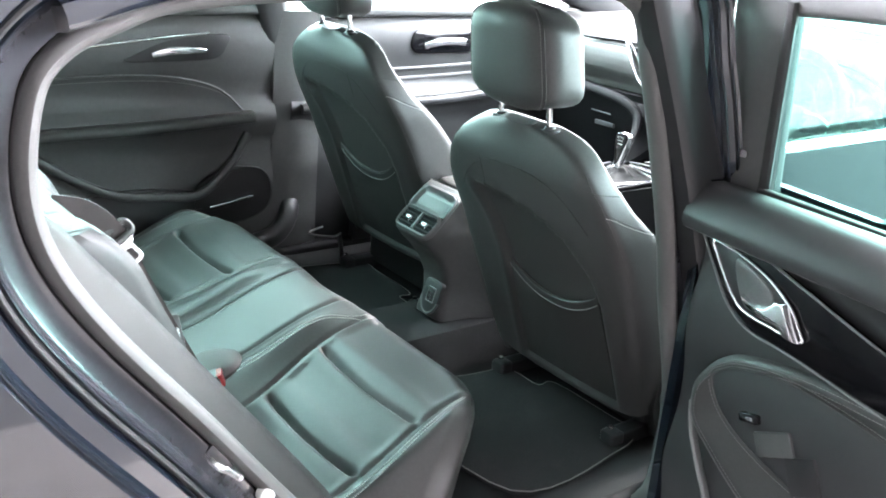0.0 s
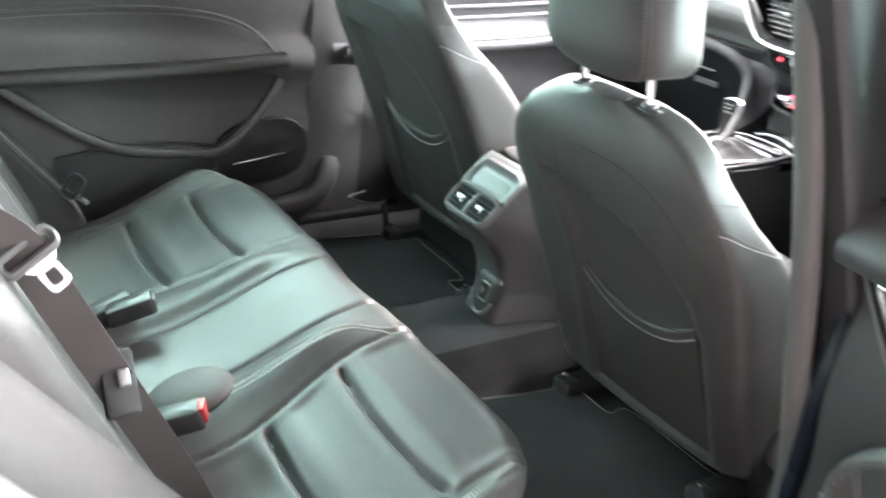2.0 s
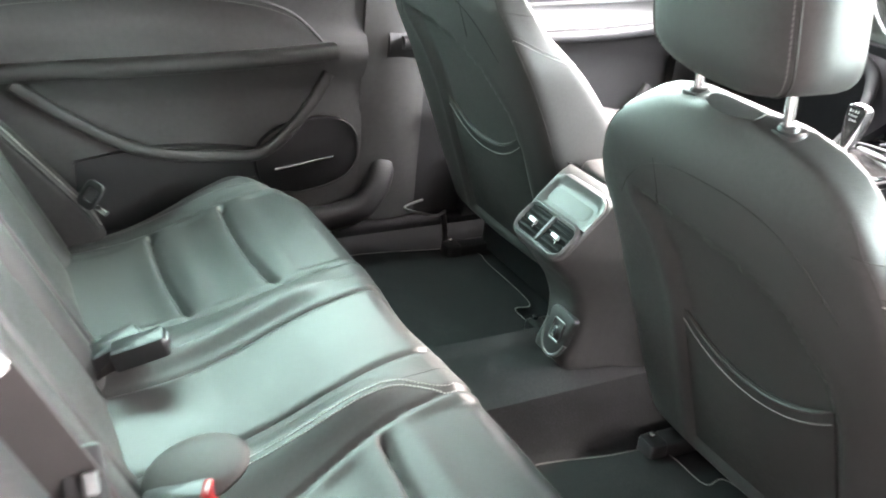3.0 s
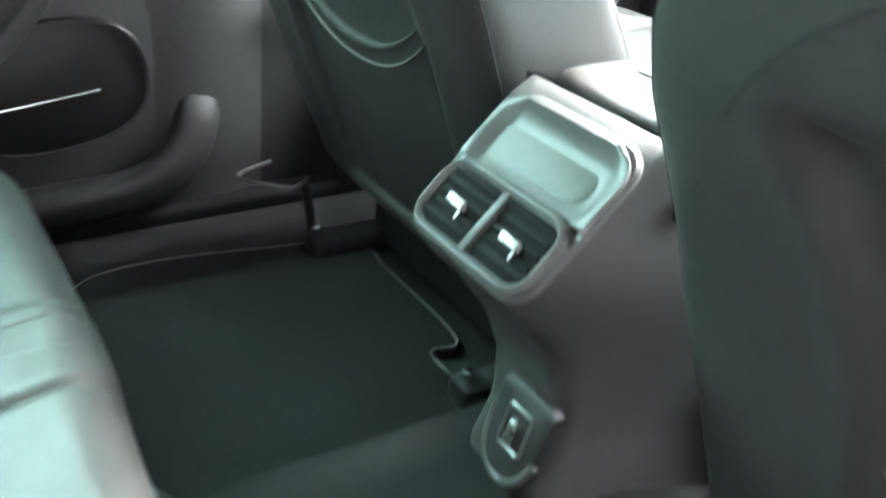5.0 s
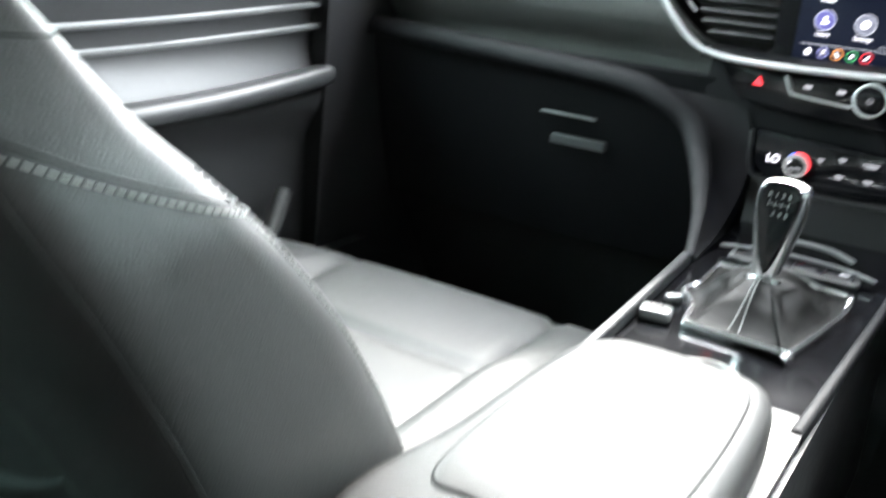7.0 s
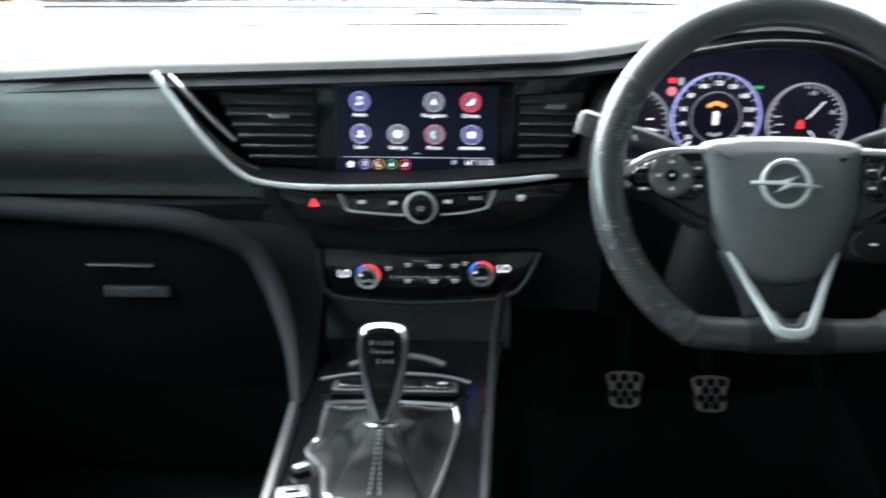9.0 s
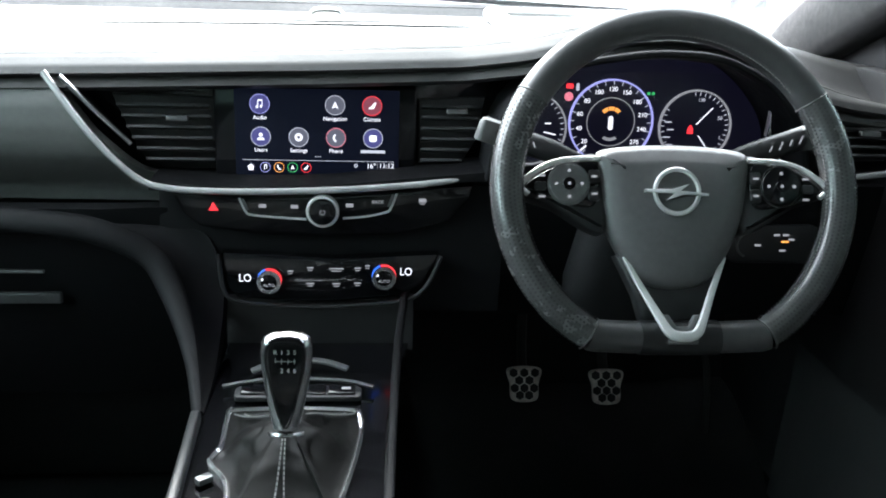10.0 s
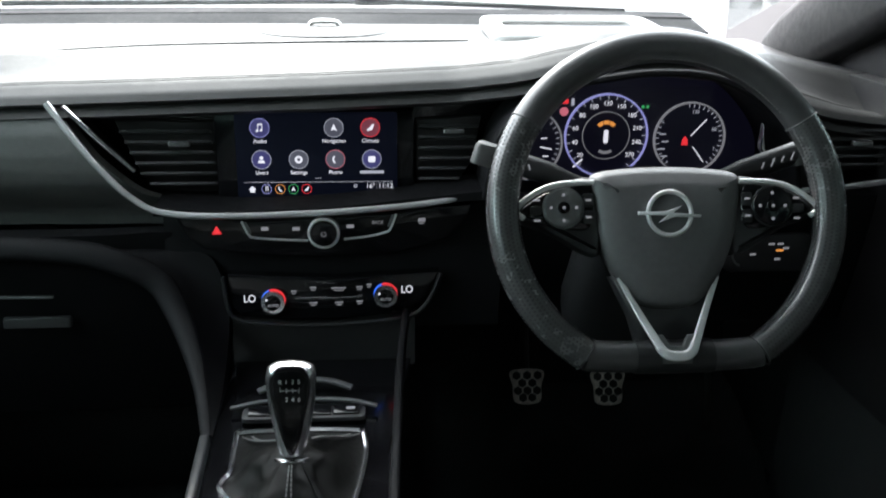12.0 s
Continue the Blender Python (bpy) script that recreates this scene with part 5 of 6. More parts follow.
# ---- gear lever ----
def gear_lever():
    g = thing("gear_lever", (-.024, .33, .645), "chrome-framed gear lever with creased leather boot", "gear lever")
    plan = [(-.090, .437), (-.02, .441), (.040, .436), (.049, .424), (.049, .365), (.030, .240), (.020, .234), (-.060, .236), (-.072, .246), (-.080, .290), (-.100, .325), (-.098, .345), (-.094, .36), (-.097, .425)]
    out = [(p.x, p.y) for p in curve([(x, y, 0) for x, y in plan], 80, True)]
    inn = inset(counter(out), .0055)
    part("boot_frame", frame_ring(counter(out), inn, .008, .003, pose(0, 0, .645)), CHROME, g, "chrome boot surround")
    rings = []
    for i in range(22):
        v = i / 21
        cx, cy = -.024, .333
        ringp = []
        for k, (x, y) in enumerate(inn):
            a = math.atan2(y - cy, x - cx)
            e = v ** .75
            px, py = x + (cx + .0165 * math.cos(a) - x) * e, y + (cy + .0165 * math.sin(a) - y) * e
            crease = .0045 * math.sin(5 * a + 2.2 * v) * math.sin(math.pi * v) + .004 * noise.noise(Vector((x * 40, y * 40, v * 5))) * math.sin(math.pi * v)
            ringp.append((px + crease * math.cos(a), py + crease * math.sin(a), .648 + .038 * v ** 1.5 + .010 * math.sin(math.pi * v) * (1 + .4 * math.cos(4 * a + .6))))
        rings.append(ringp)
    boot = part("leather_boot", loft(rings), BOOT, g, "creased black leather boot", smooth=70)
    for tx, ty, off in ((-.0845, .426, .0045), (.0385, .427, .0045), (-.024, .241, .004)):
        for sg in (-1, 1):
            line = []
            for i in range(26):
                v = .03 + .75 * i / 25
                e, a = v ** .75, math.atan2(ty - .333, tx + .024)
                x, y = tx + sg * off * (1 - e), ty + (.333 + .0165 * math.sin(a) - ty) * e
                x += (-.024 + .0165 * math.cos(a) - x) * e
                line.append((x + sg * .0012, y, .6520 + .038 * v ** 1.5 + .010 * math.sin(math.pi * v) * (1 + .4 * math.cos(4 * a + .6))))
            part("stitching", stitches(line, .005, .0035, .0007), THREAD_DARK, boot, "grey boot stitching")
    lo, hi = Vector((-.024, .330, .676)), Vector((-.0235, .349, .777))
    ax = (hi - lo).normalized()
    part("collar", join(disc(.020, .007, Matrix.Translation(lo) @ Vector((0, 0, 1)).rotation_difference(ax).to_matrix().to_4x4())), CHROME, g, "chrome collar ring")
    widths = [(0, .013), (.10, .0135), (.25, .0165), (.45, .0205), (.65, .0240), (.80, .0250), (.90, .0244), (.96, .0212), (.99, .0145), (1, .004)]
    deep = [(0, .012), (.3, .014), (.65, .018), (.85, .018), (.95, .014), (1, .003)]
    b = ax.cross(Vector((1, 0, 0))).normalized()
    rings = []
    for i in range(32):
        v = 1 - (1 - i / 31) ** 1.3
        c = lo.lerp(hi, v)
        rings.append([c + Vector((1, 0, 0)) * lerp(widths, v) * spow(math.cos(a), .85) + b * lerp(deep, v) * spow(math.sin(a), .85) for a in (2 * math.pi * k / 32 for k in range(32))])
    knob = part("gear_knob", loft(rings), CHROME, g, "rounded bright chrome gear knob", smooth=70)
    # black face on the side towards the driver
    bz = -b if b.y > 0 else b
    fm = Matrix((Vector((1, 0, 0)), ax, bz)).transposed().to_4x4()
    shield = [(0, .010), (.0066, .021), (.0135, .048), (.0185, .070), (.0196, .086), (.0150, .0975), (0, .1005), (-.0150, .0975), (-.0196, .086), (-.0185, .070), (-.0135, .048), (-.0066, .021)]
    sh = [(p.x, p.y) for p in curve([(x, y, 0) for x, y in shield], 48, True)]
    rings = []
    for lift, ins in ((.010, 0), (.0182, .0), (.0196, .0015), (.0198, .004)):
        rings.append([Matrix.Translation(lo) @ fm @ Vector((x, y, lift * (.70 + .30 * smooth01(y / .06)))) for x, y in inset(counter(sh), ins)])
    facep = part("knob_face", loft(rings), PIANO, knob, "gloss black knob face")
    fm2 = Matrix.Translation(lo) @ fm @ Matrix.Translation((0, 0, .0199))
    for k, ch in enumerate("R135"):
        words(ch, .0060, fm2 @ Matrix.Translation((-.0090 + .0060 * k, .0865, .0006)), WHITE_PLASTIC, facep)
    for k, ch in enumerate("246"):
        words(ch, .0060, fm2 @ Matrix.Translation((-.0030 + .0060 * k, .0690, .0006)), WHITE_PLASTIC, facep)
    grid = [rbox(.0004, .0050, .0004, .0001, fm2 @ Matrix.Translation((-.0090 + .0060 * k, .0780 if k else .0792, .0004))) for k in range(4)] + [rbox(.0180, .0004, .0004, .0001, fm2 @ Matrix.Translation((0, .0780, .0004)))]
    part("gear_pattern", join(*grid), WHITE_PLASTIC, facep, "pale shift pattern lines")


gear_lever()


# ---- dashboard ----
LIP_Z = [(-.75, .952), (-.37, .975), (-.24, .979), (0, .988), (.163, .996), (.232, 1.007), (.274, 1.018), (.33, 1.031), (.40, 1.036), (.47, 1.030), (.525, 1.002), (.57, .972), (.65, .955), (.75, .942)]
LIP_Y = [(-.75, .640), (.16, .628), (.25, .600), (.33, .585), (.47, .585), (.55, .610), (.60, .628), (.75, .645)]
DASH = thing("dashboard", (0, .85, .7), "black dashboard with stitched leather top and gloss centre stack", "dashboard", kind="structure")


def dash_top(u, v):
    x = -.745 + 1.49 * u
    zl, yn = lerp(LIP_Z, x), lerp(LIP_Y, x)
    hood = max(0, zl - .992)
    line = [(yn + .055, zl + .004), (yn + .006, zl), (yn - .002, zl + .005), (yn + .005, zl + .013), (yn + .024, zl + .024), (yn + .060, zl + .034),
            (yn + .12, .99 + .041 + hood * .8), (.80, 1.026 + hood * .35), (.92, 1.029 + hood * .08), (1.04, 1.030), (1.145, 1.031), (1.170, 1.014)]
    t = v * (len(line) - 1)
    k = min(int(t), len(line) - 2)
    f = t - k
    a, b = line[k], line[k + 1]
    droop = .006 * smooth01((-x - .52) / .22) + .030 * smooth01((x - .56) / .18)
    return (x, a[0] + (b[0] - a[0]) * f - .05 * (x / .74) ** 2 * smooth01((v - .5) / .4), a[1] + (b[1] - a[1]) * f - droop * smooth01((v - .25) / .3))


top = part("dash_top", slab(dash_top, 90, 45, .016), LEATHER_SMOOTH, DASH, "padded black leather dash top", smooth=60)
for vv, th in ((.372, .0004), (.386, .0004)):
    part("stitching", tube([Vector(dash_top(i / 160, vv)) + Vector((0, 0, .0003)) for i in range(161)], th, 6), THREAD_DARK, top, "fine stitched seam along the dash edge")
crease = curve([(-.42, .76, 1.026), (-.25, .84, 1.0285), (0, .88, 1.030), (.2, .89, 1.031)], 24)
part("top_crease", tube([p + Vector((0, 0, -.0008)) for p in crease], .0014, 6), LEATHER_SMOOTH, top)
part("dash_core", slab(lambda u, v: (-.74 + 1.48 * u, .735, .66 + .32 * v), 5, 5, .30, (0, -1, 0)), HARD, DASH)
part("defroster_strip", slab(lambda u, v: (-.70 + 1.33 * u, 1.160 + .10 * v - .07 * (2 * u - 1) ** 2, 1.024 + .016 * v), 20, 3, .03), MATT, DASH, "black defroster strip at the windscreen")
part("demister_ledge", slab(lambda u, v: (-.70 + 1.33 * u, 1.262 + .07 * v - .08 * (2 * u - 1) ** 2, 1.041 + .004 * v), 20, 3, .02), MATT, DASH)
grille = [(.10 * math.cos(a), .092 * math.sin(a)) for a in (math.pi + math.pi * i / 20 for i in range(21))] + [(.105, .014), (-.105, .014)]
part("centre_speaker", plate(grille, .004, .002, pose(-.016, 1.020, 1.0275)), GRILLE, DASH, "perforated speaker grille in the dash top")
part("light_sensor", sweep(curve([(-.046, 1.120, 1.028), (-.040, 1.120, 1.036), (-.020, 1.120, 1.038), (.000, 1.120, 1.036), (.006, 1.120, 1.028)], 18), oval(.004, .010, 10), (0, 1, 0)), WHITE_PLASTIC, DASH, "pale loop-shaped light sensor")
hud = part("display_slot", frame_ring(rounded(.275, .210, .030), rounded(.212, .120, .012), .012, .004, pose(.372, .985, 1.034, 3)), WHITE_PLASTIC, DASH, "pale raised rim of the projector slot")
part("slot_floor", rbox(.214, .122, .008, .002, pose(.372, .985, 1.034, 3)), HARD, hud)

# soft panel ahead of the passenger, with the chrome line that sweeps round it
PANEL = [(.976, .648), (.966, .636), (.945, .628), (.920, .624), (.900, .624), (.884, .628), (.868, .640), (.856, .652), (.846, .662), (.836, .668), (.822, .670)]
PANEL_L = [(.856, -.742), (.888, -.738), (.893, -.665), (.905, -.628), (.938, -.600), (.965, -.583), (.98, -.580)]
PANEL_R = [(.845, -.165), (.8555, -.184), (.870, -.223), (.917, -.271), (.984, -.322)]


def passenger_panel(u, v):
    z = .976 - .154 * v
    y = lerp(sorted((a, b) for a, b in PANEL), z)
    x0, x1 = lerp(PANEL_L, z), lerp(PANEL_R, z)
    return (x0 + (x1 - x0) * u, y + .004 * math.sin(math.pi * u), z)


part("passenger_panel", slab(passenger_panel, 24, 32, .02, (0, -1, 0)), PANEL_SKIN, DASH, "soft charcoal passenger dash panel", smooth=70)
strip = curve([(-.322, .626, .984), (-.271, .610, .917), (-.223, .603, .870), (-.184, .600, .8555), (-.111, .598, .8525), (0, .598, .8555), (.094, .600, .862), (.150, .604, .868), (.205, .612, .877)], 80)
part("chrome_strip", sweep(strip, oval(.0042, .0034, 12), (0, -1, 0)), TRIM, DASH, "bright chrome strip below the screen")
strip2 = curve([(-.303, .624, .980), (-.262, .622, .938), (-.226, .620, .903)], 20)
part("accent_strip", sweep(strip2, oval(.0030, .0030, 8), (0, -1, 0)), CHROME, DASH, "slim bright accent beside the vent")
part("chrome_strip", sweep(curve([(.585, .612, .873), (.66, .612, .879), (.735, .622, .885)], 12), oval(.0040, .0036, 10, .8), (0, -1, 0)), TRIM, DASH, "bright chrome strip below the end vent")

# gloss fascia with screen and vents
fascia = [(-.312, .982), (-.26, .915), (-.215, .868), (-.18, .856), (0, .858), (.10, .864), (.205, .878), (.235, .96), (.235, 1.00), (0, .985)]
part("fascia", plate(fascia, .012, .003, pose(0, .690, 0, 90)), PIANO, DASH, "gloss black fascia round screen and vents")
part("fascia_shelf", slab(lambda u, v: (-.205 + .41 * u, .602 + .085 * v, lerp([(-.21, .862), (-.111, .857), (0, .860), (.2, .880)], -.205 + .41 * u) + .004 * v), 20, 4, .010), SHADED_TRIM, DASH)


def louvres(name, line, y, n, tab, label, lean=18.0):
    """A vent in the dash face: a dark well with slats across its outline (x, z)."""
    v = part(name, plate(line, .008, .002, pose(0, y + .010, 0, 90)), HARD, DASH, label)
    zs = [p[1] for p in line]
    lo, hi = min(zs) + .006, max(zs) - .006
    for k in range(n):
        z = lo + (hi - lo) * (k + .5) / n
        xs = []
        for (ax, az), (bx, bz) in zip(line, line[1:] + line[:1]):
            if (az - z) * (bz - z) < 0:
                xs.append(ax + (bx - ax) * (z - az) / (bz - az))
        if len(xs) >= 2:
            a, b = min(xs) + .003, max(xs) - .003
            part("slat", rbox(b - a, .016, .0034, .0012, pose((a + b) / 2, y - .006, z, -lean)), SOFT, v)
    part("vent_tab", rbox(.026, .010, .006, .002, pose(tab[0], y - .016, tab[1])), SATIN, v, "satin vent tab")
    return v


louvres("air_vent", [(-.258, .955), (-.138, .953), (-.132, .864), (-.212, .864), (-.232, .890)], .668, 6, (-.178, .930), "black louvred centre air vent")
louvres("air_vent", [(.114, .955), (.196, .960), (.186, .905), (.166, .872), (.114, .868)], .668, 6, (.160, .945), "black louvred centre air vent")
lv = louvres("air_vent", [(-.735, .958), (-.598, .962), (-.612, .928), (-.640, .898), (-.735, .892)], .650, 5, (-.665, .935), "black louvred end air vent")
part("vent_trim", sweep(curve([(-.735, .632, .889), (-.665, .630, .892), (-.628, .628, .905), (-.600, .626, .938), (-.583, .626, .965)], 24), oval(.006, .005, 10, .8), (0, -1, 0)), CHROME, lv, "curved chrome vent trim")
louvres("air_vent", [(.612, .955), (.735, .945), (.735, .892), (.640, .888), (.612, .905)], .650, 5, (.68, .93), "black louvred end air vent")
part("vent_blade", plate([(.205, .885), (.222, .945), (.232, .968), (.226, .935), (.215, .890)], .010, .003, pose(0, .640, 0, 90)), CHROME, DASH, "chrome blade beside the vent")
part("vent_blade", plate([(.548, .955), (.556, .925), (.575, .890), (.566, .892), (.546, .925)], .010, .003, pose(0, .640, 0, 90)), CHROME, DASH, "chrome blade beside the vent")


# touchscreen
def touchscreen():
    s = thing("touchscreen", (-.012, .66, .86), "dark glass touchscreen showing round menu icons", "touchscreen")
    part("screen_glass", plate(rounded(.246, .116, .004), .018, .002, facing(-.0125, .676, .912)), PIANO, s, "glossy black bezel")
    Y = .6562
    disp = part("display", plate(rounded(.200, .110, .003), .0012, .0004, facing(-.0105, Y + .0012, .912)), SCREEN, s, "dark blue lit display")

    def icon(x, z, disc_mat, ring_mat, glyph, text):
        m = facing(x, Y, z)
        d = part("menu_icon", disc(.0118, .0006, m, 32), disc_mat, disp, "round menu icon")
        part("icon_ring", ring(.0121, .0114, .0009, m, 36), ring_mat, d)
        shapes = {"note": [rbox(.0009, .008, .0005, .0002, m @ Matrix.Translation((-.002, .0005, .0008))), rbox(.0009, .008, .0005, .0002, m @ Matrix.Translation((.0030, .0012, .0008))), rbox(.0058, .0018, .0005, .0002, m @ Matrix.Translation((.0005, .0045, .0008))), disc(.0016, .0005, m @ Matrix.Translation((-.0032, -.0036, .0006)), 12), disc(.0016, .0005, m @ Matrix.Translation((.0018, -.0028, .0006)), 12)],
                  "arrow": [plate([(0, .005), (.004, -.004), (0, -.0022), (-.004, -.004)], .0005, .0001, m @ Matrix.Translation((0, 0, .0007)))],
                  "seat": [plate([(.0035, .005), (.0050, .004), (.0030, -.001), (-.004, -.002), (-.004, -.0038), (.0025, -.0032), (.0015, .000)], .0005, .0001, m @ Matrix.Translation((0, 0, .0007)))],
                  "bust": [disc(.0024, .0005, m @ Matrix.Translation((0, .0022, .0007)), 16), plate([(-.0045, -.0042), (.0045, -.0042), (.0035, -.0012), (-.0035, -.0012)], .0005, .0001, m @ Matrix.Translation((0, 0, .0007)))],
                  "cog": [ring(.0050, .0022, .0005, m @ Matrix.Translation((0, 0, .0007)), 12)],
                  "handset": [ring(.0055, .0035, .0005, m @ Matrix.Translation((.0018, .0, .0007)), 12, 120, 250)],
                  "square": [plate(rounded(.009, .008, .002), .0005, .0001, m @ Matrix.Translation((0, 0, .0007)))]}[glyph]
        part("icon_glyph", join(*shapes), L_WHITE, d)
        if text:
            words(text, .0068, facing(x, Y - .0008, z - .0166), L_WHITE, disp, "icon_label")
        else:
            part("icon_label", rbox(.030, .0036, .0004, .0002, facing(x, Y - .0006, z - .0166)), L_GREY, disp)

    icon(-.0800, .9480, L_DISC_B, L_VIOLET, "note", "Audio")
    icon(.0110, .9480, L_DISC_G, L_GREY, "arrow", "Navigation")
    icon(.0560, .9480, L_DISC_R, L_RED, "seat", "Climate")
    icon(-.0795, .9080, L_DISC_B, L_GREY, "bust", "Users")
    icon(-.0335, .9080, L_DISC_G, L_GREY, "cog", "Settings")
    icon(.0120, .9080, L_DISC_G, L_PINK, "handset", "Phone")
    icon(.0575, .9080, L_DISC_B, L_GREY, "square", "")
    part("menu_line", rbox(.186, .0005, .0004, .0001, facing(-.0095, Y - .0004, .8790)), L_GREY, disp)
    part("page_dots", join(*[disc(.0007, .0004, facing(-.010 + .0028 * k, Y, .8840), 10) for k in (-1, 0, 1)]), L_GREY, disp)
    small = {"note": [(-.0012, -.0030), (-.0012, .0032), (.0022, .0036), (.0022, -.0020), (.0014, -.0020), (.0014, .0026), (-.0004, .0024), (-.0004, -.0030)],
             "handset": [(-.0022, .0030), (-.0010, .0032), (-.0006, .0012), (-.0010, .0006), (.0008, -.0016), (.0024, -.0020), (.0022, -.0032), (-.0002, -.0030), (-.0024, .0004)],
             "arrow": [(0, .0032), (.0026, -.0026), (0, -.0014), (-.0026, -.0026)],
             "seat": [(.0020, .0032), (.0030, .0026), (.0018, -.0006), (-.0026, -.0012), (-.0026, -.0026), (.0016, -.0020), (.0008, .0002)]}
    for x, mat_, shape in ((-.0750, L_VIOLET, "note"), (-.0580, L_ORANGE, "handset"), (-.0415, L_GREEN, "arrow"), (-.0250, L_RED, "seat")):
        d = part("shortcut_icon", ring(.0063, .0057, .0006, facing(x, Y, .8700), 28), mat_, disp, "small round shortcut icon")
        part("icon_glyph", plate(small[shape], .0006, .0001, facing(x, Y - .0002, .8700)), L_WHITE, d)
    part("home_icon", plate([(-.0045, 0), (0, .0042), (.0045, 0), (.003, 0), (.003, -.004), (-.003, -.004), (-.003, 0)], .0005, .0001, facing(-.0925, Y, .8700)), L_WHITE, disp)
    part("pin_icon", ring(.0024, .0013, .0005, facing(.0365, Y, .8735), 16), L_GREY, disp)
    words("16°", .0085, facing(.0555, Y - .0006, .8730), L_WHITE, disp, "temperature")
    part("divider", rbox(.0004, .007, .0004, .0001, facing(.0632, Y - .0004, .8730)), L_DIM, disp)
    words("11:12", .0085, facing(.0745, Y - .0006, .8735), L_WHITE, disp, "clock")


touchscreen()

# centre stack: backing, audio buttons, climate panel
# shade under the dash lip is put into the stack's colour
part("stack_panel", slab(lambda u, v: (-.20 + .42 * u, .634 - .010 * math.sin(math.pi * v), .690 + .165 * v), 10, 12, .03, (0, -1, 0)), SHADED_TRIM, DASH, "soft black centre stack, shade in its colour")
audio_line = [(-.182, .850), (-.168, .822), (-.150, .806), (-.08, .797), (0, .794), (.09, .799), (.150, .815), (.176, .845), (.180, .862), (.094, .8545), (0, .849), (-.111, .845)]


def audio_panel():
    a = thing("audio_controls", (0, .62, .80), "gloss black button bar with chrome volume knob", "control panel")
    m = pose(0, .626, 0, 90)
    bar = part("button_bar", plate(audio_line, .018, .005, m), PIANO, a, "gloss black button bar")
    Y = .6075
    hz = [(p[0], p[1]) for p in ((-.006, -.0048), (.006, -.0048), (0, .0060))]
    part("hazard_symbol", plate(hz, .0006, .0001, facing(-.132, Y, .8315)), L_RED, bar, "red warning triangle")
    u = curve([(-.1015, Y, .8425), (-.094, Y, .826), (-.086, Y, .8215), (-.05, Y, .8185), (-.022, Y, .817)], 24)
    part("button_trim", tube(u, .0015, 6, up=(0, 1, 0)), BRIGHT, bar, "thin chrome button surround")
    part("button_trim", tube(curve([(.022, Y, .8185), (.05, Y, .8215), (.074, Y, .8270), (.080, Y, .8330), (.0865, Y, .8500)], 24), .0015, 6, up=(0, 1, 0)), BRIGHT, bar, "thin chrome button surround")
    for sg, line in ((-1, [(-.101, .8415), (-.0945, .8260), (-.0900, .8280), (-.0960, .8415)]), (1, [(.0860, .8490), (.0800, .8330), (.0755, .8340), (.0810, .8490)])):
        part("button_end", plate(line, .0012, .0003, pose(0, Y + .0008, 0, 90)), SATIN, bar)
    m = facing(-.002, Y, .8290)
    part("knob_ring", join(ring(.0195, .0160, .008, m, 44), tube([m @ Vector((.0178 * math.cos(a), .0178 * math.sin(a), .0085)) for a in (2 * math.pi * i / 48 for i in range(48))], .0021, 10, True, (0, 1, 0))), BRIGHT, bar, "chrome knob ring")
    part("volume_knob", disc(.0162, .0125, m, 40, .002), PIANO, bar, "gloss black volume knob")
    part("power_mark", ring(.0032, .0025, .0004, facing(-.002, Y - .0127, .8290), 20, 110, 430 - 1), L_DIM, bar)
    for x, z in ((-.074, .8330), (-.036, .8325), (.030, .8350), (.118, .8420)):
        part("button_mark", rbox(.009, .0045, .0004, .0002, facing(x, Y - .0002, z)), L_DIM, bar)
    words("BACK", .0055, facing(.064, Y - .0004, .8395), L_DIM, bar)
    part("light_dots", join(*[rbox(.006, .0014, .0004, .0001, facing(.118, Y - .0004, .8380 + .0030 * k)) for k in range(3)]), L_DIM, bar)


audio_panel()


def climate_panel():
    c = thing("climate_controls", (.01, .62, .705), "gloss black climate panel with lit red and blue dials", "control panel")
    line = [(-.124, .775), (-.121, .730), (-.106, .716), (-.05, .7105), (.01, .710), (.095, .718), (.122, .736), (.140, .775), (.01, .768)]
    body = part("panel", plate(line, .016, .005, pose(0, .622, 0, 90)), PIANO, c, "gloss black climate panel")
    rim = curve([(-.128, .606, .772), (-.123, .604, .728), (-.106, .603, .713), (-.05, .603, .707), (.01, .603, .7065), (.095, .603, .7145), (.125, .604, .734), (.142, .606, .772)], 50)
    part("panel_rim", sweep(rim, oval(.0028, .0028, 8), (0, 1, 0)), HARD, c)
    Y = .6055
    words("LO", .0140, facing(-.097, Y - .0004, .7420), L_WHITE, body, "temperature", wide=.85)
    words("LO", .0140, facing(.0995, Y - .0004, .7515), L_WHITE, body, "temperature", wide=.85)
    for x, z in ((-.0675, .7400), (.0725, .7460)):
        m = facing(x, Y, z)
        k = part("temperature_dial", disc(.0125, .009, m, 36, .002), PIANO, body, "gloss black temperature dial")
        part("blue_arc", ring(.0149, .0136, .0035, m, 30, 110, 250), L_BLUE, k, "lit blue arc")
        part("red_arc", ring(.0149, .0136, .0035, m, 30, -70, 108), L_RED, k, "lit red arc")
        part("dial_trim", ring(.0128, .0118, .0098, m, 36), CHROME, k)
        words("AUTO", .0050, facing(x, Y - .0094, z - .004), L_DIM, k)
        part("dial_mark", disc(.0016, .0004, facing(x - .008, Y - .009, z + .0035), 12), L_WHITE, k)
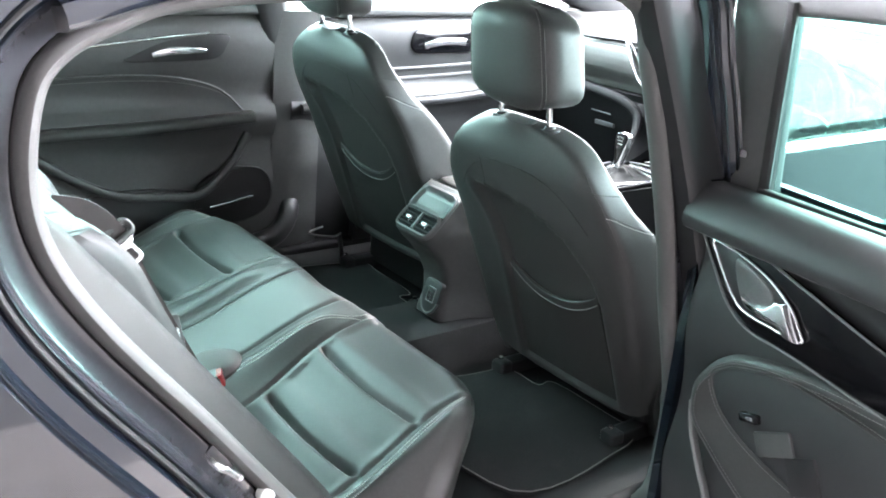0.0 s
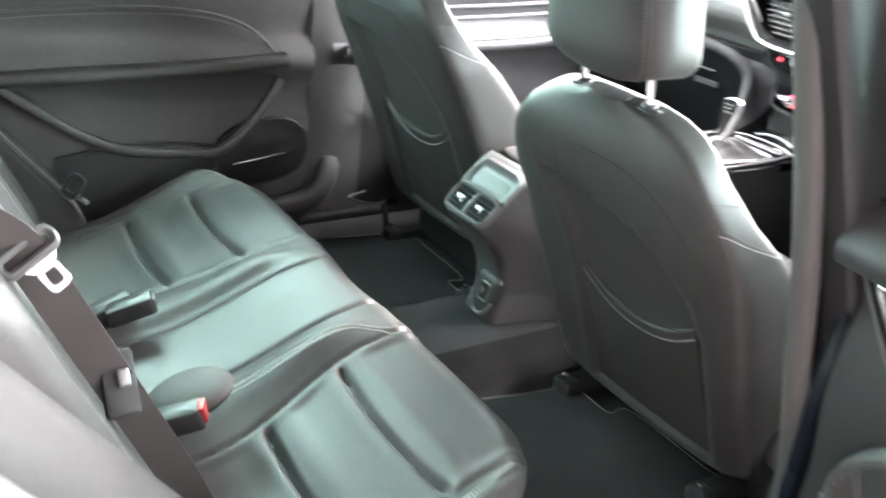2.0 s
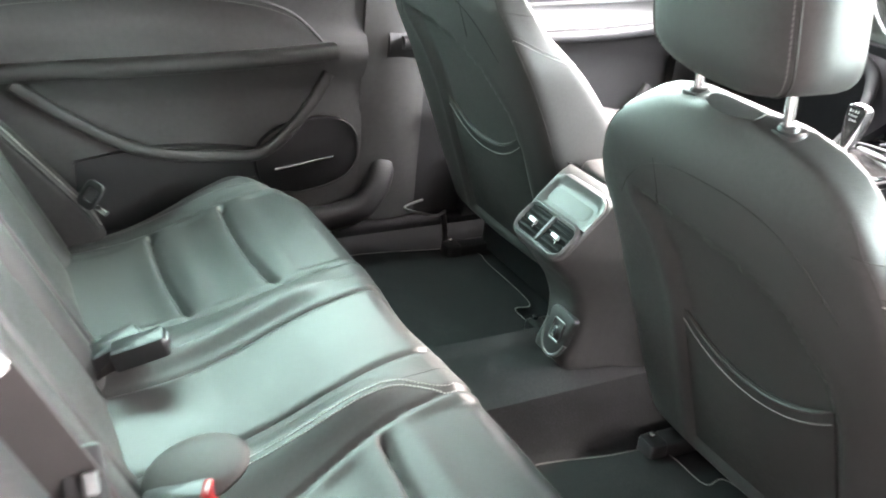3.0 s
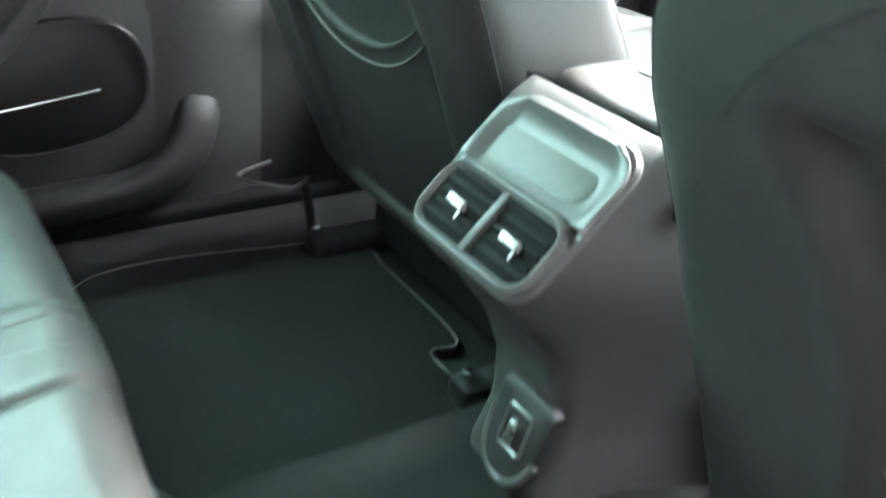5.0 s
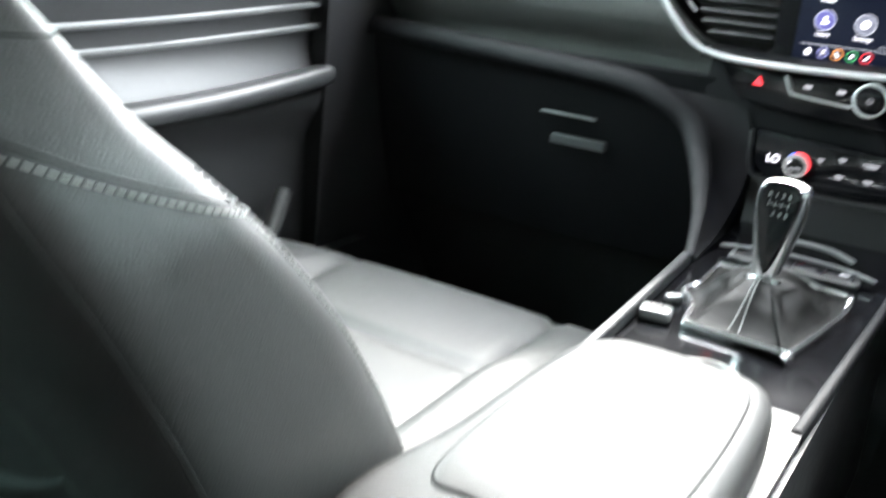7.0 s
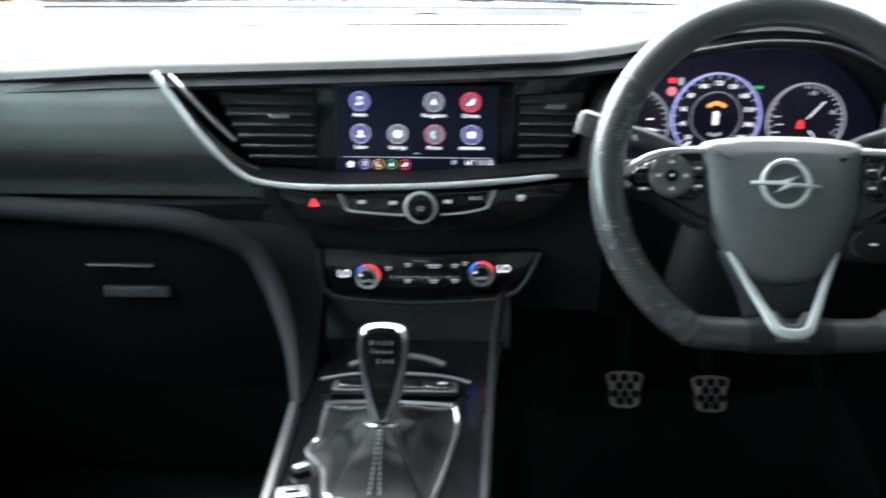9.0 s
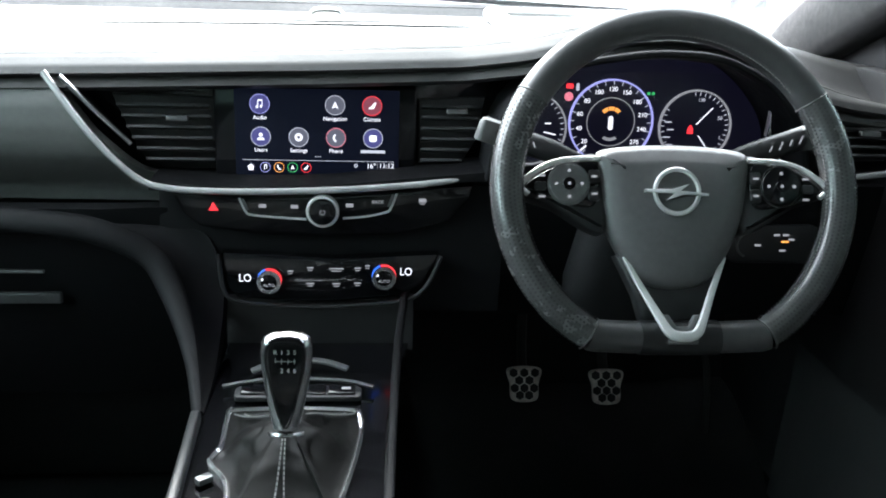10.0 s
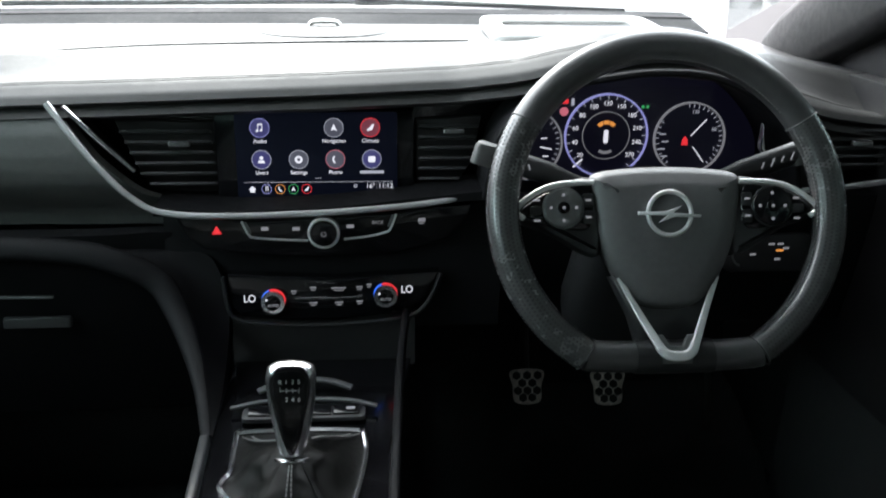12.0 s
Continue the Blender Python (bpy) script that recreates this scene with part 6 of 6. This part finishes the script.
    for x, z, w in ((-.042, .750, .007), (-.018, .7545, .008), (-.018, .734, .010), (.014, .7535, .018), (.014, .734, .010), (.040, .7545, .008), (.040, .735, .008), (.052, .7575, .006)):
        part("button_symbol", join(rbox(w, .0016, .0004, .0001, facing(x, Y - .0003, z + .0016)), rbox(w * .7, .0012, .0004, .0001, facing(x, Y - .0003, z - .0014))), L_DIM, body)


climate_panel()

# the soft edge that sweeps from the door down to the console, and the panels either side of it
band = curve([(-.735, .606, .829), (-.60, .604, .824), (-.455, .602, .818), (-.31, .596, .8105), (-.250, .592, .7980), (-.203, .588, .7740), (-.178, .565, .742), (-.156, .525, .708), (-.140, .480, .680), (-.1265, .424, .652)], 90)
# edge and cheek: shade of the lower dash is in their colour
part("sweep_edge", sweep(band, oval(.0160, .010, 18), (0, -.8, .6), sizes=[1 - .62 * smooth01((i - 50) / 40) for i in range(90)]), SHADED_TRIM, DASH, "black edge sweeping from dash to console, shade in its colour")
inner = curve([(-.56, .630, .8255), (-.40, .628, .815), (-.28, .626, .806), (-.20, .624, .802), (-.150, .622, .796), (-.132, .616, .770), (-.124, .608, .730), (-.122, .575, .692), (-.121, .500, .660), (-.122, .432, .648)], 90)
part("console_cheek", loft([[a, a.lerp(b, .35) + Vector((0, .012, 0)), a.lerp(b, .7) + Vector((0, .010, 0)), b, b + Vector((0, .03, -.01)), a + Vector((0, .03, -.01))] for a, b in zip(band, inner)]), SHADED_TRIM, DASH, "black cheek beside the centre stack, shade in its colour")


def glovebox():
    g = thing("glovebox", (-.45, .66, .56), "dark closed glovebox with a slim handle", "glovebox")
    # the lid's near-black colour includes the footwell shade
    part("door_face", slab(lambda u, v: (-.735 + .545 * u, .612 + .075 * (1 - v) ** 1.3 + .015 * bell(u - 1, .10), .55 + .275 * v), 24, 14, .03, (0, -1, 0)), SHADED_TRIM, g, "soft black glovebox lid, shade in its colour")
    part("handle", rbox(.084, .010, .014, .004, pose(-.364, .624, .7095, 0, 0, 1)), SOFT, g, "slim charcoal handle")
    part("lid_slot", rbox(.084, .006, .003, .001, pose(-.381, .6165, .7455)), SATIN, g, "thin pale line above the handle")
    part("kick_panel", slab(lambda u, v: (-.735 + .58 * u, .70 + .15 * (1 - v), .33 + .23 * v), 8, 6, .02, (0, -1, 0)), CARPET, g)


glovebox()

# knee panel coloured near-black for the shade below the dash
part("knee_panel", slab(lambda u, v: (.135 + .605 * u, .640 + .060 * (1 - v) ** 1.2, .660 + .20 * v), 16, 10, .03, (0, -1, 0)), SHADED_TRIM, DASH, "black lower panel on the driver's side, shade in its colour")
lights = part("light_switch_panel", plate(rounded(.125, .052, .016), .008, .003, facing(.578, .645, .782)), HARD, DASH, "black headlamp switch panel")
part("light_knob", ring(.018, .0155, .006, facing(.545, .640, .782), 30, 110, 250), SATIN, lights)
part("switch_mark", rbox(.010, .0025, .0006, .0002, facing(.592, .6365, .786)), L_ORANGE, lights, "orange lamp mark")
for x, z in ((.556, .781), (.580, .795), (.592, .795), (.600, .789), (.590, .774)):
    part("switch_mark", rbox(.008, .0028, .0006, .0002, facing(x, .6365, z)), L_DIM, lights)


# ---- instrument cluster ----
def cluster():
    c = thing("instrument_cluster", (.38, .72, .87), "instrument cluster with three dials under a hood", "instrument cluster")
    board = part("dial_board", plate([(.205, .865), (.575, .865), (.572, .965), (.53, 1.000), (.45, 1.024), (.33, 1.026), (.25, 1.004), (.205, .955)], .02, .004, pose(0, .728, 0, 90)), DIAL, c, "black dial board")
    Y = .7075

    def dial(x, z, r, rim):
        m = facing(x, Y, z)
        d = part("dial", disc(r, .002, m, 44), DIAL, board, "round instrument dial")
        part("dial_rim", ring(r + .0008, r - .0007, .006, m, 56), rim, d, "lit dial rim" if rim is L_VIOLET else "bright dial rim")
        return d

    # speedometer
    d, m = dial(.3665, .9265, .0548, L_VIOLET), facing(.3665, Y, .9265)
    speeds = ["20", "40", "60", "80", "100", "120", "150", "180", "210", "240", "270"]
    for k, s in enumerate(speeds):
        a = radians(218 - 25.6 * k)
        words(s, .0082, facing(.3665 + .0425 * math.cos(a), Y - .0026, .9265 + .0425 * math.sin(a)), L_WHITE, d, "speed_number")
    ticks = [rbox(.0050, .0009, .0006, .0002, facing(.3665 + .0508 * math.cos(a), Y - .0024, .9265 + .0508 * math.sin(a)) @ pose(0, 0, 0, 0, 0, math.degrees(a))) for a in (radians(230 - 12.8 * k) for k in range(23))]
    part("tick_marks", join(*ticks), L_GREY, d)
    part("inner_ring", ring(.0320, .0312, .003, m, 48), L_DIM, d)
    part("needle", rbox(.016, .0022, .001, .0005, facing(.3665 - .036, Y - .003, .9265 - .037) @ pose(0, 0, 0, 0, 0, 43)), L_WHITE, d, "white speed needle")
    part("car_symbol", rbox(.0062, .018, .0008, .0025, facing(.3665, Y - .0026, .9250)), L_WHITE, d, "small white car symbol")
    part("parking_arcs", join(*[ring(.0165, .0115, .0008, facing(.3665, Y - .0022, .9300), 8, a, a + 30) for a in (42, 76, 110)]), L_ORANGE, d, "orange parking sensor arcs")
    part("parking_arcs", join(ring(.0165, .0125, .0008, facing(.3665, Y - .0022, .9180), 8, 235, 305)), L_DIM, d)
    # gauges
    d2 = dial(.4790, .9225, .0475, L_DIM)
    part("gauge_needle", rbox(.030, .0013, .001, .0004, facing(.4790 + .012, Y - .003, .9225 + .014) @ pose(0, 0, 0, 0, 0, 48)), L_WHITE, d2, "white gauge needle")
    part("gauge_needle", rbox(.026, .0013, .001, .0004, facing(.4790 + .014, Y - .003, .9225 - .022) @ pose(0, 0, 0, 0, 0, -52)), L_WHITE, d2, "white gauge needle")
    part("belt_warning", plate([(-.0042, -.0055), (.0042, -.0055), (.0036, .0015), (.0012, .0058), (-.0012, .0058), (-.0036, .0015)], .0008, .0002, facing(.4735, Y - .0026, .9185)), L_RED, d2, "glowing red belt warning lamp")
    part("tick_marks", join(*[rbox(.0045, .0009, .0006, .0002, facing(.4790 + .043 * math.cos(a), Y - .0024, .9225 + .043 * math.sin(a)) @ pose(0, 0, 0, 0, 0, math.degrees(a))) for a in (radians(a) for a in list(range(-50, 95, 9)) + list(range(150, 235, 10)))]), L_GREY, d2)
    words("130", .0065, facing(.4850, Y - .0026, .9575), L_GREY, d2, "gauge_number")
    words("50", .0070, facing(.5120, Y - .0026, .9340), L_GREY, d2, "gauge_number")
    words("1", .0070, facing(.5140, Y - .0026, .9080), L_GREY, d2, "gauge_number")
    part("range_bars", join(*[rbox(.009, .0016, .0006, .0002, facing(.4430 + .004 * (k % 2), Y - .0026, .9280 - .0100 * k)) for k in range(4)]), L_GREY, d2)
    d3 = dial(.2610, .9160, .0465, L_DIM)
    part("tick_marks", join(*[rbox(.0045, .0009, .0006, .0002, facing(.2610 + .042 * math.cos(a), Y - .0024, .9160 + .042 * math.sin(a)) @ pose(0, 0, 0, 0, 0, math.degrees(a))) for a in (radians(a) for a in range(-50, 235, 10))]), L_GREY, d3)
    part("gauge_needle", rbox(.016, .0016, .001, .0004, facing(.2870, Y - .003, .9100) @ pose(0, 0, 0, 0, 0, -12)), L_WHITE, d3, "white gauge needle")
    part("range_bars", join(*[rbox(.008, .0016, .0006, .0002, facing(.2840 + .003 * k, Y - .0026, .9230 - .024 * k)) for k in range(2)]), L_WHITE, d3)
    # warning lamps
    part("warning_lamp", rbox(.0095, .0065, .0008, .0015, facing(.3100, Y + .0005, .9715)), L_RED, board, "red warning lamp")
    part("warning_lamp", disc(.0058, .001, facing(.3095, Y + .0005, .9580), 20), L_PINK, board, "pale red warning lamp")
    part("warning_lamp", rbox(.0040, .0095, .0008, .001, facing(.3205, Y + .0005, .9705)), L_GREY, board, "white warning lamp")
    part("side_light_lamp", join(rbox(.004, .0040, .0008, .001, facing(.4145, Y + .0005, .9640)), rbox(.004, .0040, .0008, .001, facing(.4205, Y + .0005, .9640))), L_GREEN, board, "green side light lamp")
    part("cluster_cover", slab(lambda u, v: (.215 + .35 * u, .688, .868 + .125 * v), 3, 3, .002, (0, -1, 0)), COVER, c, "clear cluster cover")
    hoodl = curve([(.196, .66, .880), (.212, .65, .955), (.27, .64, 1.004), (.34, .635, 1.022), (.40, .635, 1.027), (.46, .635, 1.021), (.52, .64, .992), (.566, .65, .94), (.585, .66, .880)], 40)
    # the lining's colour carries the shade under the hood
    part("cluster_hood", sweep(hoodl, rounded(.008, .14, .003), (0, 1, 0)), SHADED_TRIM, c, "black hood lining round the dials")


cluster()


# ---- steering wheel ----
WHEEL = pose(.3680, .430, .905, 68.3)


def steering_wheel():
    w = thing("steering_wheel", (.3665, .43, .905), "black perforated leather sports steering wheel with flat bottom", "steering wheel")

    def put(name, data, mat, parent=w, label="", smooth=50):
        return part(name, moved(data, WHEEL), mat, parent, label, smooth=smooth)

    R, LOW = .1750, -.0018

    def rim_at(a):
        x, y = R * math.cos(a), R * math.sin(a)
        if y < -.1505:
            y = -.1505 - .002 * (-.1505 - y) / .02
        return Vector((x, y + LOW, 0))

    def arc(a0, a1, n):
        return [rim_at(radians(a0 + (a1 - a0) * i / (n - 1))) for i in range(n)]

    prof = oval(.0172, .0178, 20)
    def punched(a0, a1):
        """Small round holes in even rows over the driver's side of the rim."""
        verts, faces = [], []
        rows = 17
        for j in range(rows):
            b = radians(-35 + 250 * j / (rows - 1))
            n = 62
            for i in range(n):
                a = radians(a0 + (a1 - a0) * (i + .5 * (j % 2) + .25) / n)
                p = rim_at(a)
                out = Vector((math.cos(a), math.sin(a), 0))
                nrm = out * math.cos(b) + Vector((0, 0, 1)) * math.sin(b)
                t = Vector((-math.sin(a), math.cos(a), 0))
                q = nrm.cross(t)
                c = p + out * math.cos(b) * .0172 + Vector((0, 0, 1)) * math.sin(b) * .0178 + nrm * .0004
                k = len(verts)
                verts += [c + (t * math.cos(g) + q * math.sin(g)) * .00130 for g in (math.pi / 3 * m for m in range(6))]
                faces.append(tuple(range(k, k + 6)))
        return verts, faces

    for a0, a1 in ((-58, 32), (148, 238)):
        side_ = put("rim_side", sweep(arc(a0, a1, 60), prof, (0, 0, 1)), PERFORATED, label="perforated leather rim section")
        put("hole_pattern", punched(a0 + 1, a1 - 1), RUBBER, side_, "rows of small dark holes", smooth=0)
    put("rim_top", sweep(arc(32.6, 147.4, 50), prof, (0, 0, 1)), WHEEL_HIDE, label="smooth leather rim top")
    put("rim_bottom", sweep(arc(238.6, 301.4, 40), oval(.0165, .0165, 18), (0, 0, 1)), WHEEL_HIDE, label="smooth flat leather rim bottom")
    for a in (32.3, 147.7, 238.3, 301.7):
        p = rim_at(radians(a))
        t = Vector((-math.sin(radians(a)), math.cos(radians(a)), 0))
        put("rim_seam", tube([p + (p.normalized() * math.cos(b) * .0174 + Vector((0, 0, 1)) * math.sin(b) * .0180) for b in (2 * math.pi * k / 24 for k in range(24))], .0011, 6, True, tuple(t)), LEATHER)
    lines = [[p * ((R - .0158) / R) + Vector((0, 0, .0065)) for p in arc(a0, a1, 80)] for a0, a1 in ((-40, 30), (150, 220), (240, 262), (278, 300), (40, 140))]
    for l in lines:
        put("stitching", stitches(l, .0042, .0026, .0007), THREAD_DARK, label="grey inner stitching")
    # hub pad
    pad = [(-.0825, .030), (-.072, .040), (-.035, .0445), (0, .0455), (.035, .0445), (.072, .040), (.0825, .030), (.080, .005), (.074, -.030), (.062, -.060), (.046, -.086), (.030, -.100), (.012, -.105), (-.012, -.105), (-.030, -.100), (-.046, -.086), (-.062, -.060), (-.074, -.030), (-.080, .005)]
    pl = counter([(p.x, p.y) for p in curve([(x, y, 0) for x, y in pad], 72, True)])
    rings = []
    for z, i in ((-.050, .012), (-.030, .002), (-.012, 0), (-.004, .003), (.001, .009), (.0045, .018), (.007, .030)):
        rings.append([(x, y, z) for x, y in (inset(pl, i) if i < .02 else [(x * (1 - i / .09), (y + .018) * (1 - i / .09) - .018) for x, y in pl])])
    hub = put("airbag_cover", loft(rings), HUB, label="smooth black airbag cover", smooth=70)
    bz = .0078
    put("badge_ring", tube([Vector((-.001 + .0228 * math.cos(a), -.006 + .0228 * math.sin(a), bz + .001)) for a in (2 * math.pi * i / 56 for i in range(56))], .0025, 10, True), BRIGHT, hub, "plain chrome badge ring")
    bolt = [(-.034, .0010), (-.006, .0010), (.012, .0065), (.003, -.0006), (.032, -.0030), (.032, -.0055), (.006, -.0045), (-.012, -.0105), (-.003, -.0030), (-.034, -.0022)]
    put("badge_bar", plate(bolt, .0055, .0010, Matrix.Translation((-.001, -.005, bz))), BRIGHT, hub, "plain chrome badge bar")
    words("AIRBAG", .0075, WHEEL @ Matrix.Translation((-.001, -.0595, .0065)), SOFT_GREY, hub, "embossed_word")
    put("embossed_mark", rbox(.009, .0025, .0006, .0003, Matrix.Translation((-.001, -.050, .0066))), SOFT_GREY, hub)
    # spokes with their switches
    for sg in (-1, 1):
        pod = [(sg * x, y) for x, y in ((.074, .030), (.110, .029), (.140, .021), (.165, .002), (.158, -.010), (.125, -.022), (.085, -.046), (.070, -.040))]
        pl2 = [(p.x, p.y) for p in curve([(x, y, 0) for x, y in pod], 48, True)]
        sp = put("spoke", plate(pl2, .030, .008, Matrix.Translation((0, 0, -.034))), SOFT, label="black spoke with switches")
        keys = [(sg * x, y) for x, y in ((.082, .0225), (.112, .0215), (.134, .0150), (.155, .0000), (.148, -.0080), (.120, -.0175), (.084, -.0195))]
        kl = [(p.x, p.y) for p in curve([(x, y, 0) for x, y in keys], 44, True)]
        put("switch_face", plate(kl, .008, .002, Matrix.Translation((0, 0, -.008))), PIANO, sp, "gloss black switch face")
        trim = curve([(sg * .078, .0285, -.002), (sg * .112, .0270, -.001), (sg * .138, .0190, 0), (sg * .161, .0005, .001), (sg * .153, -.0095, 0)], 30)
        put("switch_trim", sweep(trim, oval(.0030, .0032, 8), (0, 0, 1)), BRIGHT, sp, "chrome line over the switches")
        dm = Matrix.Translation((sg * .1115, .0015, -.001))
        pad_ = put("switch_pad", disc(.0205, .005, dm, 36, .0015), SATIN if sg < 0 else PIANO, sp, "round thumb pad")
        put("pad_ring", ring(.0220, .0203, .004, dm, 40), SATIN if sg < 0 else HARD, pad_)
        put("pad_centre", disc(.0065, .0065, dm, 24, .001), PIANO, pad_)
        # unlit pad marks, given a weak added glow so they show pale
        for k in range(4):
            a = math.pi / 2 * k
            put("pad_mark_glow", rbox(.0032, .0032, .0004, .0006, dm @ Matrix.Translation((.0135 * math.cos(a), .0135 * math.sin(a), .0052))), L_DIM, pad_)
        put("pad_mark_glow", rbox(.003, .003, .0004, .0008, dm @ Matrix.Translation((0, 0, .0067))), L_DIM, pad_)
        put("rocker", rbox(.012, .009, .004, .002, Matrix.Translation((sg * .1405, -.001, .001))), HARD, sp, "black rocker switch")
        for y in (.010, -.0115):
            put("switch_mark", rbox(.007, .0022, .0004, .0005, Matrix.Translation((sg * .139, y, .0004))), L_DIM, sp)
        for y in (.0095, -.0085):
            put("side_key", rbox(.012, .0145, .004, .003, Matrix.Translation((sg * .0850, y, .000))), HARD, sp, "small side key")
            put("key_mark", rbox(.006, .0022, .0004, .0005, Matrix.Translation((sg * .0850, y, .0022))), L_DIM, sp)
    # lower V spoke, one bright band whose foot lies over the rim
    half = [(.0525, -.072, -.008), (.0370, -.105, .001), (.0220, -.136, .0135), (.0135, -.1500, .0190)]
    band_ = curve([(-x, y, z) for x, y, z in half] + [(0, -.1535, .0200)] + half[::-1], 61)
    put("lower_spoke_trim", sweep(band_, rounded(.0100, .0075, .0025), (0, 0, 1), sizes=[1.05 - .55 * (abs(i - 30) / 30) ** 1.6 for i in range(61)]), BRIGHT, label="bright satin V-shaped lower spoke")
    put("lower_spoke_foot", plate([(-.0270, -.118), (-.0130, -.118), (-.006, -.130), (.006, -.130), (.0130, -.118), (.0270, -.118), (.0150, -.148), (-.0150, -.148)], .006, .002, Matrix.Translation((0, -.016, -.0130)) @ Matrix.Rotation(radians(-10), 4, "X")), SATIN, label="grey satin floor of the spoke")
    put("lower_spoke", plate([(-.060, -.070), (.060, -.070), (.040, -.112), (.030, -.150), (-.030, -.150), (-.040, -.112)], .020, .006, Matrix.Translation((0, 0, -.032))), SOFT, label="black lower spoke")
    put("rim_clip", sweep(arc(256.5, 283.5, 20), oval(.0178, .0176, 18), (0, 0, 1)), HARD, label="black clip round the rim foot")
    put("steering_column", rod((0, 0, -.05), (0, .03, -.30), .042, 24), HARD, label="black steering column shroud")
    put("column_shroud", loft([[(x * s, y * s + .012 - .05 * k, -.075 - .075 * k) for x, y in oval(.062, .052, 24, .75)] for k, s in ((0, .86), (.3, 1.0), (1, 1.08), (2.2, 1.12))]), HARD, label="black column shroud")


steering_wheel()


def stalk(sg, label):
    s = thing("control_stalk", (.3665 + sg * .09, .53, .92), label, "stalk", "column stalks")
    a, b = Vector((.3665 + sg * .055, .515, .905)), Vector((.3665 + sg * .182, .525, .944))
    rings = []
    for i in range(14):
        v = i / 13
        c = a.lerp(b, v)
        r = (.008 + .006 * smooth01((v - .15) / .3)) * (1 if v < .95 else .8)
        rings.append([c + Vector((0, math.cos(t) * r * .75, math.sin(t) * r)) for t in (2 * math.pi * k / 14 for k in range(14))])
    st = part("stalk_arm", loft(rings), HARD, s, "black plastic stalk arm", smooth=60)
    for k in range(4):
        p = a.lerp(b, .62 + .09 * k) + Vector((0, -.0108, .002))
        part("stalk_mark", rbox(.0016, .0006, .010 if k % 2 else .007, .0002, Matrix.Translation(p) @ pose(0, 0, 0, 0, sg * 17, 0)), L_DIM, st)
    part("stalk_end", rbox(.026, .020, .026, .007, Matrix.Translation(b) @ pose(0, 0, 0, 0, -sg * 17, 0)), SOFT_GREY, s, "ribbed stalk end")


stalk(1, "black wiper stalk with pale markings behind the wheel")
stalk(-1, "black indicator stalk behind the wheel")


# ---- pedals ----
def pedal(x, y, z, label):
    p = thing("pedal", (x, y, z - .03), label, "pedal", "foot pedals")
    m = pose(x, y, z, 90 - 24)
    line = [(-.027, .024), (.027, .024), (.025, -.003), (.020, -.031), (-.020, -.031), (-.025, -.003)]
    plate_ = part("pedal_plate", plate([(q.x, q.y) for q in curve([(a, b, 0) for a, b in line], 40, True)], .006, .002, m), ALLOY, p, "perforated bright alloy plate")
    for row, (yy, n) in enumerate(((.0155, 3), (.0025, 2), (-.0105, 3), (-.0225, 2))):
        for k in range(n):
            xx = (k - (n - 1) / 2) * .0185 * (1 - .05 * row)
            part("grip_stud", plate([(.0078 * math.cos(radians(30 + 60 * i)), .0078 * math.sin(radians(30 + 60 * i))) for i in range(6)], .0085, .0015, m @ Matrix.Translation((xx, yy, 0))), RUBBER, plate_)
    part("pedal_arm", tube(curve([(x, y + .004, z), (x, y + .05, z + .06), (x, y + .07, z + .30)], 14), .009, 8, up=(1, 0, 0)), HARD, p, "black pedal arm")


pedal(.3195, .957, .4365, "bright alloy clutch pedal with black rubber studs")
pedal(.4605, .950, .4345, "bright alloy brake pedal with black rubber studs")
part("footwell_cable", tube(curve([(.60, .98, .60), (.64, 1.0, .50), (.655, .99, .42), (.65, .96, .33)], 20), .006, 8), RUBBER, None, "black cable in the driver's footwell", category="cable")

# ---- lettering into meshes ----
bpy.context.view_layer.update()
deps = bpy.context.evaluated_depsgraph_get()
for ob, mat, parent, name in WORDS:
    me = bpy.data.meshes.new_from_object(ob.evaluated_get(deps))
    me.transform(ob.matrix_world)
    me.materials.clear()
    me.materials.append(mat)
    done = new(name, me)
    done.parent = parent
    done.matrix_parent_inverse = parent.matrix_basis.inverted() if parent.parent is None else Matrix.Identity(4)
for ob, mat, parent, name in WORDS:
    c = ob.data
    bpy.data.objects.remove(ob)
    bpy.data.curves.remove(c)
